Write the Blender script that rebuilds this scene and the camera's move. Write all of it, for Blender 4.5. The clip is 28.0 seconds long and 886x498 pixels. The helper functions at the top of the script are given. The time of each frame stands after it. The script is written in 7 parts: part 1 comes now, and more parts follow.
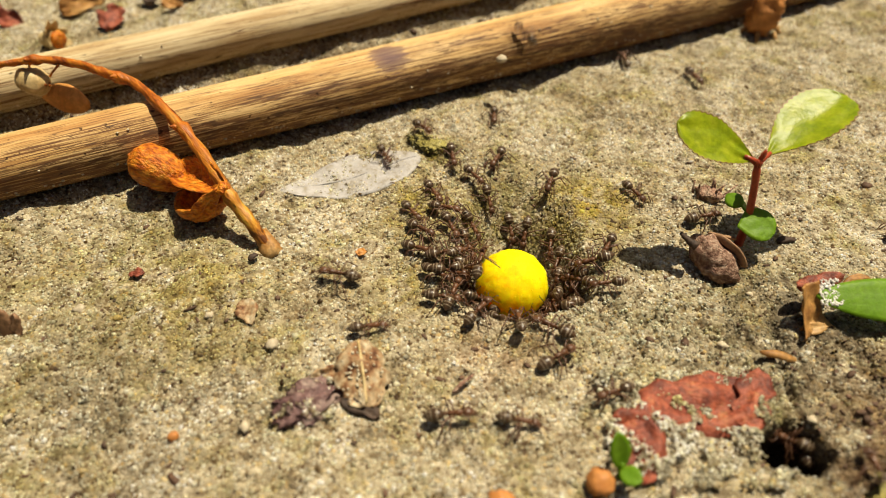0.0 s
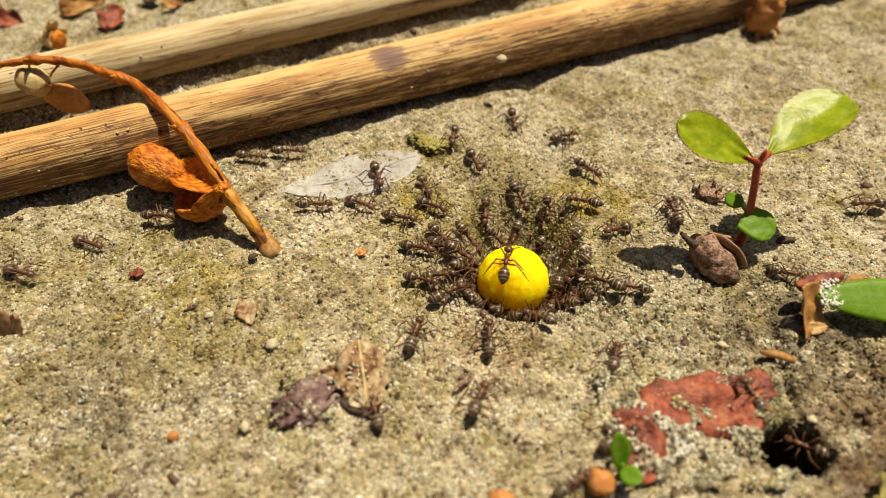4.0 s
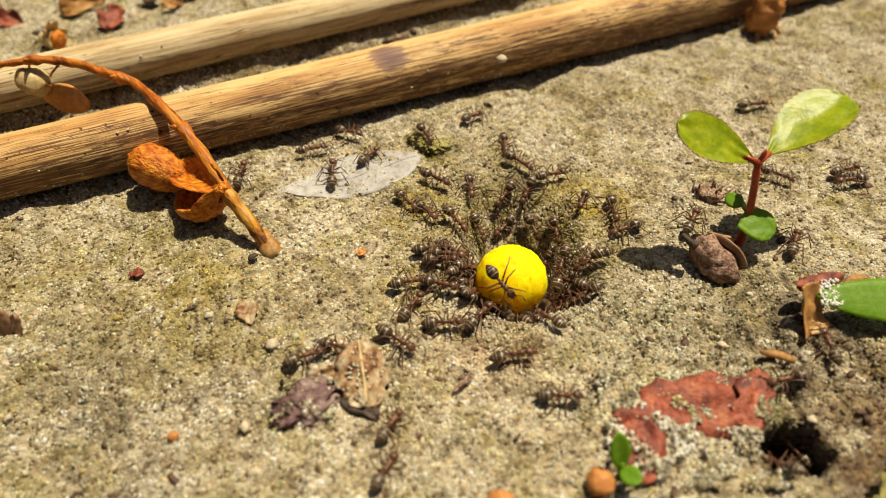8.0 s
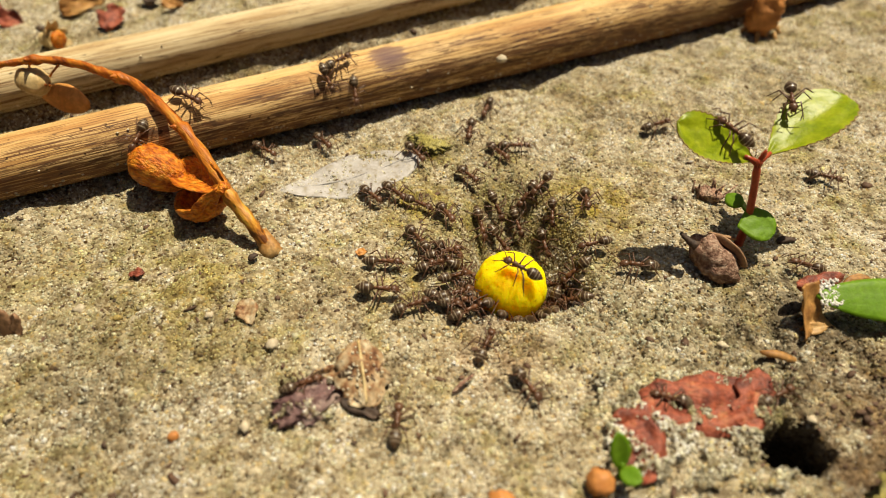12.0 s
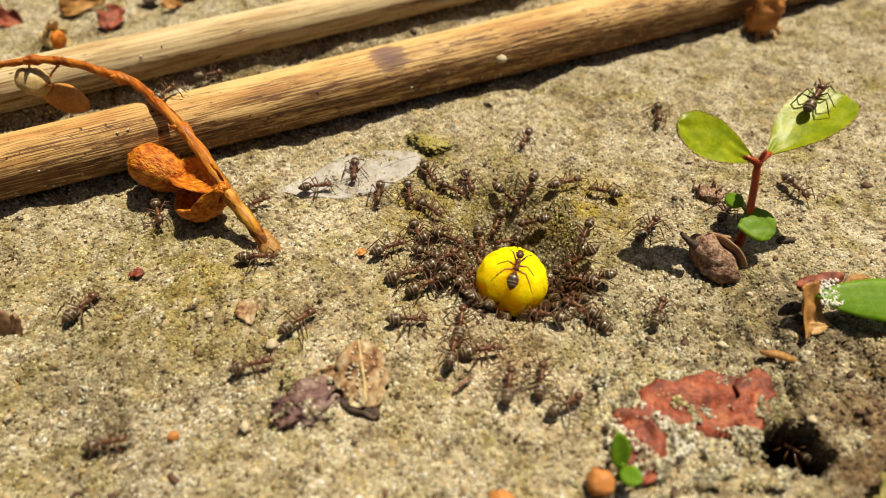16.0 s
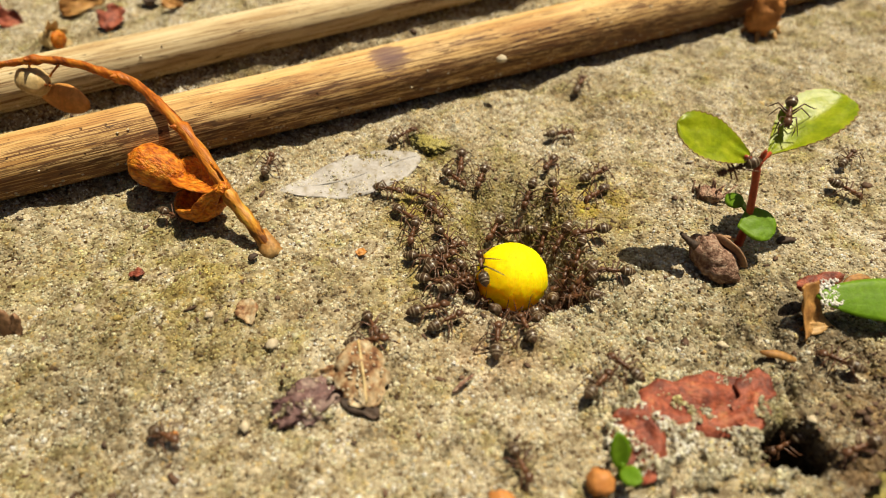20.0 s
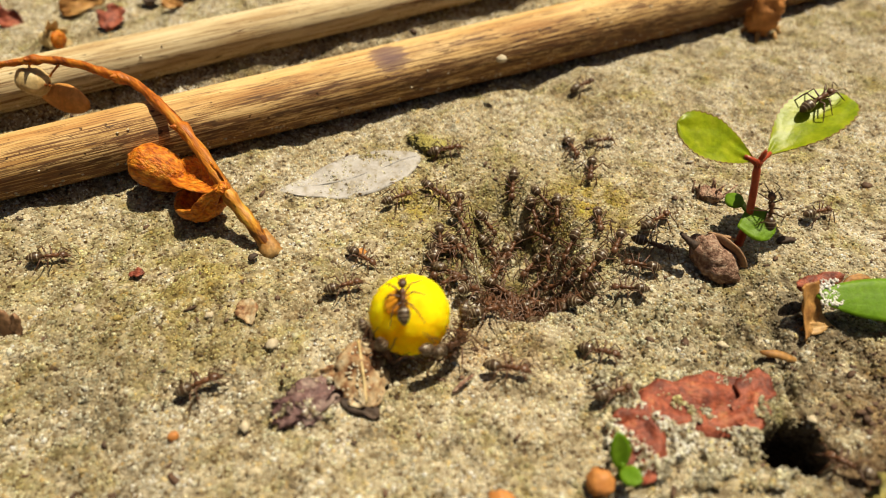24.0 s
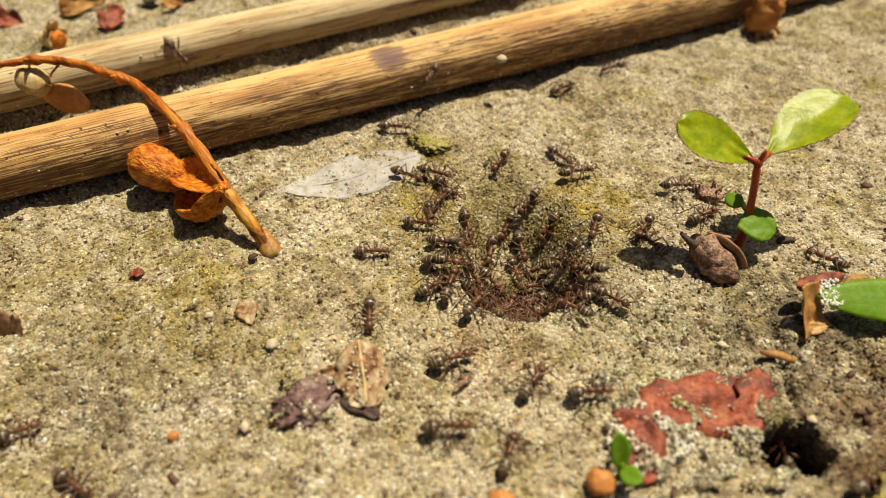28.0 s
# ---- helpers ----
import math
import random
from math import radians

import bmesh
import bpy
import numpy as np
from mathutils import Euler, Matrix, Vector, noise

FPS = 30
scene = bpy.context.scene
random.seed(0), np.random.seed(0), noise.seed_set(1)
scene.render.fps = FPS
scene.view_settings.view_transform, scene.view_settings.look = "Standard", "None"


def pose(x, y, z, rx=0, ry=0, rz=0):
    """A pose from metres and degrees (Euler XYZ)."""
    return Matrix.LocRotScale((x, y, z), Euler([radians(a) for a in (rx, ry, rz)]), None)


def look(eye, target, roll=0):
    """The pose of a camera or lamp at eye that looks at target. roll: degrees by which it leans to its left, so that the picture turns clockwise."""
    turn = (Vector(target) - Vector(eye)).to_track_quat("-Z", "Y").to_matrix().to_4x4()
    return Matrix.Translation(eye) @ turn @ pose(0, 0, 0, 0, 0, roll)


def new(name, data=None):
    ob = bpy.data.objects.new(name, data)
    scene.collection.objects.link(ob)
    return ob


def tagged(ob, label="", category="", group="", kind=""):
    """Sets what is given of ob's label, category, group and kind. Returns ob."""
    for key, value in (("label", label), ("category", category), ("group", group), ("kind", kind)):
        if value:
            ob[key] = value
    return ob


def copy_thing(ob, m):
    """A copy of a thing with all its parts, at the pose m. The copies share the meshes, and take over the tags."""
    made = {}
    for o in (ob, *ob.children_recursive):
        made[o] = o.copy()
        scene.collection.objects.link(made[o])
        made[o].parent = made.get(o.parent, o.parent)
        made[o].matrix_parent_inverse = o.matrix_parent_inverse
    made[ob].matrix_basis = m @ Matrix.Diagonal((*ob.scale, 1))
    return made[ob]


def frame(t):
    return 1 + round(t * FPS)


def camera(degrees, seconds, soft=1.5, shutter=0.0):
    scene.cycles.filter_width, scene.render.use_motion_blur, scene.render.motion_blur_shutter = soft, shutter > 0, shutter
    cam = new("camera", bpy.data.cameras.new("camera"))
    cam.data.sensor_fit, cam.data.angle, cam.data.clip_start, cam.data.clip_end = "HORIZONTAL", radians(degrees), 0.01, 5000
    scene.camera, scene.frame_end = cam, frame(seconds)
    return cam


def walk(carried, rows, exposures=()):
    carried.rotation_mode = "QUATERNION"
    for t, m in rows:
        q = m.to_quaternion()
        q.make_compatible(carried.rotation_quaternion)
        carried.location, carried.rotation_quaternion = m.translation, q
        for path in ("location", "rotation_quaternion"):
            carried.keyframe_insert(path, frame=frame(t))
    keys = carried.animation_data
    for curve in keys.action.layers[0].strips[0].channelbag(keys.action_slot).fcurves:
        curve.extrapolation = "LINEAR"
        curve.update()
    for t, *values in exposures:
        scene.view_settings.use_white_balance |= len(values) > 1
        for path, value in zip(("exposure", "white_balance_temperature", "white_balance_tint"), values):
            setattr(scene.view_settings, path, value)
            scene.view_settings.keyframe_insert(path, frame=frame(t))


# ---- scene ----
cam = camera(68.1, 28.0, soft=1.0, shutter=0.5)
EYE = (0.0, -0.0631, 0.0631)
AIM = (0.0, 0.0, 0.0)
walk(cam, [(0.0, look(EYE, AIM)), (28.0, look(EYE, AIM))])
# a phone lens held close: shallow depth of field round the pit
cam.data.dof.use_dof = True
cam.data.dof.focus_distance = 0.0895
cam.data.dof.aperture_fstop = 18.0
cam.data.dof.aperture_blades = 0

# ---- world, sun, exposure ----
SHADE = (-0.27, -0.27)          # where a shadow falls, per unit of height
to_sun = Vector((-SHADE[0], -SHADE[1], 1.0)).normalized()
world = bpy.data.worlds.new("sky")
scene.world = world
world.use_nodes = True
wn = world.node_tree
sky = wn.nodes.new("ShaderNodeTexSky")
sky.sky_type = "NISHITA"
sky.sun_disc = False
sky.sun_elevation = math.asin(to_sun.z)
sky.sun_rotation = math.atan2(to_sun.x, to_sun.y)
sky.dust_density = 6.0
sky.ozone_density = 0.3
sky.air_density = 0.7
wn.links.new(sky.outputs[0], wn.nodes["Background"].inputs[0])
wn.nodes["Background"].inputs[1].default_value = 0.024
sun_data = bpy.data.lights.new("sun", "SUN")
sun_data.energy = 5.0
sun_data.angle = radians(0.6)
sun_data.color = (1.0, 0.89, 0.665)
sun = new("sun", sun_data)
sun.matrix_world = look(to_sun * 3, (0, 0, 0))
scene.view_settings.exposure = 0.38


# ---- materials ----
def ramp_of(nt, stops, interp="LINEAR"):
    r = nt.nodes.new("ShaderNodeValToRGB")
    r.color_ramp.interpolation = interp
    while len(r.color_ramp.elements) < len(stops):
        r.color_ramp.elements.new(0.5)
    for e, (p, c) in zip(r.color_ramp.elements, stops):
        e.position = p
        e.color = (*c, 1) if len(c) == 3 else c
    return r


def noise_of(nt, vec, scale, detail=4.0, rough=0.6, distort=0.0):
    n = nt.nodes.new("ShaderNodeTexNoise")
    n.inputs["Scale"].default_value = scale
    n.inputs["Detail"].default_value = detail
    n.inputs["Roughness"].default_value = rough
    n.inputs["Distortion"].default_value = distort
    nt.links.new(vec, n.inputs["Vector"])
    return n


def mix_of(nt, kind, fac, a, b):
    m = nt.nodes.new("ShaderNodeMix")
    m.data_type = "RGBA"
    m.blend_type = kind
    for value, slot in ((fac, 0), (a, 6), (b, 7)):
        if isinstance(value, (int, float)):
            m.inputs[slot].default_value = value
        elif isinstance(value, tuple):
            m.inputs[slot].default_value = (*value, 1)
        else:
            nt.links.new(value, m.inputs[slot])
    return m.outputs[2]


def material(name, stops, scale=300, stretch=(1, 1, 1), fine=2500, grit=0.35, rough=0.6, spec=0.3,
             bump=0.5, depth=0.0001, translucent=0.0, detail=4.0, coat=0.0, vary=0.0, turn=(0, 0, 0)):
    """Two scales of noise for the colour, the finer one for the relief too."""
    m = bpy.data.materials.new(name)
    m.use_nodes = True
    nt = m.node_tree
    p = nt.nodes["Principled BSDF"]
    co = nt.nodes.new("ShaderNodeTexCoord")
    mp = nt.nodes.new("ShaderNodeMapping")
    mp.inputs["Scale"].default_value = stretch
    mp.vector_type = "TEXTURE" if any(turn) else "POINT"
    if any(turn):
        mp.inputs["Scale"].default_value = tuple(1 / q for q in stretch)
    mp.inputs["Rotation"].default_value = turn
    nt.links.new(co.outputs["Object"], mp.inputs["Vector"])
    big = noise_of(nt, mp.outputs[0], scale, detail)
    small = noise_of(nt, mp.outputs[0], fine, 3.0)
    r = ramp_of(nt, stops)
    nt.links.new(big.outputs[0], r.inputs[0])
    g = ramp_of(nt, [(0.3, (1 - grit,) * 3), (0.7, (1.0,) * 3)])
    nt.links.new(small.outputs[0], g.inputs[0])
    col = mix_of(nt, "MULTIPLY", 1.0, r.outputs[0], g.outputs[0])
    if vary:
        info = nt.nodes.new("ShaderNodeObjectInfo")
        v = ramp_of(nt, [(0.0, (1 - vary,) * 3), (1.0, (1.0, 1.0, 1.0))])
        nt.links.new(info.outputs["Random"], v.inputs[0])
        col = mix_of(nt, "MULTIPLY", 1.0, col, v.outputs[0])
    nt.links.new(col, p.inputs["Base Color"])
    p.inputs["Roughness"].default_value = rough
    p.inputs["Specular IOR Level"].default_value = spec
    p.inputs["Coat Weight"].default_value = coat
    b = nt.nodes.new("ShaderNodeBump")
    b.inputs["Strength"].default_value = bump
    b.inputs["Distance"].default_value = depth
    nt.links.new(small.outputs[0], b.inputs["Height"])
    nt.links.new(b.outputs[0], p.inputs["Normal"])
    if translucent:
        tl = nt.nodes.new("ShaderNodeBsdfTranslucent")
        nt.links.new(col, tl.inputs[0])
        mx = nt.nodes.new("ShaderNodeMixShader")
        mx.inputs[0].default_value = translucent
        nt.links.new(p.outputs[0], mx.inputs[1])
        nt.links.new(tl.outputs[0], mx.inputs[2])
        nt.links.new(mx.outputs[0], nt.nodes["Material Output"].inputs[0])
    return m


# soil stains, and shade painted as dark soil: place, reach, colour, strength
# the second entry paints the burrow's inside near black, as shade
STAINS_AND_SHADE = [(0.0440, -0.0332, 0, 0.0075, (0.15, 0.10, 0.058), 0.95), (0.0369, -0.0292, -0.0085, 0.0090, (0.028, 0.020, 0.013), 1.2),
          # between the reeds: humus tone, darkened to paint the gap's shade
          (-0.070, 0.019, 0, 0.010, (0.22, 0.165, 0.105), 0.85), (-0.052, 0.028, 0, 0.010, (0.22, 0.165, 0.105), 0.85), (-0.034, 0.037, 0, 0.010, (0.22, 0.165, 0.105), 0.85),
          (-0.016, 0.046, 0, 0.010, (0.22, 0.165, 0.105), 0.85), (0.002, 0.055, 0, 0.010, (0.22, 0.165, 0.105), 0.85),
          # pit floor: dark moist soil, its tone also deepening the hollow's shade
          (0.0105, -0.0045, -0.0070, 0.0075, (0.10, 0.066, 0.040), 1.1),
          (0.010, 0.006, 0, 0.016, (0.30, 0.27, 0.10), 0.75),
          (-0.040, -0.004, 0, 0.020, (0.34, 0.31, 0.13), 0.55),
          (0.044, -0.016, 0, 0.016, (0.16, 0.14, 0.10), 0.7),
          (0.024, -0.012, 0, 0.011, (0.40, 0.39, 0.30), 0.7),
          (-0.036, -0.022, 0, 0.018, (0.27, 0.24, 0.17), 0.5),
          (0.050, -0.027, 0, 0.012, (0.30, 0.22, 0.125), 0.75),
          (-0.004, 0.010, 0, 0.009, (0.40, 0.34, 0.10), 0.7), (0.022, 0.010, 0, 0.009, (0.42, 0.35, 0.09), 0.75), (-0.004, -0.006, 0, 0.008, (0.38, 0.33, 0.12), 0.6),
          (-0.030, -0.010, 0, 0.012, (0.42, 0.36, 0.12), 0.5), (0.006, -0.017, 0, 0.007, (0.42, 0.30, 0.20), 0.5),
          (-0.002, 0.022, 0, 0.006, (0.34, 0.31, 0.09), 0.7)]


def soil_colour(nt, grain):
    """Pale quartz sand with olive algae, grey silt and single dark crumbs. grain: a 0..1 value for each grain."""
    co = nt.nodes.new("ShaderNodeTexCoord")
    vec = co.outputs["Object"]
    patch = noise_of(nt, vec, 95, 6.0, 0.62, 0.6)
    silt = noise_of(nt, vec, 420, 5.0, 0.65)
    base = ramp_of(nt, [(0.30, (0.36, 0.31, 0.205)), (0.42, (0.50, 0.46, 0.355)), (0.55, (0.60, 0.57, 0.485)), (0.72, (0.68, 0.655, 0.585))])
    nt.links.new(patch.outputs[0], base.inputs[0])
    col = base.outputs[0]
    # olive algae and brown humus in patches of their own
    for size, lo, hi, tint in ((150, 0.50, 0.66, (0.35, 0.315, 0.105)), (230, 0.57, 0.70, (0.27, 0.20, 0.105)), (610, 0.60, 0.70, (0.19, 0.145, 0.075))):
        grown = noise_of(nt, vec, size, 6.0, 0.68, 0.3)
        much = ramp_of(nt, [(lo, (0, 0, 0)), (hi, (0.75, 0.75, 0.75))])
        nt.links.new(grown.outputs[0], much.inputs[0])
        col = mix_of(nt, "MIX", much.outputs[0], col, tint)
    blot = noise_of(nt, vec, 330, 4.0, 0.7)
    for x, y, z, reach, c, much in STAINS_AND_SHADE:
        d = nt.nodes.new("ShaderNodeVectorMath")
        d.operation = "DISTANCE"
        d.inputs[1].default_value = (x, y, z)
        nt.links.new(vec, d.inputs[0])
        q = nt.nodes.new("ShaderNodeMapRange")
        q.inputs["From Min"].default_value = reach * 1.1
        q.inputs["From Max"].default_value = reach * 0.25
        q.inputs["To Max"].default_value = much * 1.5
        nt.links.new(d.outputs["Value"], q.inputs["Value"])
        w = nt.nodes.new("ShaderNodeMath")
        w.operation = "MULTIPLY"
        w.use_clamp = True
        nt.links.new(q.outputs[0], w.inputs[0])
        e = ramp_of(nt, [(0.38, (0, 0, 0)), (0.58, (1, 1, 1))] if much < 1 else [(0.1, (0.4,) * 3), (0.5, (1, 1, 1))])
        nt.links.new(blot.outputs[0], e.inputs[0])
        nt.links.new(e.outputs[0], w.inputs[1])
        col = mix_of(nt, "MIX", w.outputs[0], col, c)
    dark = ramp_of(nt, [(0.34, (0.40, 0.34, 0.26)), (0.43, (0.86, 0.84, 0.80)), (0.6, (1.08, 1.07, 1.04))])
    nt.links.new(silt.outputs[0], dark.inputs[0])
    col = mix_of(nt, "MULTIPLY", 0.9, col, dark.outputs[0])
    each = ramp_of(nt, [(0.0, (0.12, 0.07, 0.04)), (0.03, (0.26, 0.17, 0.09)), (0.09, (0.52, 0.43, 0.31)), (0.30, (0.82, 0.78, 0.71)), (0.6, (1.02, 1.0, 0.98)),
                        (0.80, (1.22, 1.21, 1.18)), (0.86, (1.10, 0.90, 0.54)), (0.90, (1.30, 1.29, 1.27)), (1.0, (1.5, 1.5, 1.5))])
    nt.links.new(grain, each.inputs[0])
    return mix_of(nt, "MULTIPLY", 1.0, col, each.outputs[0]), vec


def capped(nt, col, most):
    """No surface sends back more than it gets."""
    return mix_of(nt, "DARKEN", 1.0, col, most)


def soil_material():
    m = bpy.data.materials.new("sandy_soil")
    m.use_nodes = True
    nt = m.node_tree
    p = nt.nodes["Principled BSDF"]
    cells = nt.nodes.new("ShaderNodeTexVoronoi")
    cells.inputs["Scale"].default_value = 2300
    co = nt.nodes.new("ShaderNodeTexCoord")
    nt.links.new(co.outputs["Object"], cells.inputs["Vector"])
    sep = nt.nodes.new("ShaderNodeSeparateColor")
    nt.links.new(cells.outputs["Color"], sep.inputs[0])
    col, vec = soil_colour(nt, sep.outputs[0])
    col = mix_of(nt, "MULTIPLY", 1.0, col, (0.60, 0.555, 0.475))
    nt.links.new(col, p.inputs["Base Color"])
    p.inputs["Roughness"].default_value = 0.75
    p.inputs["Specular IOR Level"].default_value = 0.3
    b = nt.nodes.new("ShaderNodeBump")
    b.inputs["Strength"].default_value = 0.8
    b.inputs["Distance"].default_value = 0.00025
    b.invert = True
    nt.links.new(cells.outputs["Distance"], b.inputs["Height"])
    nt.links.new(b.outputs[0], p.inputs["Normal"])
    return m


def grain_material():
    m = bpy.data.materials.new("quartz_grains")
    m.use_nodes = True
    nt = m.node_tree
    p = nt.nodes["Principled BSDF"]
    geo = nt.nodes.new("ShaderNodeNewGeometry")
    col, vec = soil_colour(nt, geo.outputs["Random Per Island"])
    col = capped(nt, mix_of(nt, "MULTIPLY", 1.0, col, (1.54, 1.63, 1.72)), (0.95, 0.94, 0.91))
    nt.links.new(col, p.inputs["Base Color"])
    p.inputs["Roughness"].default_value = 0.10
    p.inputs["Specular IOR Level"].default_value = 0.5
    # clear quartz lets some light through
    tl = nt.nodes.new("ShaderNodeBsdfTranslucent")
    nt.links.new(col, tl.inputs[0])
    mx = nt.nodes.new("ShaderNodeMixShader")
    mx.inputs[0].default_value = 0.55
    nt.links.new(p.outputs[0], mx.inputs[1])
    nt.links.new(tl.outputs[0], mx.inputs[2])
    nt.links.new(mx.outputs[0], nt.nodes["Material Output"].inputs[0])
    return m


M_SOIL = soil_material()
M_GRAIN = grain_material()
def reed_material(name, light, mid, brown, streaky, stains=()):
    """Straw with long dark fibres, thickest on its weathered, shade-painted flank, short dashes and stains; the stem
    lies along x.
    """
    m = bpy.data.materials.new(name)
    m.use_nodes = True
    nt = m.node_tree
    p = nt.nodes["Principled BSDF"]
    co = nt.nodes.new("ShaderNodeTexCoord")

    def along(sx, sy):
        mp = nt.nodes.new("ShaderNodeMapping")
        mp.inputs["Scale"].default_value = (sx, sy, sy)
        nt.links.new(co.outputs["Object"], mp.inputs["Vector"])
        return mp.outputs[0]

    def calc(op, a, b):
        n = nt.nodes.new("ShaderNodeMath")
        n.operation = op
        for value, slot in ((a, 0), (b, 1)):
            if isinstance(value, (int, float)):
                n.inputs[slot].default_value = value
            else:
                nt.links.new(value, n.inputs[slot])
        return n.outputs[0]

    broad = noise_of(nt, along(40, 330), 1.0, 5.0)
    r = ramp_of(nt, [(0.34, brown), (0.46, mid), (0.60, light)])
    nt.links.new(broad.outputs[0], r.inputs[0])
    fibre = noise_of(nt, along(60, 6500), 1.0, 2.0, 0.6)
    fr = ramp_of(nt, [(0.36, (0.62, 0.50, 0.36)), (0.50, (0.97, 0.95, 0.92)), (0.64, (1.08, 1.07, 1.04))])
    nt.links.new(fibre.outputs[0], fr.inputs[0])
    col = mix_of(nt, "MULTIPLY", 0.9, r.outputs[0], fr.outputs[0])
    # weathered streaks, made denser on the near lower flank to paint its shade
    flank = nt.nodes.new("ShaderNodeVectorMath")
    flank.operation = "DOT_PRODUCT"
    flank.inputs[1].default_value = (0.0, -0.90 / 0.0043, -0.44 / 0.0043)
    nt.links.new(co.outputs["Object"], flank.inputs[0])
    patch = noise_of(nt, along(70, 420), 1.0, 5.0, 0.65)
    worn_shade = calc("ADD", calc("MULTIPLY", flank.outputs["Value"], 0.095 * streaky), calc("MULTIPLY", patch.outputs[0], 0.39))
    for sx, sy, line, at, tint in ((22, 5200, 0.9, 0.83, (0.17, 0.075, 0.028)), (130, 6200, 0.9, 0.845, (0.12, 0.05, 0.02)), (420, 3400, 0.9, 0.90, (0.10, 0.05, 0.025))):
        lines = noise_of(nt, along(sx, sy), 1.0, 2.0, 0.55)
        v = calc("ADD", calc("MULTIPLY", lines.outputs[0], line), worn_shade)
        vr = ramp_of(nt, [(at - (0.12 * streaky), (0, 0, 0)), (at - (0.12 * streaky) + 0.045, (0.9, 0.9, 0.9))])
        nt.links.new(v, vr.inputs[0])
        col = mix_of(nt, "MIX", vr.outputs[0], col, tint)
    speck = noise_of(nt, along(900, 1100), 1.0, 2.0, 0.5)
    sr = ramp_of(nt, [(0.27, (0.10, 0.06, 0.04)), (0.31, (1, 1, 1))])
    nt.links.new(speck.outputs[0], sr.inputs[0])
    col = mix_of(nt, "MULTIPLY", 0.9, col, sr.outputs[0])
    blot = noise_of(nt, along(220, 2600), 1.0, 4.0, 0.65)
    for place, reach, tint in stains:
        d = nt.nodes.new("ShaderNodeVectorMath")
        d.operation = "DISTANCE"
        d.inputs[1].default_value = place
        nt.links.new(co.outputs["Object"], d.inputs[0])
        v = calc("ADD", calc("DIVIDE", d.outputs["Value"], reach), calc("MULTIPLY", blot.outputs[0], 1.8))
        e = ramp_of(nt, [(0.62, (0.9, 0.9, 0.9)), (0.95, (0.65, 0.65, 0.65)), (1.0, (0, 0, 0))])
        nt.links.new(calc("MULTIPLY", v, 0.58), e.inputs[0])
        col = mix_of(nt, "MIX", e.outputs[0], col, tint)
    nt.links.new(col, p.inputs["Base Color"])
    p.inputs["Roughness"].default_value = 0.6
    p.inputs["Specular IOR Level"].default_value = 0.25
    b = nt.nodes.new("ShaderNodeBump")
    b.inputs["Strength"].default_value = 0.7
    b.inputs["Distance"].default_value = 0.00012
    nt.links.new(fibre.outputs[0], b.inputs["Height"])
    nt.links.new(b.outputs[0], p.inputs["Normal"])
    return m


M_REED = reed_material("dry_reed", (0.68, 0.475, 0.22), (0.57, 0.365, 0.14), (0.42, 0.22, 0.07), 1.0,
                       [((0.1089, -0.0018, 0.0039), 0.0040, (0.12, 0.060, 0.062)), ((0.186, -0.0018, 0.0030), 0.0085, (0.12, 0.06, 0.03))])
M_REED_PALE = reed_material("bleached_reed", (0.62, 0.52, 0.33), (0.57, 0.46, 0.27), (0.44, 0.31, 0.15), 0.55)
M_TWIG = material("dry_twig", [(0.36, (0.15, 0.032, 0.006)), (0.46, (0.44, 0.11, 0.009)), (0.56, (0.60, 0.185, 0.016)), (0.68, (0.62, 0.27, 0.035))],
                  scale=900, fine=2600, grit=0.5, rough=0.42, bump=1.0, depth=0.0002, stretch=(0.12, 1, 1), turn=tuple(Vector((0.62, -0.66, -0.42)).to_track_quat("X", "Z").to_euler()))
# the stalk is still yellowish near its foot
twig_nodes = M_TWIG.node_tree
twig_shader = twig_nodes.nodes["Principled BSDF"]
from_foot = twig_nodes.nodes.new("ShaderNodeVectorMath")
from_foot.operation = "LENGTH"
twig_nodes.links.new(twig_nodes.nodes["Texture Coordinate"].outputs["Object"], from_foot.inputs[0])
foot_ramp = ramp_of(twig_nodes, [(0.0, (1, 1, 1)), (0.007, (0.9, 0.9, 0.9)), (0.016, (0.25, 0.25, 0.25)), (0.022, (0, 0, 0))])
twig_nodes.links.new(from_foot.outputs["Value"], foot_ramp.inputs[0])
twig_nodes.links.new(mix_of(twig_nodes, "MULTIPLY", foot_ramp.outputs[0], twig_shader.inputs["Base Color"].links[0].from_socket, (1.15, 1.75, 2.2)), twig_shader.inputs["Base Color"])
M_CAPSULE = material("dry_capsule", [(0.34, (0.42, 0.085, 0.006)), (0.45, (0.72, 0.19, 0.010)), (0.56, (0.86, 0.29, 0.018)), (0.68, (0.92, 0.42, 0.05))],
                     scale=1500, fine=2100, grit=0.55, rough=0.45, bump=1.0, depth=0.0005, translucent=0.10, stretch=(0.5, 1, 1), turn=(0, 0, -0.46))
M_PALECAP = material("pale_calyx", [(0.3, (0.50, 0.33, 0.12)), (0.6, (0.70, 0.54, 0.27))], scale=400, fine=1800, rough=0.5)
M_PETAL = material("dry_petal", [(0.3, (0.66, 0.27, 0.06)), (0.7, (0.82, 0.42, 0.12))], scale=250, fine=1500, rough=0.5, translucent=0.2)
M_GREYLEAF = material("silvery_leaf", [(0.34, (0.32, 0.275, 0.20)), (0.46, (0.44, 0.405, 0.37)), (0.66, (0.50, 0.475, 0.465))],
                      scale=700, fine=2200, grit=0.25, rough=0.5, translucent=0.1)
M_VEIN = material("leaf_vein", [(0.3, (0.26, 0.25, 0.24)), (0.7, (0.40, 0.39, 0.38))], rough=0.6)
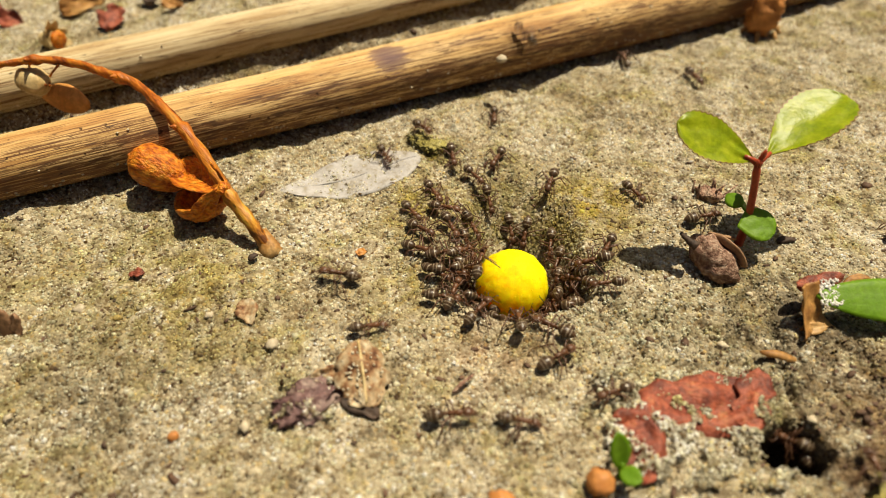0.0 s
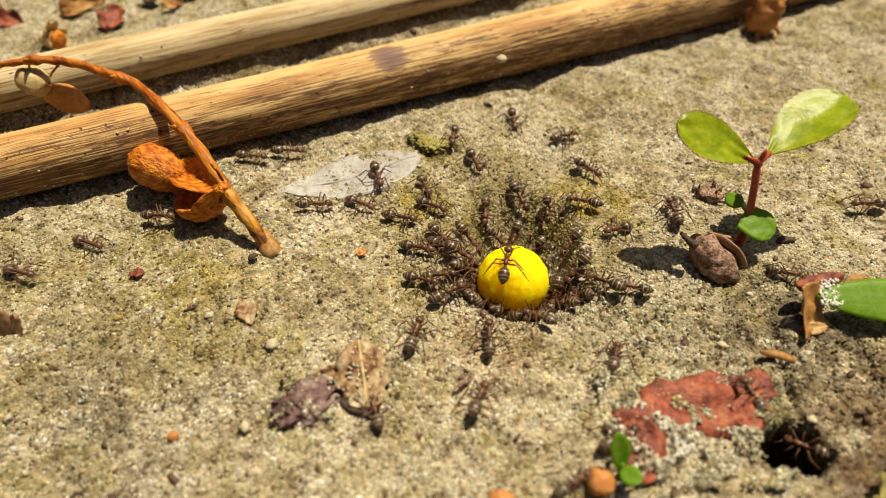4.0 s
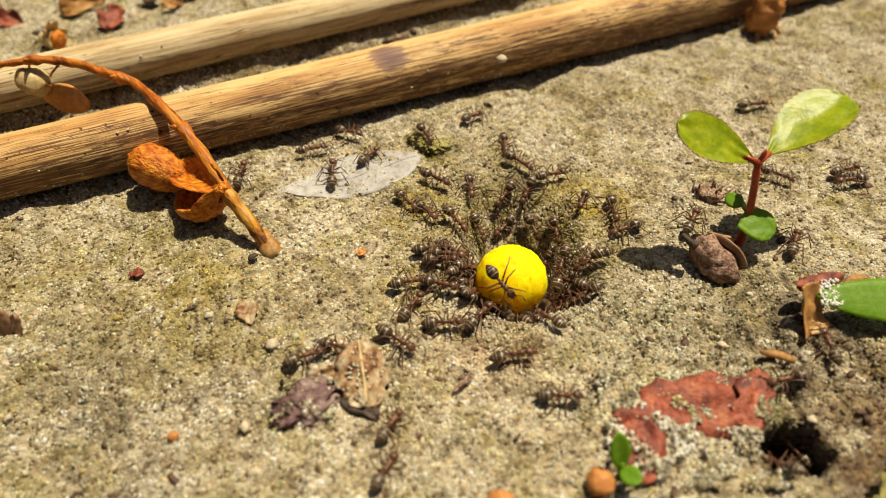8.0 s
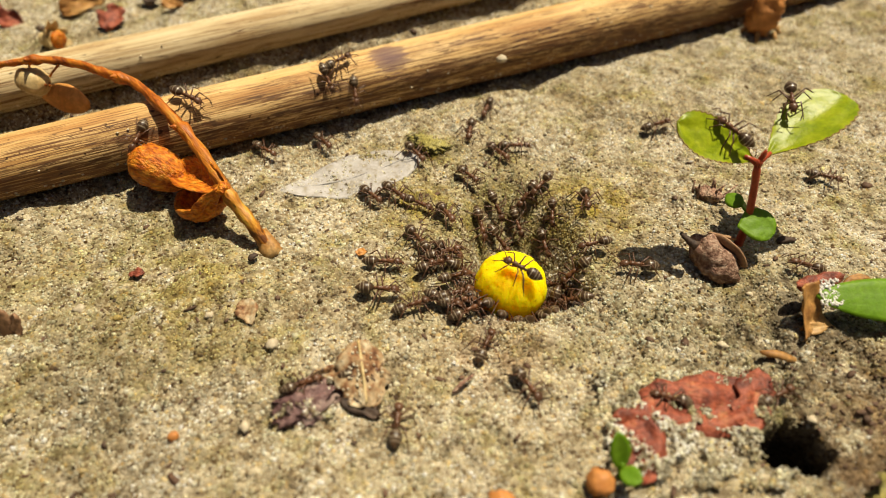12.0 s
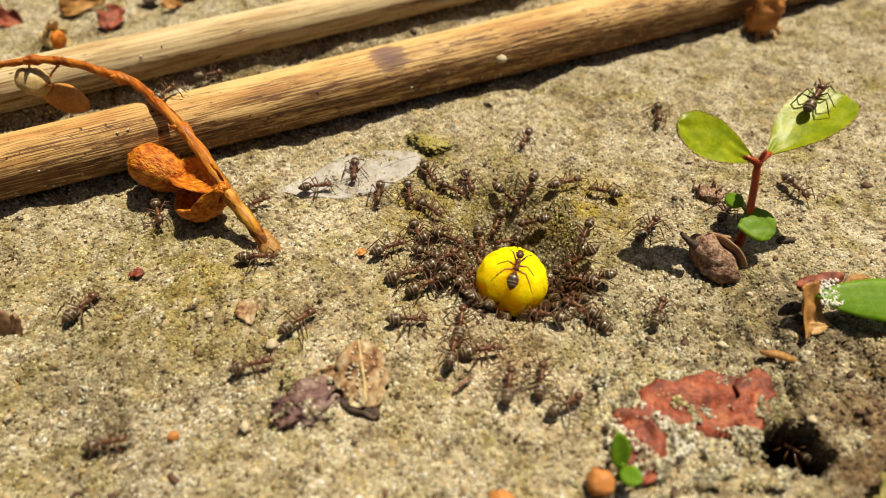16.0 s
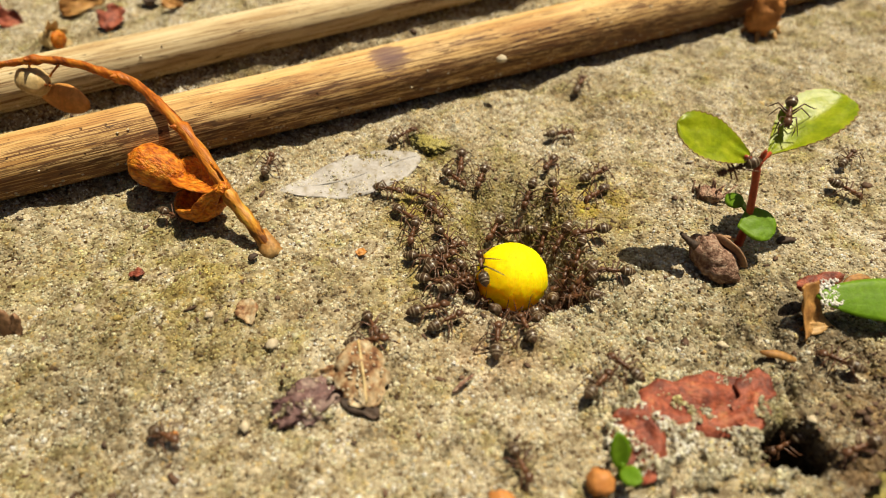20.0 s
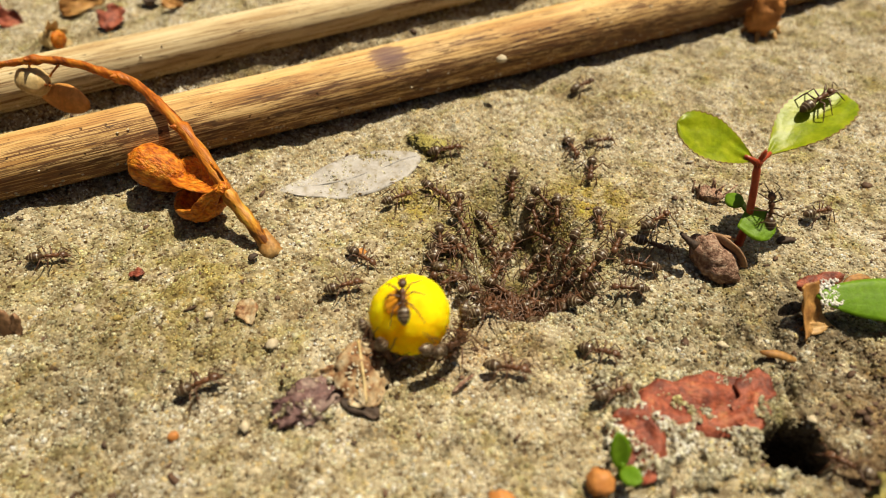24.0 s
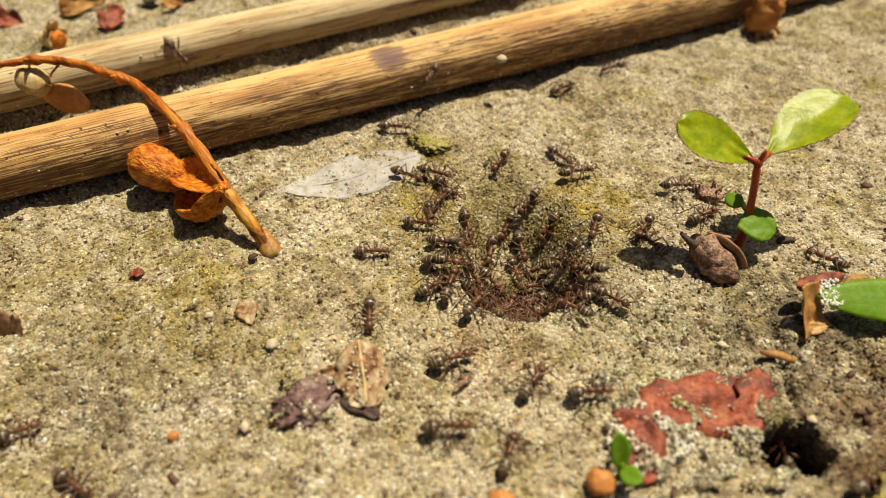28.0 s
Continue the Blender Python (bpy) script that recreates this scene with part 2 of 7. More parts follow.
M_GREEN = material("green_leaf", [(0.32, (0.26, 0.35, 0.004)), (0.5, (0.36, 0.44, 0.006)), (0.68, (0.46, 0.51, 0.02))],
                   scale=520, fine=1900, grit=0.25, rough=0.38, spec=0.34, bump=0.6, depth=0.0001, translucent=0.34)
M_LOWGREEN = material("young_green_leaf", [(0.3, (0.15, 0.31, 0.008)), (0.7, (0.24, 0.42, 0.02))], scale=420, fine=2200, grit=0.25, rough=0.5, translucent=0.35)
M_STEM = material("red_stem", [(0.3, (0.24, 0.03, 0.012)), (0.6, (0.50, 0.09, 0.035))], scale=300, fine=2000, rough=0.35, bump=0.4)
M_EDGE = material("leaf_margin", [(0.3, (0.20, 0.09, 0.025)), (0.7, (0.38, 0.31, 0.08))], scale=700, rough=0.5)
M_HUSK = material("seed_husk", [(0.34, (0.16, 0.07, 0.045)), (0.5, (0.42, 0.24, 0.16)), (0.66, (0.66, 0.47, 0.34))],
                  scale=1150, fine=3400, grit=0.6, rough=0.7, bump=1.0, depth=0.0004)
M_HUSK_IN = material("husk_lining", [(0.3, (0.22, 0.11, 0.06)), (0.7, (0.42, 0.25, 0.13))], scale=400, rough=0.6)
M_BROWN = material("withered_leaf", [(0.3, (0.30, 0.12, 0.035)), (0.5, (0.56, 0.29, 0.085)), (0.7, (0.74, 0.48, 0.20))],
                   scale=260, fine=1700, grit=0.5, rough=0.55, bump=0.6, translucent=0.15)
M_REDLEAF = material("red_rotting_leaf", [(0.35, (0.16, 0.035, 0.020)), (0.50, (0.34, 0.085, 0.045)), (0.62, (0.42, 0.115, 0.055)), (0.74, (0.54, 0.23, 0.10))],
                     scale=520, fine=1700, grit=0.6, rough=0.55, bump=0.9, depth=0.0003)
M_DRIFT = material("drifted_sand", [(0.3, (0.62, 0.54, 0.38)), (0.7, (0.84, 0.76, 0.57))], scale=900, fine=2500, grit=0.25, rough=0.35, spec=0.5, translucent=0.2)
M_PURPLE = material("purple_rot", [(0.3, (0.09, 0.045, 0.045)), (0.5, (0.22, 0.12, 0.11)), (0.7, (0.40, 0.30, 0.25))],
                    scale=500, fine=2200, grit=0.5, rough=0.5, bump=1.0, depth=0.0003)
M_MOTTLED = material("mottled_leaf", [(0.36, (0.15, 0.06, 0.025)), (0.43, (0.36, 0.18, 0.08)), (0.52, (0.56, 0.38, 0.20)), (0.66, (0.72, 0.60, 0.40))],
                     scale=620, fine=2000, grit=0.5, rough=0.7, bump=0.7, depth=0.0002, translucent=0.2)
M_DARK = material("dark_bark", [(0.3, (0.03, 0.02, 0.015)), (0.7, (0.12, 0.075, 0.05))], scale=500, fine=2000, grit=0.4, rough=0.7, bump=0.8)
M_PELLET = material("orange_pellet", [(0.3, (0.44, 0.16, 0.035)), (0.7, (0.66, 0.29, 0.085))], scale=400, fine=1800, rough=0.55)
M_PEBBLE = material("pale_pebble", [(0.3, (0.60, 0.49, 0.33)), (0.7, (0.74, 0.64, 0.46))], scale=500, fine=1800, rough=0.6, spec=0.15, vary=0.2)
M_DEBRIS = material("brown_crumb", [(0.3, (0.05, 0.03, 0.02)), (0.7, (0.22, 0.12, 0.07))], scale=300, fine=1800, rough=0.7, vary=0.4)
M_BALL = material("yellow_floret", [(0.31, (0.99, 0.54, 0.002)), (0.42, (0.99, 0.67, 0.002)), (0.65, (0.99, 0.74, 0.003))],
                  scale=300, fine=1800, grit=0.14, rough=0.7, spec=0.1, bump=0.4, depth=0.0002)
ball_shader = M_BALL.node_tree.nodes["Principled BSDF"]
ball_shader.inputs["Subsurface Weight"].default_value = 1.0
ball_shader.inputs["Subsurface Radius"].default_value = (1.0, 0.80, 0.05)
ball_shader.inputs["Subsurface Scale"].default_value = 0.0045
M_BALL_BASE = material("orange_base", [(0.3, (0.60, 0.20, 0.01)), (0.7, (0.75, 0.34, 0.01))], scale=400, rough=0.5)
M_ANT_BODY = material("ant_thorax", [(0.3, (0.10, 0.042, 0.019)), (0.7, (0.25, 0.105, 0.045))], scale=900, fine=4000, grit=0.3, rough=0.38, spec=0.38, bump=0.2, vary=0.35)
M_ANT_HEAD = material("ant_head", [(0.3, (0.085, 0.040, 0.020)), (0.7, (0.20, 0.088, 0.042))], scale=900, fine=4000, grit=0.3, rough=0.36, spec=0.38, bump=0.2, vary=0.35)
M_ANT_GASTER = material("ant_gaster", [(0.3, (0.036, 0.020, 0.010)), (0.7, (0.105, 0.058, 0.028))], scale=900, fine=4000, grit=0.3, rough=0.36, spec=0.38, bump=0.2)
M_ANT_BAND = material("ant_band", [(0.3, (0.20, 0.15, 0.09)), (0.7, (0.46, 0.38, 0.27))], scale=900, rough=0.3, spec=0.5)
M_ANT_LEG = material("ant_leg", [(0.3, (0.065, 0.030, 0.014)), (0.7, (0.15, 0.066, 0.032))], scale=900, rough=0.4, spec=0.4)


# ---- mesh helpers ----
def finish(bm, smooth=True):
    bmesh.ops.recalc_face_normals(bm, faces=bm.faces)
    for f in bm.faces:
        f.smooth = smooth
    return bm


def thing(name, base, label, category, group="", kind=""):
    ob = new(name)
    ob.empty_display_size = 0.002
    ob.location = base
    return tagged(ob, label, category, group, kind)


def part(name, bm, mats, parent, label="", world_coords=True):
    """Links a bmesh, given in the place's coordinates, as one mesh under a thing or a part."""
    if world_coords:
        top = Vector((0, 0, 0))
        o = parent
        while o:
            top += o.location
            o = o.parent
        bmesh.ops.translate(bm, vec=-top, verts=bm.verts)
    me = bpy.data.meshes.new(name)
    bm.to_mesh(me)
    bm.free()
    for m in (mats if isinstance(mats, (list, tuple)) else [mats]):
        me.materials.append(m)
    ob = new(name, me)
    ob.parent = parent
    return tagged(ob, label)


def single(name, bm, mats, base, label, category, group="", kind=""):
    """A thing that is one mesh, with its origin at base."""
    bmesh.ops.translate(bm, vec=-Vector(base), verts=bm.verts)
    me = bpy.data.meshes.new(name)
    bm.to_mesh(me)
    bm.free()
    for m in (mats if isinstance(mats, (list, tuple)) else [mats]):
        me.materials.append(m)
    ob = new(name, me)
    ob.location = base
    return tagged(ob, label, category, group, kind)


def tube(points, radii, segs=8, bm=None, wobble=0.0, seed=0, flat=1.0):
    """A tapering round bar along points."""
    rnd = random.Random(seed)
    bm = bm or bmesh.new()
    pts = [Vector(p) for p in points]
    rings, side = [], None
    for i, p in enumerate(pts):
        d = (pts[min(i + 1, len(pts) - 1)] - pts[max(i - 1, 0)]).normalized()
        if side is None:
            side = d.cross(Vector((0, 0, 1)) if abs(d.z) < 0.9 else Vector((1, 0, 0))).normalized()
        else:
            side = (side - d * side.dot(d)).normalized()
        up = side.cross(d)
        r = radii[i] if isinstance(radii, (list, tuple)) else radii
        ring = []
        for k in range(segs):
            a = 2 * math.pi * k / segs
            w = 1 + wobble * (rnd.random() - 0.5) * 2
            ring.append(bm.verts.new(p + (side * math.cos(a) + up * math.sin(a) * flat) * r * w))
        rings.append(ring)
    for a, b in zip(rings, rings[1:]):
        for k in range(segs):
            bm.faces.new((a[k], a[(k + 1) % segs], b[(k + 1) % segs], b[k]))
    bm.faces.new(rings[0][::-1])
    bm.faces.new(rings[-1])
    return finish(bm)


def smooth_path(points, n):
    """n points on a smooth curve through points."""
    pts = [Vector(p) for p in points]
    out = []
    m = len(pts) - 1
    for i in range(n):
        s = i / (n - 1) * m
        k = min(int(s), m - 1)
        t = s - k
        p0, p1, p2, p3 = pts[max(k - 1, 0)], pts[k], pts[k + 1], pts[min(k + 2, m)]
        out.append(0.5 * ((2 * p1) + (p2 - p0) * t + (2 * p0 - 5 * p1 + 4 * p2 - p3) * t * t + (3 * p1 - p0 - 3 * p2 + p3) * t ** 3))
    return out


def egg(centre, axis, length, width, thick=None, rings=10, segs=14, rough=0.0, seed=0, sharp=1.0, bm=None, up=(0, 0, 1), folds=0, cut=None):
    """A rounded body along axis; sharp < 1 gives pointed ends; folds: grooves along it; cut: keeps only a part of its turn."""
    bm = bm or bmesh.new()
    ax = Vector(axis).normalized()
    s = ax.cross(Vector(up)).normalized()
    u = s.cross(ax)
    thick = thick or width
    c = Vector(centre)
    grid = []
    for i in range(rings + 1):
        a = math.pi * i / rings
        row = []
        for k in range(segs):
            b = 2 * math.pi * k / segs
            rad = math.sin(a) ** sharp if 0 < i < rings else 0.0
            q = c + ax * (-math.cos(a) * length / 2) + (s * math.cos(b) * width / 2 + u * math.sin(b) * thick / 2) * rad * (1 + 0.05 * math.cos(folds * b) * bool(folds))
            if rough:
                q += (q - c) * rough * noise.noise(q * 700 + Vector((seed, seed * 2.3, 0)))
            row.append(q)
        grid.append(row)
    first, last = bm.verts.new(grid[0][0]), bm.verts.new(grid[-1][0])
    vs = [[bm.verts.new(q) for q in row] for row in grid[1:-1]]
    for k in range(segs):
        n = (k + 1) % segs
        bm.faces.new((first, vs[0][n], vs[0][k]))
        bm.faces.new((last, vs[-1][k], vs[-1][n]))
        for a, b in zip(vs, vs[1:]):
            bm.faces.new((a[k], a[n], b[n], b[k]))
    return finish(bm)


def blade(base, tip, face, width, thick=0.0003, cup=0.0, bow=0.0, n=16, m=8, teeth=0.0, rough=0.0, seed=0, shape=None, twist=0.0, bm=None, rim=False):
    """A leaf blade from base to tip whose upper side looks towards face; cup folds it along the midrib, bow bends the tip back."""
    bm = bm or bmesh.new()
    base, tip = Vector(base), Vector(tip)
    ax = tip - base
    length = ax.length
    ax.normalize()
    fc = Vector(face)
    fc = (fc - ax * fc.dot(ax)).normalized()
    sd = ax.cross(fc)
    shape = shape or (lambda t: (math.sin(math.pi * t ** 0.85) ** 0.62) * (0.72 + 0.28 * t) if 0 < t < 1 else 0.0)
    top, low = [], []
    for i in range(n + 1):
        t = i / n
        w = max(shape(t), 0.03) * width / 2
        if teeth and i % 2:
            w *= 1 - teeth
        turn = twist * t
        rows = ([], [])
        for k in range(m + 1):
            q = 2 * k / m - 1
            if rim and 0 < k < m:
                q = (2 * (k - 1) / (m - 2) - 1) * 0.955
            z = cup * abs(q) ** 1.5 * w + bow * length * (t * t) * -1
            if rough:
                z += rough * noise.noise(Vector((q * 2.1 + seed, t * 4, seed * 1.7)))
            x = q * w
            off = sd * (x * math.cos(turn)) + fc * (z + x * math.sin(turn))
            at = base + ax * (t * length) + off
            edge = 1.0 if rim or (0 < k < m and 0 < i < n) else 0.35
            rows[0].append(bm.verts.new(at + fc * thick * 0.5 * edge))
            rows[1].append(bm.verts.new(at - fc * thick * 0.5 * edge))
        top.append(rows[0])
        low.append(rows[1])
    for i in range(n):
        for k in range(m):
            bm.faces.new((top[i][k], top[i][k + 1], top[i + 1][k + 1], top[i + 1][k])).material_index = int(rim and k in (0, m - 1))
            bm.faces.new((low[i][k], low[i + 1][k], low[i + 1][k + 1], low[i][k + 1]))
        for k in (0, m):
            bm.faces.new((top[i][k], top[i + 1][k], low[i + 1][k], low[i][k])).material_index = int(rim)
    for i in (0, n):
        for k in range(m):
            bm.faces.new((top[i][k], top[i][k + 1], low[i][k + 1], low[i][k]))
    finish(bm)
    if rim:
        for f in bm.faces:
            f.smooth = f.material_index == 0
        for e in bm.edges:
            if len({f.material_index for f in e.link_faces}) > 1:
                e.smooth = False
    return bm


def crumb(centre, size, seed, squash=(1, 1, 1), sub=2, rough=0.35, freq=1.0):
    """A small uneven lump."""
    bm = bmesh.new()
    bmesh.ops.create_icosphere(bm, subdivisions=sub, radius=1.0)
    for v in bm.verts:
        d = 1 + rough * noise.noise(v.co * 1.7 * freq + Vector((seed * 3.1, seed, 0))) + rough * 0.5 * noise.noise(v.co * 4.1 * freq + Vector((0, seed * 2.0, seed)))
        v.co = Vector((v.co.x * squash[0], v.co.y * squash[1], v.co.z * squash[2])) * d * size
    turn = Euler((0, 0, seed * 1.3)).to_matrix()
    for v in bm.verts:
        v.co = turn @ v.co + Vector(centre)
    return finish(bm)


def bowl(centre, axis, r, thick, seed):
    """A hollow shell with an uneven rim that opens along axis."""
    bm = bmesh.new()
    ax = Vector(axis).normalized()
    s = ax.cross(Vector((0, 1, 0))).normalized()
    u = s.cross(ax)
    rows = []
    for rad, order in ((r, range(1, 10)), (r - thick, range(9, 0, -1))):
        for i in order:
            row = []
            for k in range(28):
                a = 2 * math.pi * k / 28
                th = math.pi * i / 9 * (0.54 + 0.07 * math.sin(2 * a + seed) + 0.03 * math.sin(5 * a))
                d = s * (math.cos(a) * math.sin(th) * 1.18) + u * (math.sin(a) * math.sin(th)) - ax * math.cos(th)
                w = 1 + 0.08 * noise.noise(d * 2 + Vector((seed, 0, 0))) + 0.05 * noise.noise(d * 6)
                row.append(bm.verts.new(Vector(centre) + d * rad * w))
            rows.append(row)
    for p, q in zip(rows, rows[1:]):
        for k in range(28):
            bm.faces.new((p[k], p[(k + 1) % 28], q[(k + 1) % 28], q[k]))
    bm.faces.new(rows[0][::-1])
    bm.faces.new(rows[-1])
    return finish(bm)


# ---- ground ----
WAVES = [(180, 40, 0.3, 0.00035), (-70, 210, 1.9, 0.00035), (330, 250, 0.8, 0.00022), (-420, 190, 2.7, 0.00020),
         (610, -520, 4.1, 0.00013), (380, 900, 5.2, 0.00010), (-1150, 420, 0.4, 0.00008), (900, 1200, 3.3, 0.00007)]
BUMPS = [(-0.050, -0.040, 0.020, -0.0030), (0.046, -0.0385, 0.008, 0.0022), (0.027, -0.031, 0.006, 0.0004), (0.050, -0.021, 0.005, 0.0010), (-0.011, -0.020, 0.006, 0.0010)]


def step(a, b, v):
    t = np.clip((v - a) / (b - a), 0, 1)
    return t * t * (3 - 2 * t)


def ground_z(x, y):
    """Height of the sand."""
    x, y = np.asarray(x, float), np.asarray(y, float)
    z = sum(a * np.sin(kx * x + ky * y + p) for kx, ky, p, a in WAVES)
    for bx, by, r, h in BUMPS:
        z = z + h * np.exp(-((x - bx) ** 2 + (y - by) ** 2) / (r * r))
    z = z * (1 - step(0.2, 0.6, np.hypot(x, y)))
    # the low bank of soil under the farther reed
    across = ((x + 0.0727) * 0.461 - (y - 0.0297) * 0.8875)
    z = z + 0.0028 * np.exp(-(across / 0.0050) ** 2) * (np.abs(x) < 0.5)
    # and a lower one along the nearer reed, fading towards its sunken end
    across = (x + 0.06265) * 0.441 - (y - 0.0106) * 0.8975
    z = z + 0.0005 * np.exp(-((across - 0.0015) / 0.0046) ** 2) * (1 - step(-0.05, 0.045, x)) * (np.abs(x) < 0.5)
    # the pit: steep towards the viewer, a long slope behind
    dx, dy = x - 0.0100, y + 0.0042
    q = np.hypot(dx / np.where(dx > 0, 0.0105, 0.0085), np.where(dy > 0, dy / 0.0235, dy / 0.0088))
    z = z - 0.0080 * (1 - step(0.42, 1.02, q + 0.05 * np.sin(5 * np.arctan2(dy, dx))))
    # the burrow
    hx, hy = x - 0.0369, y + 0.0292
    h = np.hypot(hx / np.where(hx > 0, 0.0040, 0.0036), hy / 0.0028) + 0.10 * np.sin(3 * np.arctan2(hy, hx) + 1) + 0.05 * np.sin(7 * np.arctan2(hy, hx))
    return z - 0.013 * (1 - step(0.62, 1.08, h))


def lattice(x, y, size, seed):
    """Smooth random values from 0 to 1 with bumps of that size."""
    u, v = x / size, y / size
    i, j = np.floor(u).astype(np.int64), np.floor(v).astype(np.int64)
    fu, fv = u - i, v - j
    fu, fv = fu * fu * (3 - 2 * fu), fv * fv * (3 - 2 * fv)

    def h(a, b):
        k = (a * 374761393 + b * 668265263 + seed * 982451653) & 0x7FFFFFFF
        k = ((k ^ (k >> 13)) * 1274126177) & 0x7FFFFFFF
        return ((k ^ (k >> 16)) & 0xFFFF) / 65535.0
    top = h(i, j) * (1 - fu) + h(i + 1, j) * fu
    low = h(i, j + 1) * (1 - fu) + h(i + 1, j + 1) * fu
    return top * (1 - fv) + low * fv


def fine_z(x, y):
    """Crumbly relief of the crust; cracks and clods mostly towards the burrow."""
    x, y = np.asarray(x, float), np.asarray(y, float)
    near = np.hypot(x, y) < 0.25
    z = 0.0007 * (lattice(x, y, 0.0052, 1) - 0.5) + 0.0005 * (lattice(x, y, 0.0023, 2) - 0.5) + 0.0003 * (lattice(x, y, 0.0011, 3) - 0.5)
    clods = np.exp(-(((x - 0.042) / 0.020) ** 2 + ((y + 0.018) / 0.010) ** 2)) + 0.7 * np.exp(-(((x - 0.026) / 0.012) ** 2 + ((y + 0.010) / 0.006) ** 2))
    clods = clods + 0.5 * np.exp(-(((x + 0.038) / 0.02) ** 2 + ((y + 0.024) / 0.008) ** 2)) + 0.10
    crack = np.clip(1 - np.abs(2 * lattice(x, y, 0.0042, 5) - 1), 0, 1) ** 7 + 0.7 * np.clip(1 - np.abs(2 * lattice(x, y, 0.0021, 6) - 1), 0, 1) ** 7
    flat = 1 - 0.85 * np.exp(-(((x + 0.0140) * 0.915 + (y - 0.0160) * 0.403) / 0.0100) ** 4 - (((y - 0.0160) * 0.915 - (x + 0.0140) * 0.403) / 0.0052) ** 4)
    return (z - 0.0011 * crack * np.clip(clods, 0, 1.1)) * near * flat


# two points of each axis, radius and height at both
REEDS = [((-0.06265, 0.01059), (0.04711, 0.06453), 0.0044, 0.0056, 0.0046, 0.0054), ((-0.07267, 0.02968), (-0.03900, 0.04718), 0.0039, 0.0066, 0.0066, 0.00376)]


def support_z(x, y):
    """Height of whatever lies on top at a place: sand or reed."""
    z = float(ground_z(x, y))
    for (ax, ay), (bx, by), r0, h0, h1, r1 in REEDS:
        dx, dy = bx - ax, by - ay
        n = math.hypot(dx, dy)
        d = abs((x - ax) * dy - (y - ay) * dx) / n
        s = ((x - ax) * dx + (y - ay) * dy) / (n * n)
        r = max(r0 + (r1 - r0) * s, 0.003)
        if d < r:
            z = max(z, h0 + (h1 - h0) * s + math.sqrt(r * r - d * d))
    return z


def build_ground():
    inner = np.linspace(-0.052, 0.100, 370)
    ys = np.concatenate([[-25, -6, -1.5, -0.4, -0.15, -0.08], inner, [0.115, 0.15, 0.25, 0.6, 2, 8, 25]])
    us = np.concatenate([[-250, -60, -14, -4, -1.9, -1.3], np.linspace(-1.08, 1.08, 450), [1.3, 1.9, 4, 14, 60, 250]])
    half = np.clip(0.0440 + (ys + 0.0374) * 0.457, 0.042, 0.108)
    X = us[None, :] * half[:, None]
    Y = np.repeat(ys[:, None], len(us), 1)
    rng = np.random.default_rng(4)
    Z = ground_z(X, Y) + fine_z(X, Y) + rng.normal(0, 0.00005, X.shape) * (np.hypot(X, Y) < 0.2)
    R, C = X.shape
    idx = np.arange(R * C).reshape(R, C)
    quads = np.stack([idx[:-1, :-1], idx[:-1, 1:], idx[1:, 1:], idx[1:, :-1]], -1).reshape(-1, 4)
    me = mesh_from(np.stack([X, Y, Z], -1).reshape(-1, 3), quads, "ground")
    me.polygons.foreach_set("use_smooth", np.ones(len(quads), bool))
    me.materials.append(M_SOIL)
    tagged(new("ground", me), "pale sandy soil with olive algae and a crumbly pit", "ground", "", "structure")


def mesh_from(verts, faces, name):
    n = faces.shape[1]
    me = bpy.data.meshes.new(name)
    me.vertices.add(len(verts))
    me.vertices.foreach_set("co", np.ascontiguousarray(verts, np.float32).ravel())
    me.loops.add(faces.size)
    me.loops.foreach_set("vertex_index", np.ascontiguousarray(faces, np.int32).ravel())
    me.polygons.add(len(faces))
    me.polygons.foreach_set("loop_start", np.arange(0, faces.size, n, dtype=np.int32))
    me.polygons.foreach_set("loop_total", np.full(len(faces), n, np.int32))
    me.update(calc_edges=True)
    return me


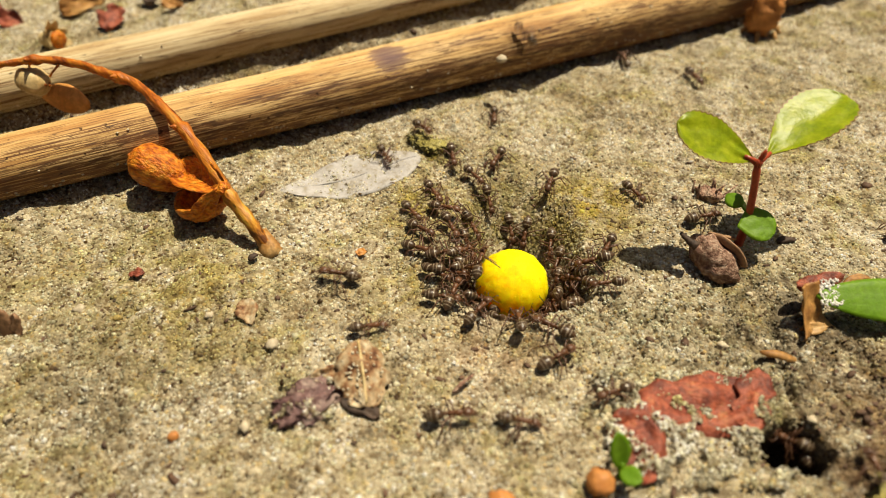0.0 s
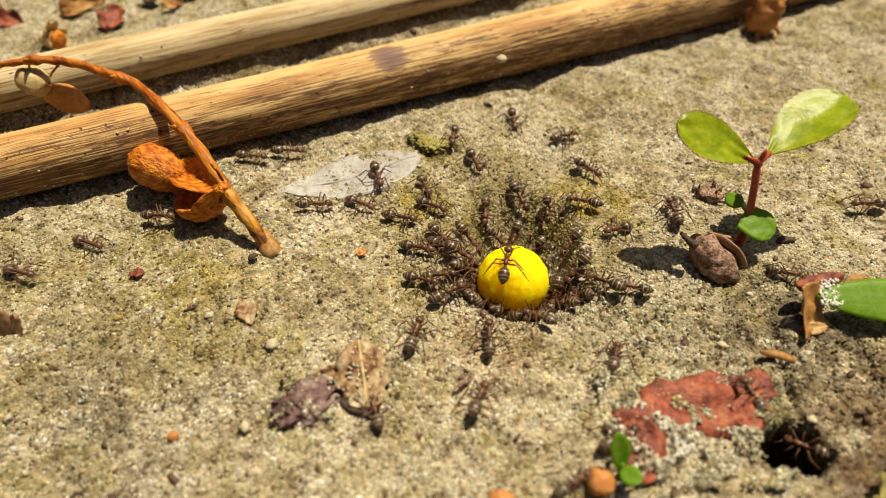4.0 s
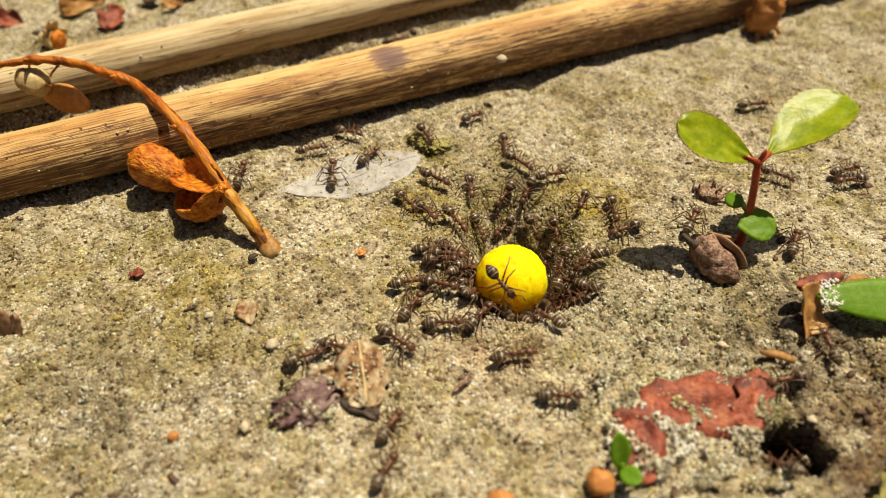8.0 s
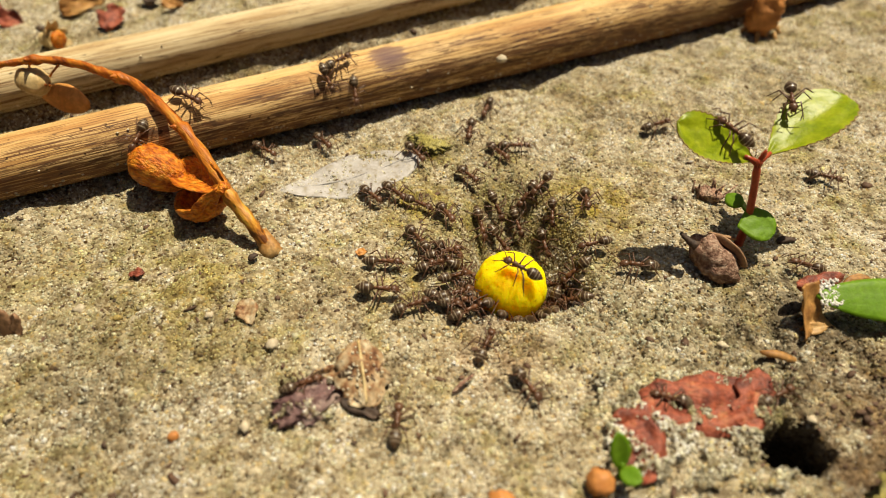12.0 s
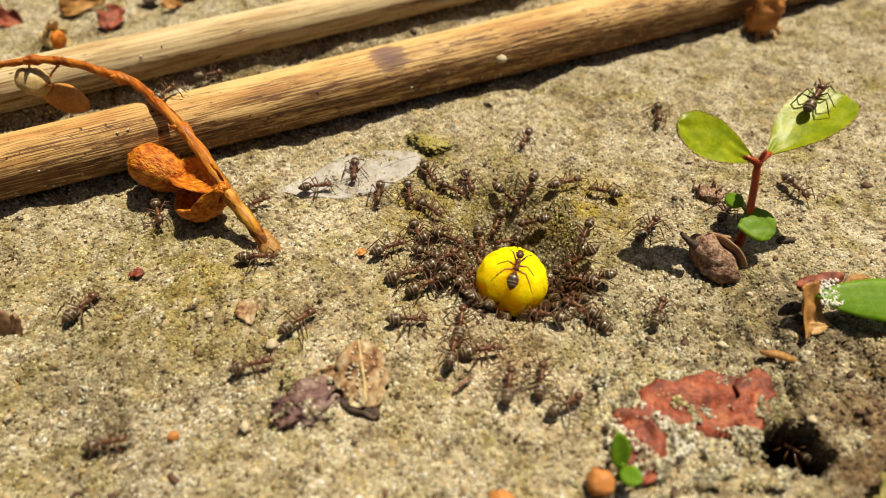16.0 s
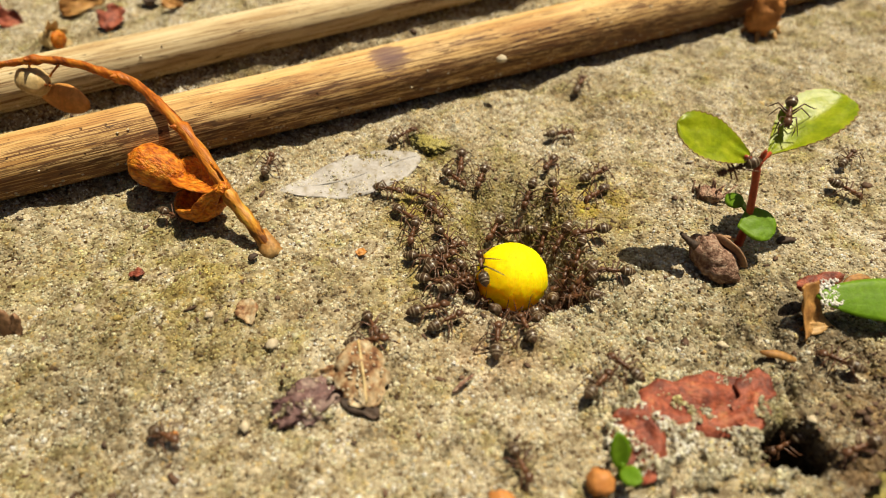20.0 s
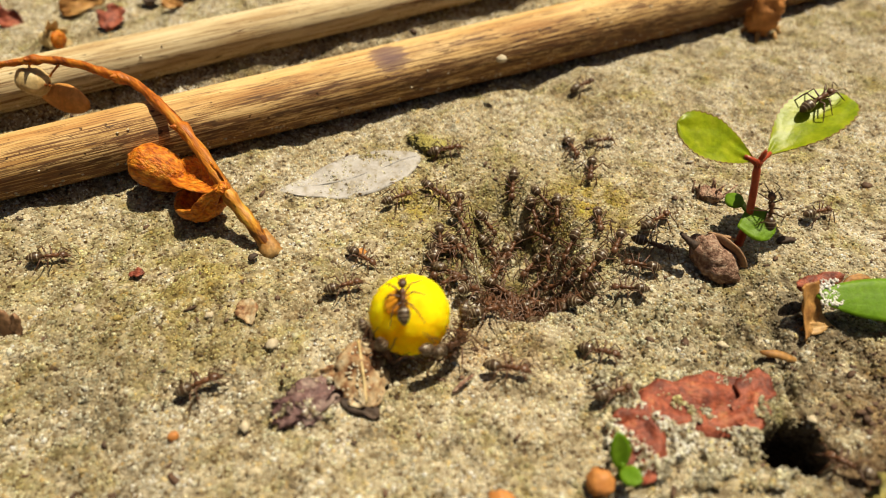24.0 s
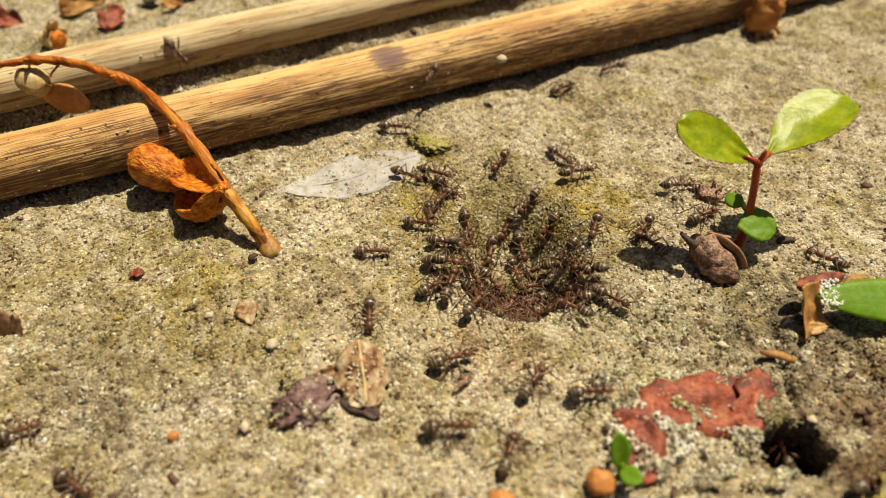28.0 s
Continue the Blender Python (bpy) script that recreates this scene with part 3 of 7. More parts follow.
def strew(count, sizes, seed, sink=0.15, where=None, flat=1.0, lift=0.0, angular=False):
    """Vertices and triangles of many small angular grains on the sand."""
    rng = np.random.default_rng(seed)
    bm = bmesh.new()
    if angular:
        bmesh.ops.create_cone(bm, cap_ends=True, cap_tris=False, segments=4, radius1=1.0, radius2=0.75, depth=1.3)
        bmesh.ops.triangulate(bm, faces=bm.faces)
    else:
        bmesh.ops.create_icosphere(bm, subdivisions=1, radius=1.0)
    base = np.array([v.co[:] for v in bm.verts])
    tris = np.array([[v.index for v in f.verts] for f in bm.faces])
    bm.free()
    if where is None:
        y = -0.050 + 0.148 * rng.random(count * 2) ** 1.12
        half = 0.0440 + (y + 0.0374) * 0.457
        keep = rng.random(len(y)) < half / 0.108
        y = y[keep][:count]
        x = (rng.random(len(y)) * 2 - 1) * half[keep][:count] * 1.05
    else:
        x, y = where(rng, count)
    n = len(x)
    r = np.exp(rng.normal(math.log(sizes[0]), sizes[1], n))
    shape = base[None] * (1 + rng.normal(0, 0.24, (n, len(base), 1)))
    shape = shape * (rng.uniform(0.65, 1.2, (n, 1, 3)) * np.array([1 / flat ** 0.8, 1, flat]))
    ang = rng.uniform(0, 2 * np.pi, n)
    tilt = rng.uniform(-1.2, 1.2, n) * (1.0 if flat > 0.6 else 0.4)
    ca, sa, ct, st = np.cos(ang), np.sin(ang), np.cos(tilt), np.sin(tilt)
    sx, sy, sz = shape[..., 0], shape[..., 1], shape[..., 2]
    sy, sz = sy * ct[:, None] - sz * st[:, None], sy * st[:, None] + sz * ct[:, None]
    sx, sy = sx * ca[:, None] - sy * sa[:, None], sx * sa[:, None] + sy * ca[:, None]
    z = ground_z(x, y) + fine_z(x, y) + r * sink + lift
    v = np.stack([sx * r[:, None] + x[:, None], sy * r[:, None] + y[:, None], sz * r[:, None] + z[:, None]], -1).reshape(-1, 3)
    f = (tris[None] + (np.arange(n) * len(base))[:, None, None]).reshape(-1, 3)
    return v, f


def strewn(name, mat, label, category, *args, **kw):
    v, f = strew(*args, **kw)
    me = mesh_from(v, f, name)
    me.materials.append(mat)
    return tagged(new(name, me), label, category, "", "stuff")


build_ground()
strewn("sand_grains", M_GRAIN, "loose pale quartz sand grains on the soil", "sand", 66000, (0.00019, 0.26), 11, sink=-0.22)
strewn("fine_sand", M_GRAIN, "fine sharp-edged quartz sand between larger grains", "sand", 80000, (0.00013, 0.35), 16, sink=-0.1, angular=True)
strewn("coarse_sand", M_GRAIN, "scattered coarser sand grains and grit", "sand", 600, (0.00034, 0.22), 12, sink=0.0)
strewn("plant_crumbs", M_DEBRIS, "tiny brown plant crumbs strewn over sand", "litter", 900, (0.00015, 0.5), 13, sink=0.2, flat=0.45,
       where=lambda rng, n: (rng.uniform(-0.075, 0.075, n), -0.045 + 0.075 * rng.random(n)))

strewn("soil_crumbs", M_DEBRIS, "dark brown humus crumbs beside the burrow", "soil", 260, (0.00022, 0.5), 14, sink=0.2, flat=0.7,
       where=lambda rng, n: (rng.normal(0.0490, 0.0050, n), rng.normal(-0.0260, 0.0045, n)))


def between_reeds(rng, n):
    x = rng.uniform(-0.075, 0.012, n)
    return x, 0.0191 + 0.505 * (x + 0.067) + rng.normal(0, 0.0035, n)


# humus litter, strewn dark and dense to stand in for the gap's shade
strewn("humus_crumbs", M_DEBRIS, "dark humus crumbs deepening the shaded gap between the reeds", "soil", 1500, (0.00024, 0.5), 17, sink=0.15, flat=0.6, where=between_reeds)


# ---- reeds ----
def reed(name, a, b, r0, h0, h1, r1, mat, before, after, label, seed):
    a, b = Vector((*a, h0)), Vector((*b, h1))
    span = (b - a).length
    d = (b - a).normalized()
    a, b = a - d * before, b + d * after
    length = (b - a).length
    n = 120
    ob = thing(name, a, label, "reed stem", "dry reeds on the sand")
    bm = bmesh.new()
    segs = 40
    rnd = random.Random(seed)
    ridge = [rnd.uniform(-1, 1) for _ in range(segs)]
    rings = []
    for i in range(n + 1):
        s = i / n
        r = r0 + (r1 - r0) * (s * length - before) / span
        ring = []
        for k in range(segs):
            q = 2 * math.pi * k / segs
            w = r * (1 + 0.012 * ridge[k] + 0.010 * noise.noise(Vector((s * 9, q, seed))) + 0.006 * noise.noise(Vector((s * 60, q * 3, seed))))
            ring.append(bm.verts.new((s * length, w * math.cos(q), w * math.sin(q))))
        rings.append(ring)
    for p, q in zip(rings, rings[1:]):
        for k in range(segs):
            bm.faces.new((p[k], p[(k + 1) % segs], q[(k + 1) % segs], q[k]))
    bm.faces.new(rings[0][::-1])
    bm.faces.new(rings[-1])
    finish(bm)
    stem = part("stem", bm, mat, ob, world_coords=False)
    for o in (stem,):
        o.rotation_euler = (0, -math.asin(d.z), math.atan2(d.y, d.x))
    return ob, stem, length


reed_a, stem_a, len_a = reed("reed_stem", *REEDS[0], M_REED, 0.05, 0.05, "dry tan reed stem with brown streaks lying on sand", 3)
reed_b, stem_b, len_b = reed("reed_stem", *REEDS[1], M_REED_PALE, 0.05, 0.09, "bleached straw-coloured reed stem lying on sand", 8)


# ---- twig with capsules ----
def build_twig():
    path = [(-0.0748, 0.025, 0.0125), (-0.069, 0.0255, 0.0129), (-0.0622, 0.0276, 0.013), (-0.0563, 0.0269, 0.0129), (-0.0509, 0.0248, 0.0126), (-0.0456, 0.0231, 0.0115), (-0.0406, 0.0182, 0.0108), (-0.0373, 0.0151, 0.0094), (-0.0334, 0.0107, 0.0078), (-0.0295, 0.0055, 0.0059), (-0.0263, 0.0023, 0.0032), (-0.0236, 0.0002, 0.0002)]
    ob = thing("dry_twig", (-0.02355, 0.00024, 0.0), "orange-brown dry twig with seed capsules arching over reeds", "twig")
    pts = smooth_path(path, 70)
    radii = [0.00047 + 0.00049 * (i / 69) + (0.00022 if i in (12, 13, 28, 29, 44, 45, 58) else 0) for i in range(70)]
    part("stalk", tube(pts, radii, 12, wobble=0.24, seed=2), M_TWIG, ob)
    part("stalk_end", tube([(-0.0250, 0.0017, 0.0014), (-0.0242, 0.0008, 0.0007), (-0.0235, 0.0000, 0.0000), (-0.0230, -0.0006, -0.0008)], [0.00098, 0.00112, 0.00132, 0.0015], 16, wobble=0.16, seed=4), M_BROWN, ob, "splintered brown broken end")
    for i in (12, 28, 44):
        p = pts[i]
        q = pts[i + 1] - pts[i]
        s = q.cross(Vector((0, 0, 1))).normalized() * (1 if i % 8 else -1)
        part("bud_scar", tube([p, p + s * 0.0009 + Vector((0, 0, 0.0005)), p + s * 0.0015 + Vector((0, 0, 0.0009))], [0.0006, 0.0004, 0.00012], 6), M_TWIG, ob)
    # the closed capsule
    a, b = Vector((-0.0451, 0.0133, 0.0057)), Vector((-0.0366, 0.0105, 0.0031))
    bm = bmesh.new()
    ax = (b - a).normalized()
    sd = ax.cross(Vector((0, 0, 1))).normalized()
    up = sd.cross(ax)
    rings = []
    for i, (s, r) in enumerate(((0.0, 0.05), (0.02, 0.25), (0.06, 0.52), (0.13, 0.78), (0.22, 0.94), (0.32, 1.0), (0.44, 1.0), (0.55, 0.99), (0.66, 0.93), (0.77, 0.82), (0.87, 0.66), (0.95, 0.44), (1.0, 0.12))):
        rings.append([])
        for k in range(32):
            q = 2 * math.pi * k / 32
            n = Vector((s * 5, math.cos(q) * 1.6, math.sin(q) * 1.6))
            w = 0.0031 * r * (1 + 0.06 * noise.noise(n * 1.2) + 0.10 * abs(noise.noise(n * 3.1)) - 0.03)
            rings[-1].append(bm.verts.new(a + (b - a) * s + (sd * math.cos(q) + up * math.sin(q)) * w))
    for p, q in zip(rings, rings[1:]):
        for k in range(32):
            bm.faces.new((p[k], p[(k + 1) % 32], q[(k + 1) % 32], q[k]))
    bm.faces.new(rings[0][::-1])
    bm.faces.new(rings[-1])
    cap = part("closed_capsule", finish(bm), M_CAPSULE, ob, "wrinkled orange closed seed capsule")
    part("capsule_tip", tube([a + (b - a) * 0.02, a - (b - a) * 0.05], [0.0007, 0.0002], 6), M_TWIG, cap)
    # the open capsule: shell-like valves that spread from one point on the stalk
    root = Vector((-0.0296, 0.0052, 0.0064))
    opened = part("open_capsule", crumb(root, 0.0009, 6, (1.3, 0.9, 0.9), 3, 0.3), M_CAPSULE, ob, "split orange seed capsule with hollow valves")
    shell = lambda t: math.sin(math.pi * min(1.0, 0.06 + 0.90 * t)) ** 0.6
    for tip, face, width, hollow, s in (((-0.0379, 0.0121, 0.0032), (0.05, -0.50, 0.85), 0.0054, 0.75, 1), ((-0.0334, 0.0034, 0.0012), (-0.30, 0.50, 0.78), 0.0036, 0.8, 3)):
        part("valve", blade(root, tip, face, width, 0.0003, cup=hollow, bow=-0.10, n=18, m=12, rough=0.0005, seed=s, shape=shell), M_CAPSULE, opened)
    part("valve", bowl((-0.0340, 0.0066, 0.0034), (-0.18, -0.05, 0.97), 0.0033, 0.0003, 5), M_CAPSULE, opened)
    part("seed_scale", crumb((-0.0373, 0.0105, 0.0036), 0.0009, 3, (1.0, 0.7, 1.1), 3, 0.7, 1.8), M_PURPLE, opened, "shrivelled purple seed remains")
    part("pedicel", tube(smooth_path([(-0.0370, 0.0104, 0.0038), (-0.0340, 0.0084, 0.0047), (-0.0296, 0.005, 0.0065)], 8), [0.00022] * 8, 7), M_DARK, ob)
    # pale calyx and a dry petal hanging near the bend
    bell = part("pale_calyx", egg((-0.0635, 0.0271, 0.0097), (0.8, -0.35, -0.25), 0.0052, 0.0044, 0.0042, 12, 18, 0.10, 9, 0.8, folds=5), M_PALECAP, ob, "pale straw-coloured bell calyx")
    part("calyx_stalk", tube(smooth_path([(-0.063, 0.0276, 0.0127), (-0.0645, 0.0290, 0.0100), (-0.0609, 0.0258, 0.0097)], 6), [0.0002] * 6, 6), M_TWIG, bell)
    part("calyx_stalk", tube(smooth_path([(-0.0581, 0.0266, 0.0127), (-0.0612, 0.0282, 0.0100), (-0.0605, 0.0259, 0.0095)], 6), [0.00018] * 6, 6), M_TWIG, bell)
    part("dry_petal", blade((-0.0628, 0.0266, 0.0076), (-0.0547, 0.0244, 0.0070), (0.05, -0.90, 0.30), 0.0047, 0.0003, cup=-0.35, n=16, m=10, rough=0.0002, seed=3, shape=lambda t: math.sin(math.pi * (0.08 + 0.90 * t)) ** 0.7), M_PETAL, ob, "flat tan petal")


build_twig()


# ---- seedling, leaves and husk ----
def build_seedling():
    base = (0.0405, 0.0012, 0.0)
    ob = thing("seedling", base, "green two-leaved seedling with a red stem in sand", "seedling")
    fork = Vector((0.0394, 0.0025, 0.0127))
    part("stem", tube(smooth_path([(0.0404, 0.0008, -0.0008), (0.0404, 0.0010, 0.0038), (0.0400, 0.0017, 0.0083), fork], 10), [0.0006, 0.0006, 0.00055, 0.00052, 0.0005, 0.0005, 0.00048, 0.00045, 0.0005, 0.0003], 10, wobble=0.05), M_STEM, ob, "red stem")
    broad = lambda t: math.sin(math.pi / 2 * t / 0.62) ** 1.05 if t < 0.62 else math.sqrt(max(0.0, 1 - ((t - 0.62) / 0.38) ** 2.4))
    for tip, width, bow, s, face in (((0.0286, 0.0041, 0.0178), 0.0061, 0.03, 1, (0.05, -0.50, 0.86)), ((0.0515, 0.0102, 0.0180), 0.0083, 0.03, 2, (-0.29, -0.15, 0.95))):
        tip = Vector(tip)
        d = (tip - fork).normalized()
        part("petiole", tube([fork - d * 0.0004, fork + d * 0.0010, fork + d * 0.0022], [0.00048, 0.00038, 0.00026], 8), M_STEM, ob)
        part("leaf", blade(fork + d * (0.0004 if s == 1 else 0.0015), tip, face, width, 0.00014, cup=0.20 if s == 2 else 0.10, bow=bow, n=30, m=14, teeth=0.055, rough=0.00030, seed=s, shape=broad, rim=True), [M_GREEN, M_EDGE], ob, "glossy toothed green leaf")
    part("bud", egg(fork + Vector((0.0004, 0.0003, 0.0007)), (0.25, 0.1, 1), 0.0022, 0.0007, rings=6, segs=8), M_STEM, ob)
    part("seed_leaf", blade((0.0392, 0.0007, 0.0053), (0.0431, -0.0015, 0.0043), (0.05, -0.50, 0.86), 0.0046, 0.0003, n=14, m=8, cup=0.1, rough=0.0002, shape=lambda t: math.sqrt(max(0.0, 1 - (2 * t - 1) ** 2)) if t > 0.5 else 0.75 + 0.5 * t), M_LOWGREEN, ob, "small rounded green seed leaf")
    part("seed_leaf", blade((0.0401, 0.0026, 0.0050), (0.0416, 0.0056, 0.0036), (0.3, -0.5, 0.8), 0.0038, 0.0003, n=12, m=8), M_LOWGREEN, ob, "small dark green seed leaf")
    part("seed_leaf", blade((0.0399, 0.0028, 0.0052), (0.0388, 0.0056, 0.0050), (-0.3, -0.5, 0.8), 0.0026, 0.0003, n=10, m=6), M_LOWGREEN, ob, "small dark green seed leaf")


build_seedling()


def build_husk():
    base = (0.0350, -0.0030, 0.0)
    ob = thing("seed_husk", base, "brown split seed husk half sunk in sand", "seed husk")
    bm = bmesh.new()
    ax = Vector((0.62, -0.62, -0.42)).normalized()
    c = Vector((0.0352, -0.0030, 0.0014))
    shell = egg(c, ax, 0.0104, 0.0066, 0.0060, 24, 32, 0.22, 3, 1.05, bm=bm, folds=5)
    part("shell", shell, M_HUSK, ob)
    part("rim", blade((0.0352, -0.0002, 0.0048), (0.0400, -0.0052, 0.0016), (0.75, 0.30, 0.55), 0.0044, 0.0007, cup=0.45, n=14, m=8, rough=0.0003, seed=2), M_HUSK_IN, ob, "curled pale inner rim of the husk")
    part("rim", blade((0.0340, 0.0004, 0.0046), (0.0392, -0.0004, 0.0036), (0.1, 0.4, 0.9), 0.0016, 0.0005, cup=0.3, n=10, m=4, rough=0.0002, seed=7), M_HUSK_IN, ob, "thin pale edge of the husk")
    ob.scale = (0.76, 0.76, 0.76)
    ob.location.x += 0.0006
    part("beak", tube(smooth_path([(0.03166, -0.00333, 0.00488), (0.03038, -0.00248, 0.00547), (0.02933, -0.001, 0.00581)], 6), [0.0009, 0.0008, 0.0006, 0.0005, 0.00045, 0.0003], 7, wobble=0.15), M_DARK, ob, "dark pointed beak")


build_husk()


M_QUARTZ = material("white_quartz", [(0.3, (0.70, 0.67, 0.60)), (0.7, (0.85, 0.83, 0.78))], scale=500, fine=1800, grit=0.2, rough=0.5)


def ragged(seed, lobes, much=1.0):
    return lambda t: max(0.05, math.sin(math.pi * min(max(t, 0.0), 1.0)) ** 0.45 * (1 + much * (0.22 * math.sin(lobes * t + seed) + 0.12 * math.sin(2.3 * lobes * t + 2 * seed))))


def build_right_leaves():
    ob = thing("fallen_green_leaf", (0.0478, -0.0125, 0.0), "bright green fallen leaf with sand on its tip", "leaf")
    leaf = part("blade", blade((0.0640, -0.0135, 0.0040), (0.0446, -0.0117, 0.0038), (0.05, -0.40, 0.9), 0.0066, 0.0003, cup=-0.05, n=22, m=10, rough=0.0001, seed=4), M_LOWGREEN, ob)
    rnd = random.Random(9)
    for i in range(180):
        u, v = rnd.uniform(-0.0012, 0.0014), rnd.uniform(-0.0016, 0.0014)
        p = Vector((0.0462 + u, -0.0113 + v, 0.0040 + 0.42 * v + rnd.uniform(0, 0.0002)))
        part("sand_grain", crumb(p, rnd.uniform(0.00010, 0.00020), i, sub=1, rough=0.9), M_QUARTZ, leaf)
    ob = thing("withered_leaf", (0.0440, -0.0120, 0.0), "curled brown withered leaf standing in the sand", "leaf")
    part("blade", blade((0.0442, -0.0146, 0.0003), (0.0428, -0.0106, 0.0047), (0.25, -0.10, 0.95), 0.0050, 0.0003, cup=0.35, n=18, m=8, rough=0.0004, seed=5, bow=-0.12,
                        shape=lambda t: 1.15 - 0.85 * t ** 0.6 + 0.35 * t * t), M_BROWN, ob)
    part("blade", blade((0.0424, -0.0108, 0.0044), (0.0488, -0.0090, 0.0046), (0.0, -0.4, 0.9), 0.0022, 0.0003, cup=-0.5, n=14, m=6, rough=0.0006, seed=6, shape=ragged(0.7, 8, 0.6)), M_REDLEAF, ob, "folded russet upper flap")
    part("foot", blade((0.0424, -0.0146, 0.0005), (0.0462, -0.0140, 0.0009), (0.1, -0.4, 0.9), 0.0018, 0.0004, cup=0.4, n=10, m=6, rough=0.0004, seed=8), M_BROWN, ob)
    ob = thing("brown_leaf_scrap", (0.0530, -0.0068, 0.0), "small tan leaf scrap on sand", "leaf scrap")
    part("blade", blade((0.0512, -0.0070, 0.0006), (0.0548, -0.0064, 0.0010), (0, -0.2, 1), 0.0022, 0.0003, cup=0.3, rough=0.0004, seed=3), M_BROWN, ob)


build_right_leaves()


def drape(bm, lift, bury=None):
    """Lays a sheet on the sand, lift above it; nearer than bury it sinks under."""
    for v in bm.verts:
        v.co.z += float(ground_z(v.co.x, v.co.y)) + lift - (0.0022 * float(step(0.0, 0.0035, bury - v.co.y)) if bury is not None else 0)
    return bm


def mottled_sand(leaf):
    """Single grains that cling to the lower half of the mottled leaf."""
    rnd = random.Random(44)
    for k in range(60):
        s, q = rnd.betavariate(1.6, 2.6), rnd.gauss(0, 0.0016)
        p = Vector((-0.0083, -0.0250, 0.0009)).lerp(Vector((-0.0098, -0.0174, 0.0026)), s) + Vector((q - 0.0002, 0.0001, 0.0004))
        p.z += float(ground_z(p.x, p.y))
        part("sand_grain", crumb(p, rnd.uniform(0.00010, 0.00020), k, sub=1, rough=0.7), M_DRIFT, leaf)


def build_flat_leaves():
    ob = thing("silvery_leaf", (-0.0138, 0.0164, 0.0), "flat silver-grey dead leaf on sand", "leaf")
    leaf = part("blade", drape(blade((-0.0243, 0.0115, 0), (-0.0036, 0.0206, 0), (0, 0, 1), 0.0112, 0.0002, n=40, m=14, rough=0.00012, seed=1,
                                     shape=lambda t: math.sin(math.pi * t ** 1.1) ** 0.62 * (0.50 + 0.55 * t) if 0 < t < 1 else 0.0), 0.00003), M_GREYLEAF, ob)
    part("midrib", drape(tube([(-0.0238 + 0.0195 * k / 8, 0.01165 + 0.0086 * k / 8 + 0.0003 * math.sin(k), 0) for k in range(9)], 0.00008, 5), 0.00012), M_VEIN, leaf)
    ob = thing("red_leaf", (0.0275, -0.0250, 0.0), "rotting red-brown leaf half buried in sand", "leaf")
    part("blade", drape(blade((0.0172, -0.0300, 0), (0.0358, -0.0226, 0), (0, 0, 1), 0.0098, 0.0004, n=46, m=20, rough=0.0011, seed=2, shape=ragged(1.0, 17, 0.35)), 0.0007, -0.0262), M_REDLEAF, ob)
    part("blade", drape(blade((0.0198, -0.0338, 0), (0.0206, -0.0256, 0), (0, 0, 1), 0.0052, 0.0004, n=24, m=10, rough=0.0009, seed=4, shape=ragged(2.0, 11, 0.5)), 0.0006), M_REDLEAF, ob)
    part("blade", drape(blade((0.0322, -0.0276, 0), (0.0354, -0.0206, 0), (0, 0, 1), 0.0040, 0.0004, n=20, m=8, rough=0.0008, seed=9, shape=ragged(0.5, 9)), 0.0010), M_REDLEAF, ob)
    ob = thing("mottled_leaf", (-0.0100, -0.0200, 0.0), "mottled brown curled dead leaf on sand", "leaf")
    oval = lambda t: math.sin(math.pi * (0.05 + 0.92 * t)) ** 0.55 * (1 + 0.09 * math.sin(19 * t) + 0.05 * math.sin(41 * t))
    leaf = part("blade", drape(blade((-0.0083, -0.0250, 0.0009), (-0.0098, -0.0174, 0.0026), (0.12, -0.45, 0.88), 0.0060, 0.0003, cup=-0.30, n=30, m=16, rough=0.0006, seed=6, shape=oval), 0.0002), M_MOTTLED, ob)
    mottled_sand(leaf)
    part("midrib", drape(tube(smooth_path([(-0.0083, -0.0247, 0.0012), (-0.0089, -0.0212, 0.0021), (-0.0097, -0.0175, 0.0028)], 10), 0.00016, 6), 0.0002), M_PALECAP, leaf)
    ob = thing("purple_scrap", (-0.0150, -0.0238, 0.0), "dark purple rotting plant scrap on sand", "plant scrap")
    part("lump", drape(crumb((-0.0148, -0.0240, -0.0002), 0.0034, 3, (1.15, 0.8, 0.40), 4, 0.6, 2.2), 0.0), M_PURPLE, ob)
    part("flap", drape(blade((-0.0150, -0.0212, 0.0004), (-0.0112, -0.0206, 0.0008), (0.1, -0.3, 0.9), 0.0018, 0.0003, cup=0.2, n=14, m=8, rough=0.0007, seed=8, shape=ragged(1.3, 8)), 0.0002), M_MOTTLED, ob)
    # a black sheet added in place of the shade beneath the propped leaf
    ob = thing("dark_flake", (-0.0086, -0.0252, 0.0), "black flake standing in for shade under a dead leaf", "bark flake")
    part("flake", drape(blade((-0.0112, -0.0238, 0.0003), (-0.0068, -0.0258, 0.0003), (0, -0.1, 1), 0.0022, 0.0005, n=12, m=6, rough=0.0006, seed=3, shape=ragged(0.8, 6)), 0.0003), M_DARK, ob)


build_flat_leaves()


def on_leaf(boxes, keep):
    """Places on a leaf where sand has drifted in patches."""
    def where(rng, count):
        x0, x1, y0, y1 = boxes
        x, y = rng.uniform(x0, x1, count * 4), rng.uniform(y0, y1, count * 4)
        n = np.sin(900 * x + 3 * np.sin(700 * y)) + np.sin(1100 * y + 2.2 * np.sin(800 * x + 1)) + 0.6 * np.sin(2100 * x - 1700 * y)
        ok = np.nonzero(n + rng.normal(0, 0.25, len(x)) > keep)[0][:count]
        return x[ok], y[ok]
    return where


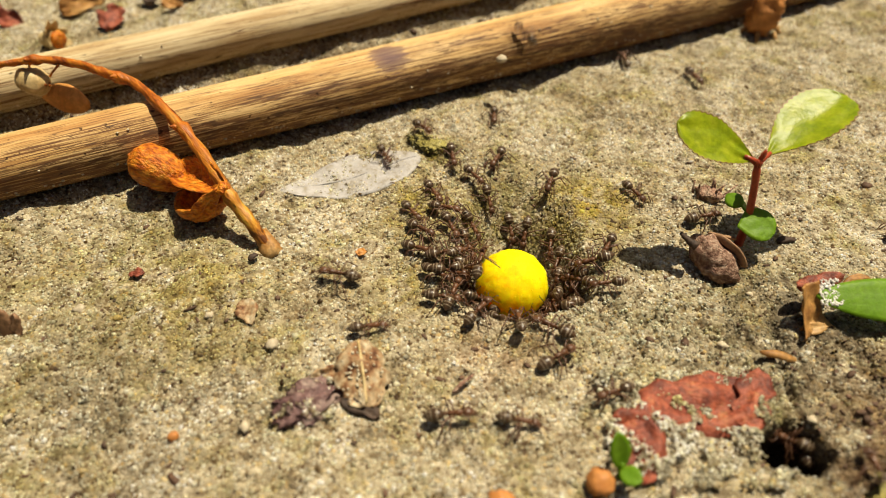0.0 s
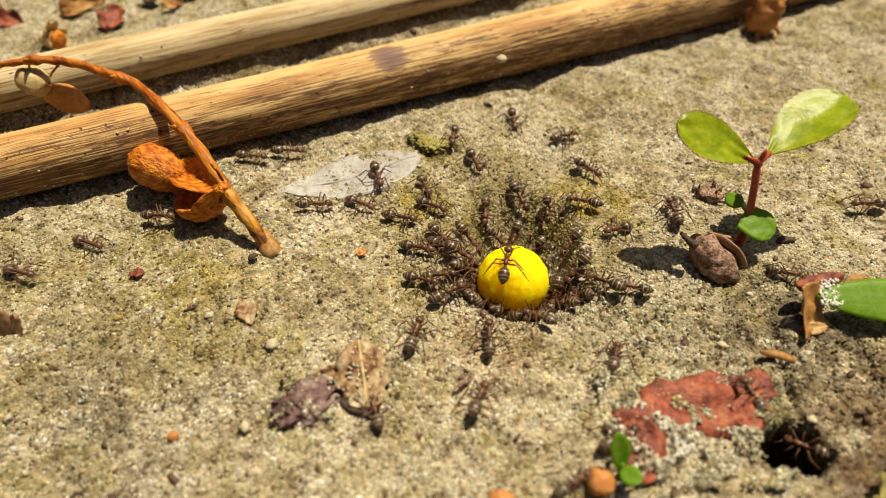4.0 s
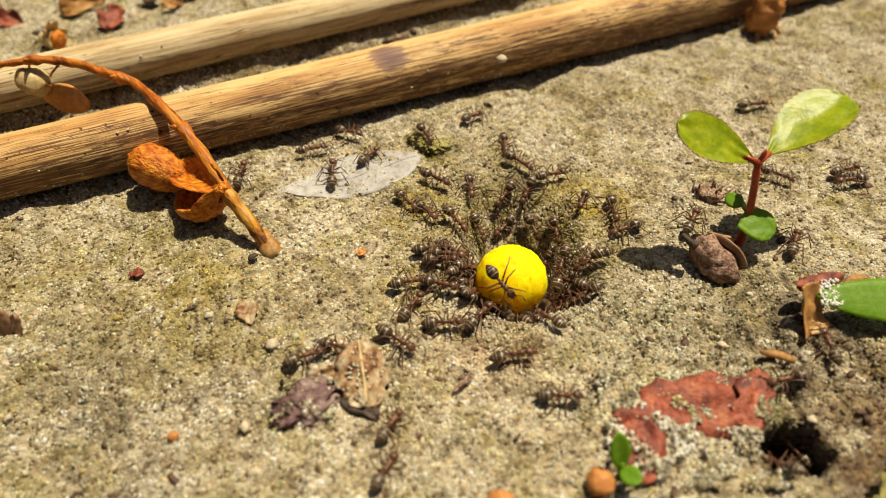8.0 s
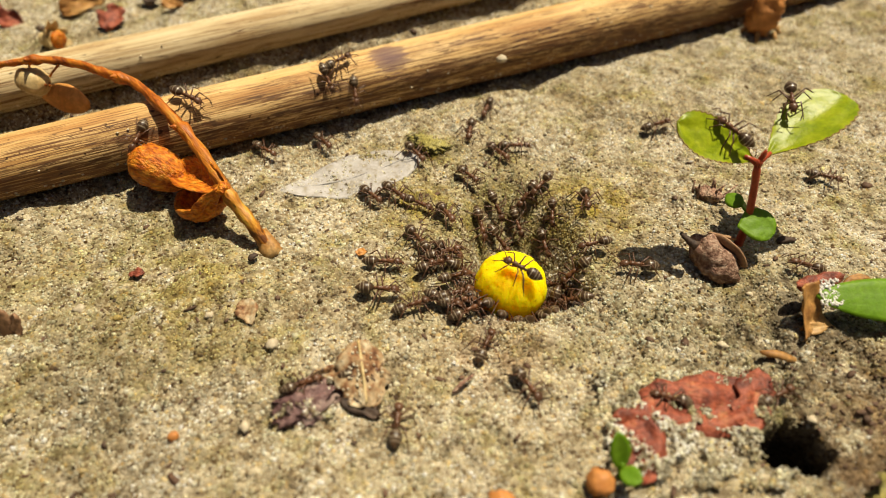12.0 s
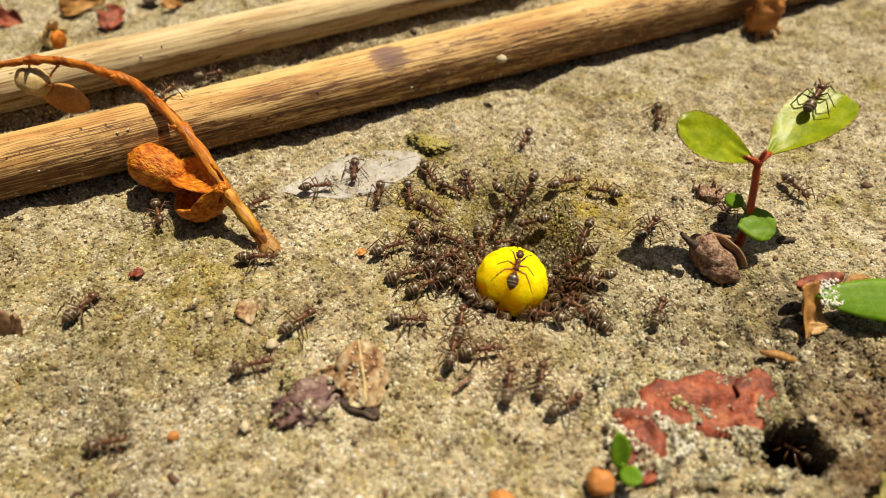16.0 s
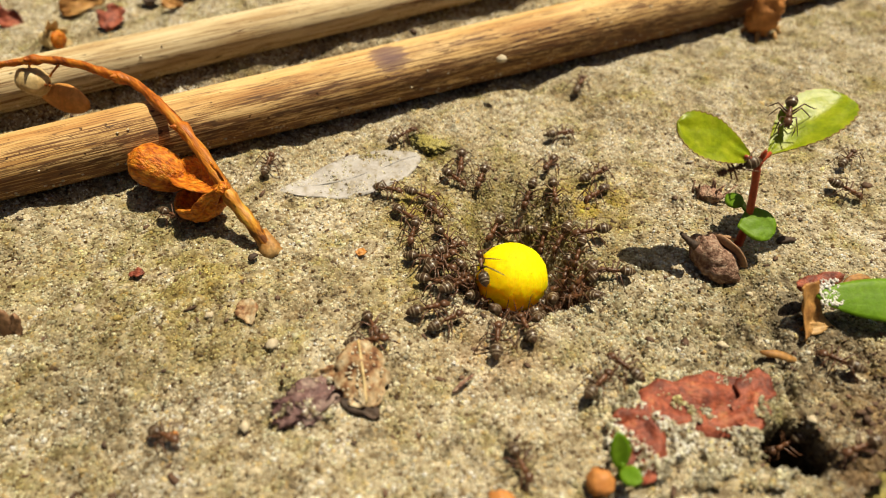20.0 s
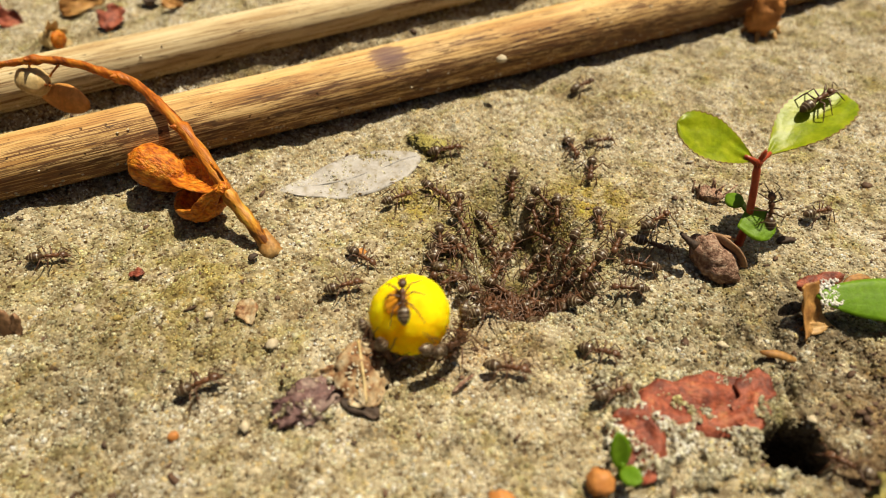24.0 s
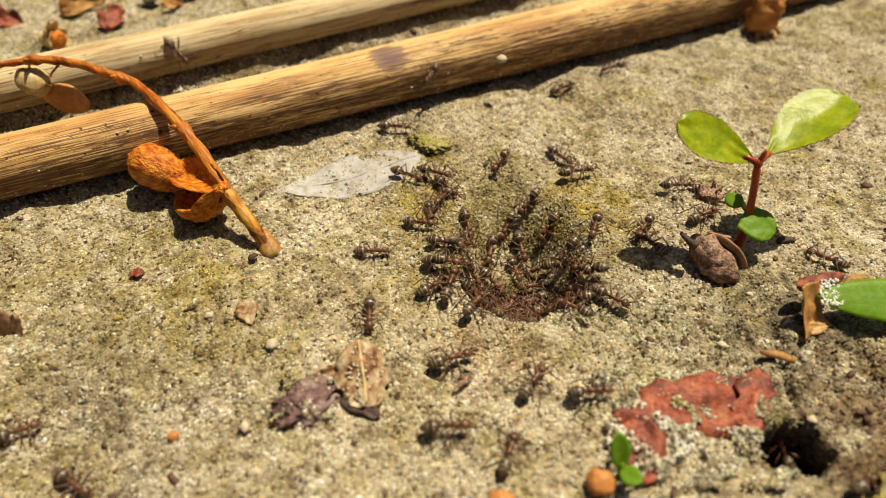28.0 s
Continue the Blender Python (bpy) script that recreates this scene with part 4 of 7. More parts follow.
strewn("leaf_sand", M_GRAIN, "pale sand drifted over the red leaf", "sand", 3000, (0.00015, 0.35), 31, where=on_leaf((0.017, 0.036, -0.034, -0.020), 0.15), lift=0.0009)
strewn("leaf_sand", M_GRAIN, "pale sand on the purple scrap", "sand", 260, (0.00014, 0.35), 33, where=on_leaf((-0.0185, -0.0115, -0.0265, -0.021), 0.0), lift=0.0009)


strewn("leaf_sand", M_GRAIN, "pale sand drifted over the silvery leaf", "sand", 220, (0.00012, 0.35), 35, where=on_leaf((-0.0245, -0.0040, 0.0095, 0.0222), -1.2), lift=0.0001)


def build_sprout():
    ob = thing("tiny_sprout", (0.0180, -0.0325, 0.0), "tiny two-leaved green sprout", "sprout")
    part("stalk", tube([(0.0180, -0.0327, -0.0004), (0.0176, -0.0326, 0.0016), (0.0175, -0.0326, 0.0030)], [0.0004, 0.00035, 0.0003], 7), M_LOWGREEN, ob)
    part("leaf", blade((0.0175, -0.0328, 0.0022), (0.0168, -0.0310, 0.0062), (0.1, -0.5, 0.8), 0.0026, 0.0003, cup=0.2, n=12, m=6), M_LOWGREEN, ob)
    part("leaf", blade((0.0174, -0.0330, 0.0024), (0.0190, -0.0346, 0.0030), (0.1, -0.4, 0.9), 0.0024, 0.0003, cup=0.15, n=12, m=6), M_LOWGREEN, ob)


build_sprout()


def build_scraps():
    def z(x, y):
        return float(ground_z(x, y))
    for x, y, r, s in ((0.0155, -0.0337, 0.0015, 1), (0.0057, -0.0357, 0.0014, 2), (-0.0287, -0.0279, 0.0006, 3)):
        single("orange_pellet", crumb((x, y, z(x, y) + r * 0.6), r, s, (1, 0.9, 0.85), 3, 0.22), M_PELLET, (x, y, z(x, y)), "dull orange seed pellet on sand", "seed", "orange pellets")
    # crisp brown scraps beyond the reeds
    for k, (x, y, w, l, m, lab) in enumerate(((-0.0766, 0.0719, 0.005, 0.010, M_BROWN, "curled orange-brown leaf scrap"), (-0.0676, 0.0652, 0.005, 0.011, M_REDLEAF, "dark red leaf scrap"),
                                              (-0.0905, 0.0660, 0.005, 0.010, M_REDLEAF, "dull red leaf scrap"), (-0.0540, 0.0775, 0.004, 0.010, M_REDLEAF, "dark red leaf scrap"),
                                  (-0.0640, 0.0760, 0.004, 0.007, M_DARK, "dark bark chip"), (-0.0940, 0.0590, 0.004, 0.006, M_GREYLEAF, "grey leaf scrap"), (-0.0465, 0.0800, 0.003, 0.007, M_DARK, "dark bark chip"), (-0.0350, 0.0370, 0.002, 0.004, M_GREYLEAF, "grey leaf scrap"), (-0.0520, 0.0300, 0.002, 0.003, M_GREYLEAF, "grey leaf scrap"), (-0.0580, 0.0735, 0.004, 0.006, M_BROWN, "brown leaf scrap"))):
        a = 0.4 + 1.1 * k
        d = Vector((math.cos(a), math.sin(a) * 0.6, 0.15)) * l * 0.5
        c = Vector((x, y, z(x, y) + 0.0012))
        ob = thing("leaf_scrap", (x, y, z(x, y)), lab + " on sand", "leaf scrap")
        part("blade", blade(c - d, c + d, (0.2, -0.5, 0.8), w, 0.0004, cup=0.5, n=14, m=8, rough=0.0012, seed=k, shape=ragged(k, 6)), m, ob)
    ob = thing("bell_calyx", (-0.0749, 0.0540, 0.0), "pale dry bell calyx with a brown mouth", "seed calyx")
    neck = Vector((-0.0772, 0.0546, 0.0022))
    bell = part("bell", egg((-0.0752, 0.0542, 0.0026), (1, -0.25, 0.1), 0.0050, 0.0032, 0.0032, 14, 20, 0.08, 2, 0.75, folds=5), M_PALECAP, ob)
    for k in range(8):
        a = k * math.pi / 4
        rim = neck + Vector((0.0046 - 0.0008 * math.sin(a), -0.0011 + 0.0030 * math.cos(a), 0.0012 + 0.0030 * math.sin(a)))
        part("bract", blade(neck, rim, (-0.3, math.cos(a), math.sin(a)), 0.0026, 0.0002, cup=-0.2, bow=-0.10, n=10, m=6, rough=0.0002, seed=k), M_PALECAP, bell)
    part("mouth", egg((-0.0733, 0.0536, 0.0030), (1, -0.25, 0.1), 0.0020, 0.0034, 0.0034, 10, 16, 0.12, 4, 0.8), M_CAPSULE, bell, "orange-brown mouth")
    ob = thing("brown_bud", (0.0642, 0.0620, 0.0), "brown dry flower bud on sand beside a reed", "seed capsule")
    body = part("body", egg((0.0642, 0.0625, 0.0040), (0.25, 0.1, 1), 0.0080, 0.0064, 0.0060, 18, 24, 0.34, 7, 0.7, folds=5), M_PELLET, ob)
    for k in range(6):
        a = k * 1.05
        p = Vector((0.0642 + 0.0030 * math.cos(a), 0.0622 + 0.0030 * math.sin(a), 0.0012))
        part("bristle", tube([p, p + Vector((0.0012 * math.cos(a), 0.0012 * math.sin(a) - 0.0006, -0.0012))], [0.0006, 0.00015], 6), M_BROWN, body)
    # bark chips and small bits
    for k, (x, y, l, w, a, m, name, lab) in enumerate((
            (-0.0252, -0.0023, 0.0014, 0.0008, 0.9, M_DARK, "bark_chip", "small dark bark chip on sand"),
            (0.0470, 0.0012, 0.0026, 0.0011, 0.1, M_DARK, "bark_chip", "small dark bark chip on sand"),
            (0.0023, -0.0216, 0.0034, 0.0005, 0.75, M_HUSK, "twig_bit", "short brown twig bit on sand"),
            (-0.0404, -0.0043, 0.0020, 0.0013, 0.2, M_REDLEAF, "leaf_scrap", "tiny red-brown leaf scrap on sand"),
            (-0.0239, -0.0118, 0.0042, 0.0024, 2.0, M_MOTTLED, "leaf_scrap", "mottled tan leaf scrap on sand"),
            (-0.0110, -0.0010, 0.0016, 0.0010, 0.1, M_PETAL, "leaf_scrap", "tiny tan leaf scrap on sand"),
            (0.0385, -0.0185, 0.0040, 0.0010, 2.9, M_BROWN, "twig_bit", "thin brown stalk bit on sand"))):
        d = Vector((math.cos(a), math.sin(a), 0.08)) * l / 2
        c = Vector((x, y, z(x, y) + 0.0005))
        ob = thing(name, (x, y, z(x, y)), lab, "plant scrap")
        if name == "leaf_scrap":
            bm = blade(c - d, c + d, (0, -0.2, 1), w, 0.0003, cup=0.3, n=10, m=6, rough=0.0004, seed=k, shape=ragged(k, 6))
        else:
            bm = tube(smooth_path([c - d, c + Vector((0, 0, 0.0003)), c + d], 6), [w * q for q in (0.3, 0.5, 0.55, 0.5, 0.45, 0.2)], 7, wobble=0.25, seed=k, flat=0.6)
        part("piece", bm, m, ob)
    ob = thing("bark_chip", (-0.0520, -0.0140, z(-0.0520, -0.0140)), "dark brown splintered bark chip upright in sand", "plant scrap")
    c = Vector((-0.0526, -0.0142, z(-0.0520, -0.0142) - 0.0006))
    for k, (dx, h, w) in enumerate(((-0.0003, 0.0042, 0.0026), (0.0007, 0.0034, 0.0016))):
        part("splinter", blade(c + Vector((dx, 0, 0)), c + Vector((dx * 1.6, 0.0012, h)), (0.1, -0.6, 0.75), w * 0.9, 0.0004, n=10, m=4, rough=0.0003, seed=k, shape=ragged(k, 7, 0.3)), M_HUSK_IN, ob)
    # a dried tuft of bristles by the seedling
    ob = thing("dry_tuft", (0.0395, 0.0100, 0.0), "withered brown tuft of bristles on sand", "plant scrap")
    rnd = random.Random(5)
    part("core", crumb((0.0385, 0.0098, z(0.0385, 0.0098) + 0.0009), 0.0013, 2, (1.3, 0.9, 0.8), 3, 0.5), M_HUSK, ob)
    for k in range(14):
        p = Vector((0.0385 + rnd.uniform(-0.0018, 0.0018), 0.0098 + rnd.uniform(-0.0012, 0.0012), 0.0004))
        q = p + Vector((rnd.gauss(0, 0.0009), rnd.gauss(0, 0.0006), rnd.uniform(0.0012, 0.0034)))
        part("bristle", tube([p, p.lerp(q, 0.5) + Vector((rnd.gauss(0, 0.0002), 0, 0)), q], [0.00025, 0.0002, 0.0001], 5), M_HUSK, ob)
    # moss cushions
    rnd = random.Random(12)
    for k, (x, y, r) in enumerate(((-0.0022, 0.0236, 0.0024), (0.0450, -0.0370, 0.0045))):
        bm = crumb((x, y, z(x, y) - 0.0001), r, k + 2, (1.3, 0.8, 0.26), 4, 0.6, 2.8)
        single("moss_cushion", bm, M_MOSS, (x, y, z(x, y)), "low yellow-green moss cushion on sand", "moss", "moss cushions")
    # pale pebbles
    spots = [(-0.0453, -0.0105, 0.0007), (-0.0202, -0.0165, 0.0007), (0.0396, -0.0262, 0.0005), (-0.0285, -0.0122, 0.0005), (-0.0213, -0.0268, 0.0006)]
    while len(spots) < 14:
        y = rnd.uniform(-0.034, 0.03)
        spots.append((rnd.uniform(-1, 1) * (0.044 + (y + 0.037) * 0.45), y, rnd.uniform(0.0004, 0.0006)))
    for k, (x, y, r) in enumerate(spots):
        single("pebble", crumb((x, y, z(x, y) + r * 0.1), r, k, (1.15, 0.9, 0.75), 2, 0.8), M_PEBBLE, (x, y, z(x, y)), "small pale quartz pebble on sand", "pebble", "pebbles on the sand")


M_MOSS = material("dry_moss", [(0.3, (0.34, 0.28, 0.06)), (0.55, (0.50, 0.43, 0.13)), (0.8, (0.64, 0.57, 0.27))], scale=900, fine=3000, grit=0.6, rough=0.9, bump=1.0, depth=0.0004)
build_scraps()


def reed_grit():
    """Grains that stick along the lower edge and on top of the reeds."""
    rnd = random.Random(21)
    for (ob, stem), ((ax, ay), (bx, by), r0, h, h1, r1), n in zip(((reed_a, stem_a), (reed_b, stem_b)), REEDS, (150, 60)):
        d = Vector((bx - ax, by - ay, 0)).normalized()
        side = Vector((d.y, -d.x, 0))
        for k in range(n):
            s = rnd.uniform(-0.01, 0.15)
            r = r0 + (r1 - r0) * s / math.hypot(bx - ax, by - ay)
            a = radians(rnd.gauss(-26, 7) if k % 7 else rnd.uniform(-15, 70))
            q = Vector((ax, ay, h + (h1 - h) * s / math.hypot(bx - ax, by - ay))) + d * s + (side * math.cos(a) + Vector((0, 0, 1)) * math.sin(a)) * r * 1.01
            g = part("sand_grain", crumb(q, rnd.uniform(0.00010, 0.00030), k, (1, 1, 0.7), sub=1, rough=0.7), M_PEBBLE, stem, world_coords=False)
            g.parent = ob
            g.matrix_parent_inverse = Matrix.Translation(-ob.location)
    for x, y, zz, r in ((0.00985, 0.03715, 0.0079, 0.0008), (-0.0299, 0.0500, 0.0042, 0.0008)):
        single("pebble", crumb((x, y, zz), r, 5, (1.2, 0.9, 0.8), 2, 0.3), M_PEBBLE, (x, y, zz), "pale quartz pebble stuck to a reed", "pebble", "pebbles on the sand")


reed_grit()


# ---- the yellow ball ----
BALL_R = 0.0047


def build_ball():
    ob = thing("yellow_flower_ball", (0.0098, -0.0031, -0.003), "bright yellow round flower head carried by ants", "flower ball")
    bm = bmesh.new()
    bmesh.ops.create_icosphere(bm, subdivisions=5, radius=BALL_R)
    for v in bm.verts:
        n = v.co.normalized()
        a = math.atan2(n.y, n.x)
        lat = math.asin(max(-1, min(1, n.z)))
        d = -0.00014 * max(0.0, math.cos(12 * a + 0.6 * noise.noise(n * 3))) ** 6 * math.cos(lat) + 0.00014 * noise.noise(n * 4) + 0.00008 * noise.noise(n * 13)
        v.co = n * (BALL_R + d)
        v.co.z *= 0.965
    part("head", finish(bm), M_BALL, ob, world_coords=False)
    bm = bmesh.new()
    bmesh.ops.create_icosphere(bm, subdivisions=3, radius=0.0013)
    for v in bm.verts:
        v.co = Vector((v.co.x * 1.1, v.co.y * 1.1, v.co.z * 0.35 - BALL_R * 0.955)) * (1 + 0.05 * noise.noise(v.co * 2500))
    part("base_scar", finish(bm), M_BALL_BASE, ob, "orange scar where the stalk broke off", world_coords=False)
    rnd = random.Random(2)
    tuft = bmesh.new()
    bmesh.ops.create_cone(tuft, cap_ends=True, segments=5, radius1=0.00007, radius2=0.00002, depth=0.00016)
    finish(tuft)
    me = bpy.data.meshes.new("floret")
    tuft.to_mesh(me)
    tuft.free()
    me.materials.append(M_BALL)
    for k in range(150):
        zz = 1 - 2 * (k + 0.5) / 150
        a = k * 2.39996
        n = Vector((math.sqrt(1 - zz * zz) * math.cos(a), math.sqrt(1 - zz * zz) * math.sin(a), zz))
        o = new("floret", me)
        o.parent = ob
        o.rotation_mode = "QUATERNION"
        o.rotation_quaternion = n.to_track_quat("Z", "Y")
        o.location = (n.x * BALL_R, n.y * BALL_R, n.z * BALL_R * 0.965)
    return ob


ball = build_ball()


# ---- ants ----
def ring_body(profile, segs=12, squash=1.0, bands=()):
    """A body of revolution along x; bands: rings of faces that take the second material."""
    bm = bmesh.new()
    rows = []
    for x, r in profile:
        rows.append([bm.verts.new((x, r * math.cos(2 * math.pi * k / segs), r * squash * math.sin(2 * math.pi * k / segs))) for k in range(segs)])
    for i, (a, b) in enumerate(zip(rows, rows[1:])):
        for k in range(segs):
            f = bm.faces.new((a[k], a[(k + 1) % segs], b[(k + 1) % segs], b[k]))
            f.material_index = 1 if i in bands else 0
    bm.faces.new(rows[0][::-1])
    bm.faces.new(rows[-1])
    return finish(bm)


def mm(points):
    return [tuple(c * 0.001 for c in p) for p in points]


LEGS = ((0.95, 1, 2.7, 1.9), (0.50, 1, 0.35, 2.5), (0.05, 1, -2.4, 2.4), (0.95, -1, 2.7, -1.9), (0.50, -1, 0.35, -2.5), (0.05, -1, -2.4, -2.4))


def build_ant():
    """A worker about 6 mm long, heading along x, feet on z = 0."""
    ob = thing("ant", (0, 0, 0), "dark brown ant with a pale-banded abdomen", "ant", "ants at the pit")
    up = 0.00115
    gaster = ring_body(mm([(0.02, 0.10), (-0.10, 0.32), (-0.35, 0.57), (-0.60, 0.72), (-0.74, 0.76), (-1.04, 0.82), (-1.28, 0.81), (-1.42, 0.78), (-1.72, 0.67), (-1.84, 0.61), (-2.12, 0.42), (-2.38, 0.20), (-2.50, 0.05)]), 14, 0.9, bands=(3, 6, 8))
    g = part("abdomen", gaster, [M_ANT_GASTER, M_ANT_BAND], ob, "glossy dark abdomen with pale bands", world_coords=False)
    g.location = (-0.00068, 0, up + 0.00015)
    g.rotation_euler = (0, radians(-6), 0)
    p = part("waist", ring_body(mm([(-0.18, 0.10), (-0.05, 0.20), (0.06, 0.22), (0.22, 0.12)]), 8, 1.5), M_ANT_BODY, ob, world_coords=False)
    p.location = (-0.0006, 0, up)
    t = part("thorax", ring_body(mm([(-0.92, 0.10), (-0.82, 0.24), (-0.50, 0.33), (-0.20, 0.27), (0.02, 0.25), (0.30, 0.38), (0.60, 0.40), (0.84, 0.28), (0.98, 0.12)]), 12, 1.05), M_ANT_BODY, ob, "reddish brown thorax", world_coords=False)
    t.location = (0.00048, 0, up + 0.00008)
    h = part("head", ring_body(mm([(-0.58, 0.12), (-0.50, 0.36), (-0.25, 0.54), (0.10, 0.56), (0.42, 0.46), (0.62, 0.30), (0.70, 0.10)]), 12, 0.78), M_ANT_HEAD, ob, world_coords=False)
    h.location = (0.00202, 0, up + 0.00005)
    h.rotation_euler = (0, radians(22), 0)
    for s in (1, -1):
        jaw = part("jaw", tube(mm([(0.60, 0.26 * s, -0.08), (0.84, 0.24 * s, -0.10), (1.02, 0.05 * s, -0.12)]), [0.00010, 0.00009, 0.00003], 6), M_ANT_BODY, h, world_coords=False)
        bm = bmesh.new()
        bmesh.ops.create_icosphere(bm, subdivisions=2, radius=0.00013)
        eye = part("eye", finish(bm), M_ANT_GASTER, h, world_coords=False)
        eye.location = (0.00002, 0.00049 * s, 0.00018)
        ant = part("feeler", tube(mm([(0.35, 0.28 * s, 0.20), (0.75, 0.72 * s, 0.62), (1.05, 0.98 * s, 0.72), (1.55, 0.92 * s, 0.40), (2.05, 0.72 * s, 0.02)]), [0.00006, 0.00006, 0.000065, 0.00007, 0.00005], 5), M_ANT_LEG, h, world_coords=False)
    for x, s, fx, fy in LEGS:
        kx, ky = x + (fx - x) * 0.42, fy * 0.55
        pts = [(0, 0, 0), ((kx - x) * 0.35, s * 0.25, 0.10), (kx - x, ky - s * 0.2, 0.95), (x * 0 + (fx - x) * 0.80, (fy - s * 0.2) * 0.86, -0.35), (fx - x, fy - s * 0.2, -0.98), ((fx - x) * 1.12, (fy - s * 0.2) * 1.1, -1.02)]
        leg = part("leg", tube(mm(pts), [0.00014, 0.00013, 0.00010, 0.00008, 0.00005, 0.00003], 6), M_ANT_LEG, ob, world_coords=False)
        leg.location = (x * 0.001, s * 0.0002, up - 0.00010)
    return ob


ant_one = build_ant()
ant_one.scale = (0.93, 0.93, 0.93)


# ---- what moves ----
def lean(x, y):
    """The slope's normal under an ant, smoothed over its length."""
    e = 0.0014
    gx = (support_z(x + e, y) - support_z(x - e, y)) / (2 * e)
    gy = (support_z(x, y + e) - support_z(x, y - e)) / (2 * e)
    n = math.hypot(gx, gy)
    k = min(1.0, 1.0 / n) if n else 1.0
    return Vector((-gx * k, -gy * k, 1)).normalized()


def stand(x, y, z, degrees_, normal):
    """Pose of an ant at a place, heading by degrees, its back along normal."""
    f = Vector((math.cos(radians(degrees_)), math.sin(radians(degrees_)), 0))
    f = (f - normal * f.dot(normal)).normalized()
    m = Matrix((f, normal.cross(f), normal)).transposed().to_4x4()
    m.translation = (x, y, z)
    return m


def turn_to(a, b, s):
    return a + ((b - a + 180) % 360 - 180) * s


def crawl(ant, rows, seed):
    """Keys an ant along rows of seconds, x, y and heading; it turns into its way where it goes far."""
    rnd = random.Random(seed)
    out = []
    for (t0, x0, y0, a0), (t1, x1, y1, a1) in zip(rows, rows[1:]):
        n = 6 if t1 - t0 < 1.5 else 14
        far = math.hypot(x1 - x0, y1 - y0)
        way = math.degrees(math.atan2(y1 - y0, x1 - x0))
        bend = rnd.uniform(-0.18, 0.18)
        for k in range(n):
            s = k / n
            w = s * s * (3 - 2 * s)
            x, y = x0 + (x1 - x0) * w - (y1 - y0) * bend * math.sin(math.pi * s), y0 + (y1 - y0) * w + (x1 - x0) * bend * math.sin(math.pi * s)
            if far > 0.006:
                a = turn_to(a0, way, min(1, s * 2)) if s <= 0.5 else turn_to(way, a1, s * 2 - 1)
            else:
                a = turn_to(a0, a1, s) + (rnd.uniform(-12, 12) if k else 0)
            if k:
                x, y = x + rnd.gauss(0, 0.0003), y + rnd.gauss(0, 0.0003)
            out.append((t0 + (t1 - t0) * s, stand(x, y, support_z(x, y) + 0.0002, a, lean(x, y))))
    t, x, y, a = rows[-1]
    out.append((t, stand(x, y, support_z(x, y) + 0.0002, a, lean(x, y))))
    walk(ant, out)
    step_legs(ant, rnd)


def step_legs(ant, rnd):
    """The legs swing by threes, in turn."""
    legs = [o for o in ant.children if o.name.startswith("leg")]
    beat = rnd.uniform(0.30, 0.42)
    for i, leg in enumerate(legs):
        home = leg.location.copy()
        phase = 1 if i in (0, 2, 4) else -1
        rows, t, k = [], 0.0, 0
        while t < 28.0:
            swing = phase * (18 if k % 2 else -18) + rnd.uniform(-6, 6)
            rows.append((t, pose(*home, rx=phase * (4 if k % 2 else -4), rz=swing)))
            t += beat
            k += 1
        rows.append((28.0, pose(*home)))
        walk(leg, rows)


def glide(thing_, rows, apart=0.34):
    """Keys a thing from pose to pose with even turns between."""
    out = []
    for (t0, a), (t1, b) in zip(rows, rows[1:]):
        n = max(1, math.ceil((t1 - t0) / apart))
        qa, qb = a.to_quaternion(), b.to_quaternion()
        for k in range(n):
            s = k / n
            out.append((t0 + (t1 - t0) * s, Matrix.LocRotScale(a.translation.lerp(b.translation, s), qa.slerp(qb, s), None)))
    out.append(rows[-1])
    walk(thing_, out)


def ride(ant, way, rows):
    """Keys an ant that clings to the ball: rows of seconds, the direction from the ball's centre, and a heading."""
    def centre(t):
        for a, b in zip(way, way[1:]):
            if t <= b[0]:
                return Vector(a[1:]).lerp(Vector(b[1:]), (t - a[0]) / (b[0] - a[0]))
        return Vector(way[-1][1:])
    out = []
    for (t0, n0, a0), (t1, n1, a1) in zip(rows, rows[1:]):
        n = math.ceil((t1 - t0) / 0.2)
        for k in range(n):
            s = k / n
            t = t0 + (t1 - t0) * s
            up = Vector(n0).lerp(Vector(n1), s).normalized()
            out.append((t, stand(*(centre(t) + up * (BALL_R - 0.0001)), turn_to(a0, a1, s), up)))
    t, up, a = rows[-1]
    out.append((t, stand(*(centre(t) + Vector(up).normalized() * (BALL_R - 0.0001)), a, Vector(up).normalized())))
    walk(ant, out)
    step_legs(ant, random.Random(77))


def roll_ball(rows):
    """The ball trembles in the pit, then is dragged out and away, rolling as it goes."""
    out, q, last = [], Matrix.Identity(4), None
    for t, x, y, z in rows:
        p = Vector((x, y, z))
        if last is not None:
            d = p - last
            if d.length > 1e-6:
                axis = Vector((0, 0, 1)).cross(d)
                if axis.length > 1e-7:
                    q = Matrix.Rotation(min(1.3, d.length / BALL_R), 4, axis.normalized()) @ q
        last = p
        out.append((t, Matrix.Translation(p) @ q))
    walk(ball, out)


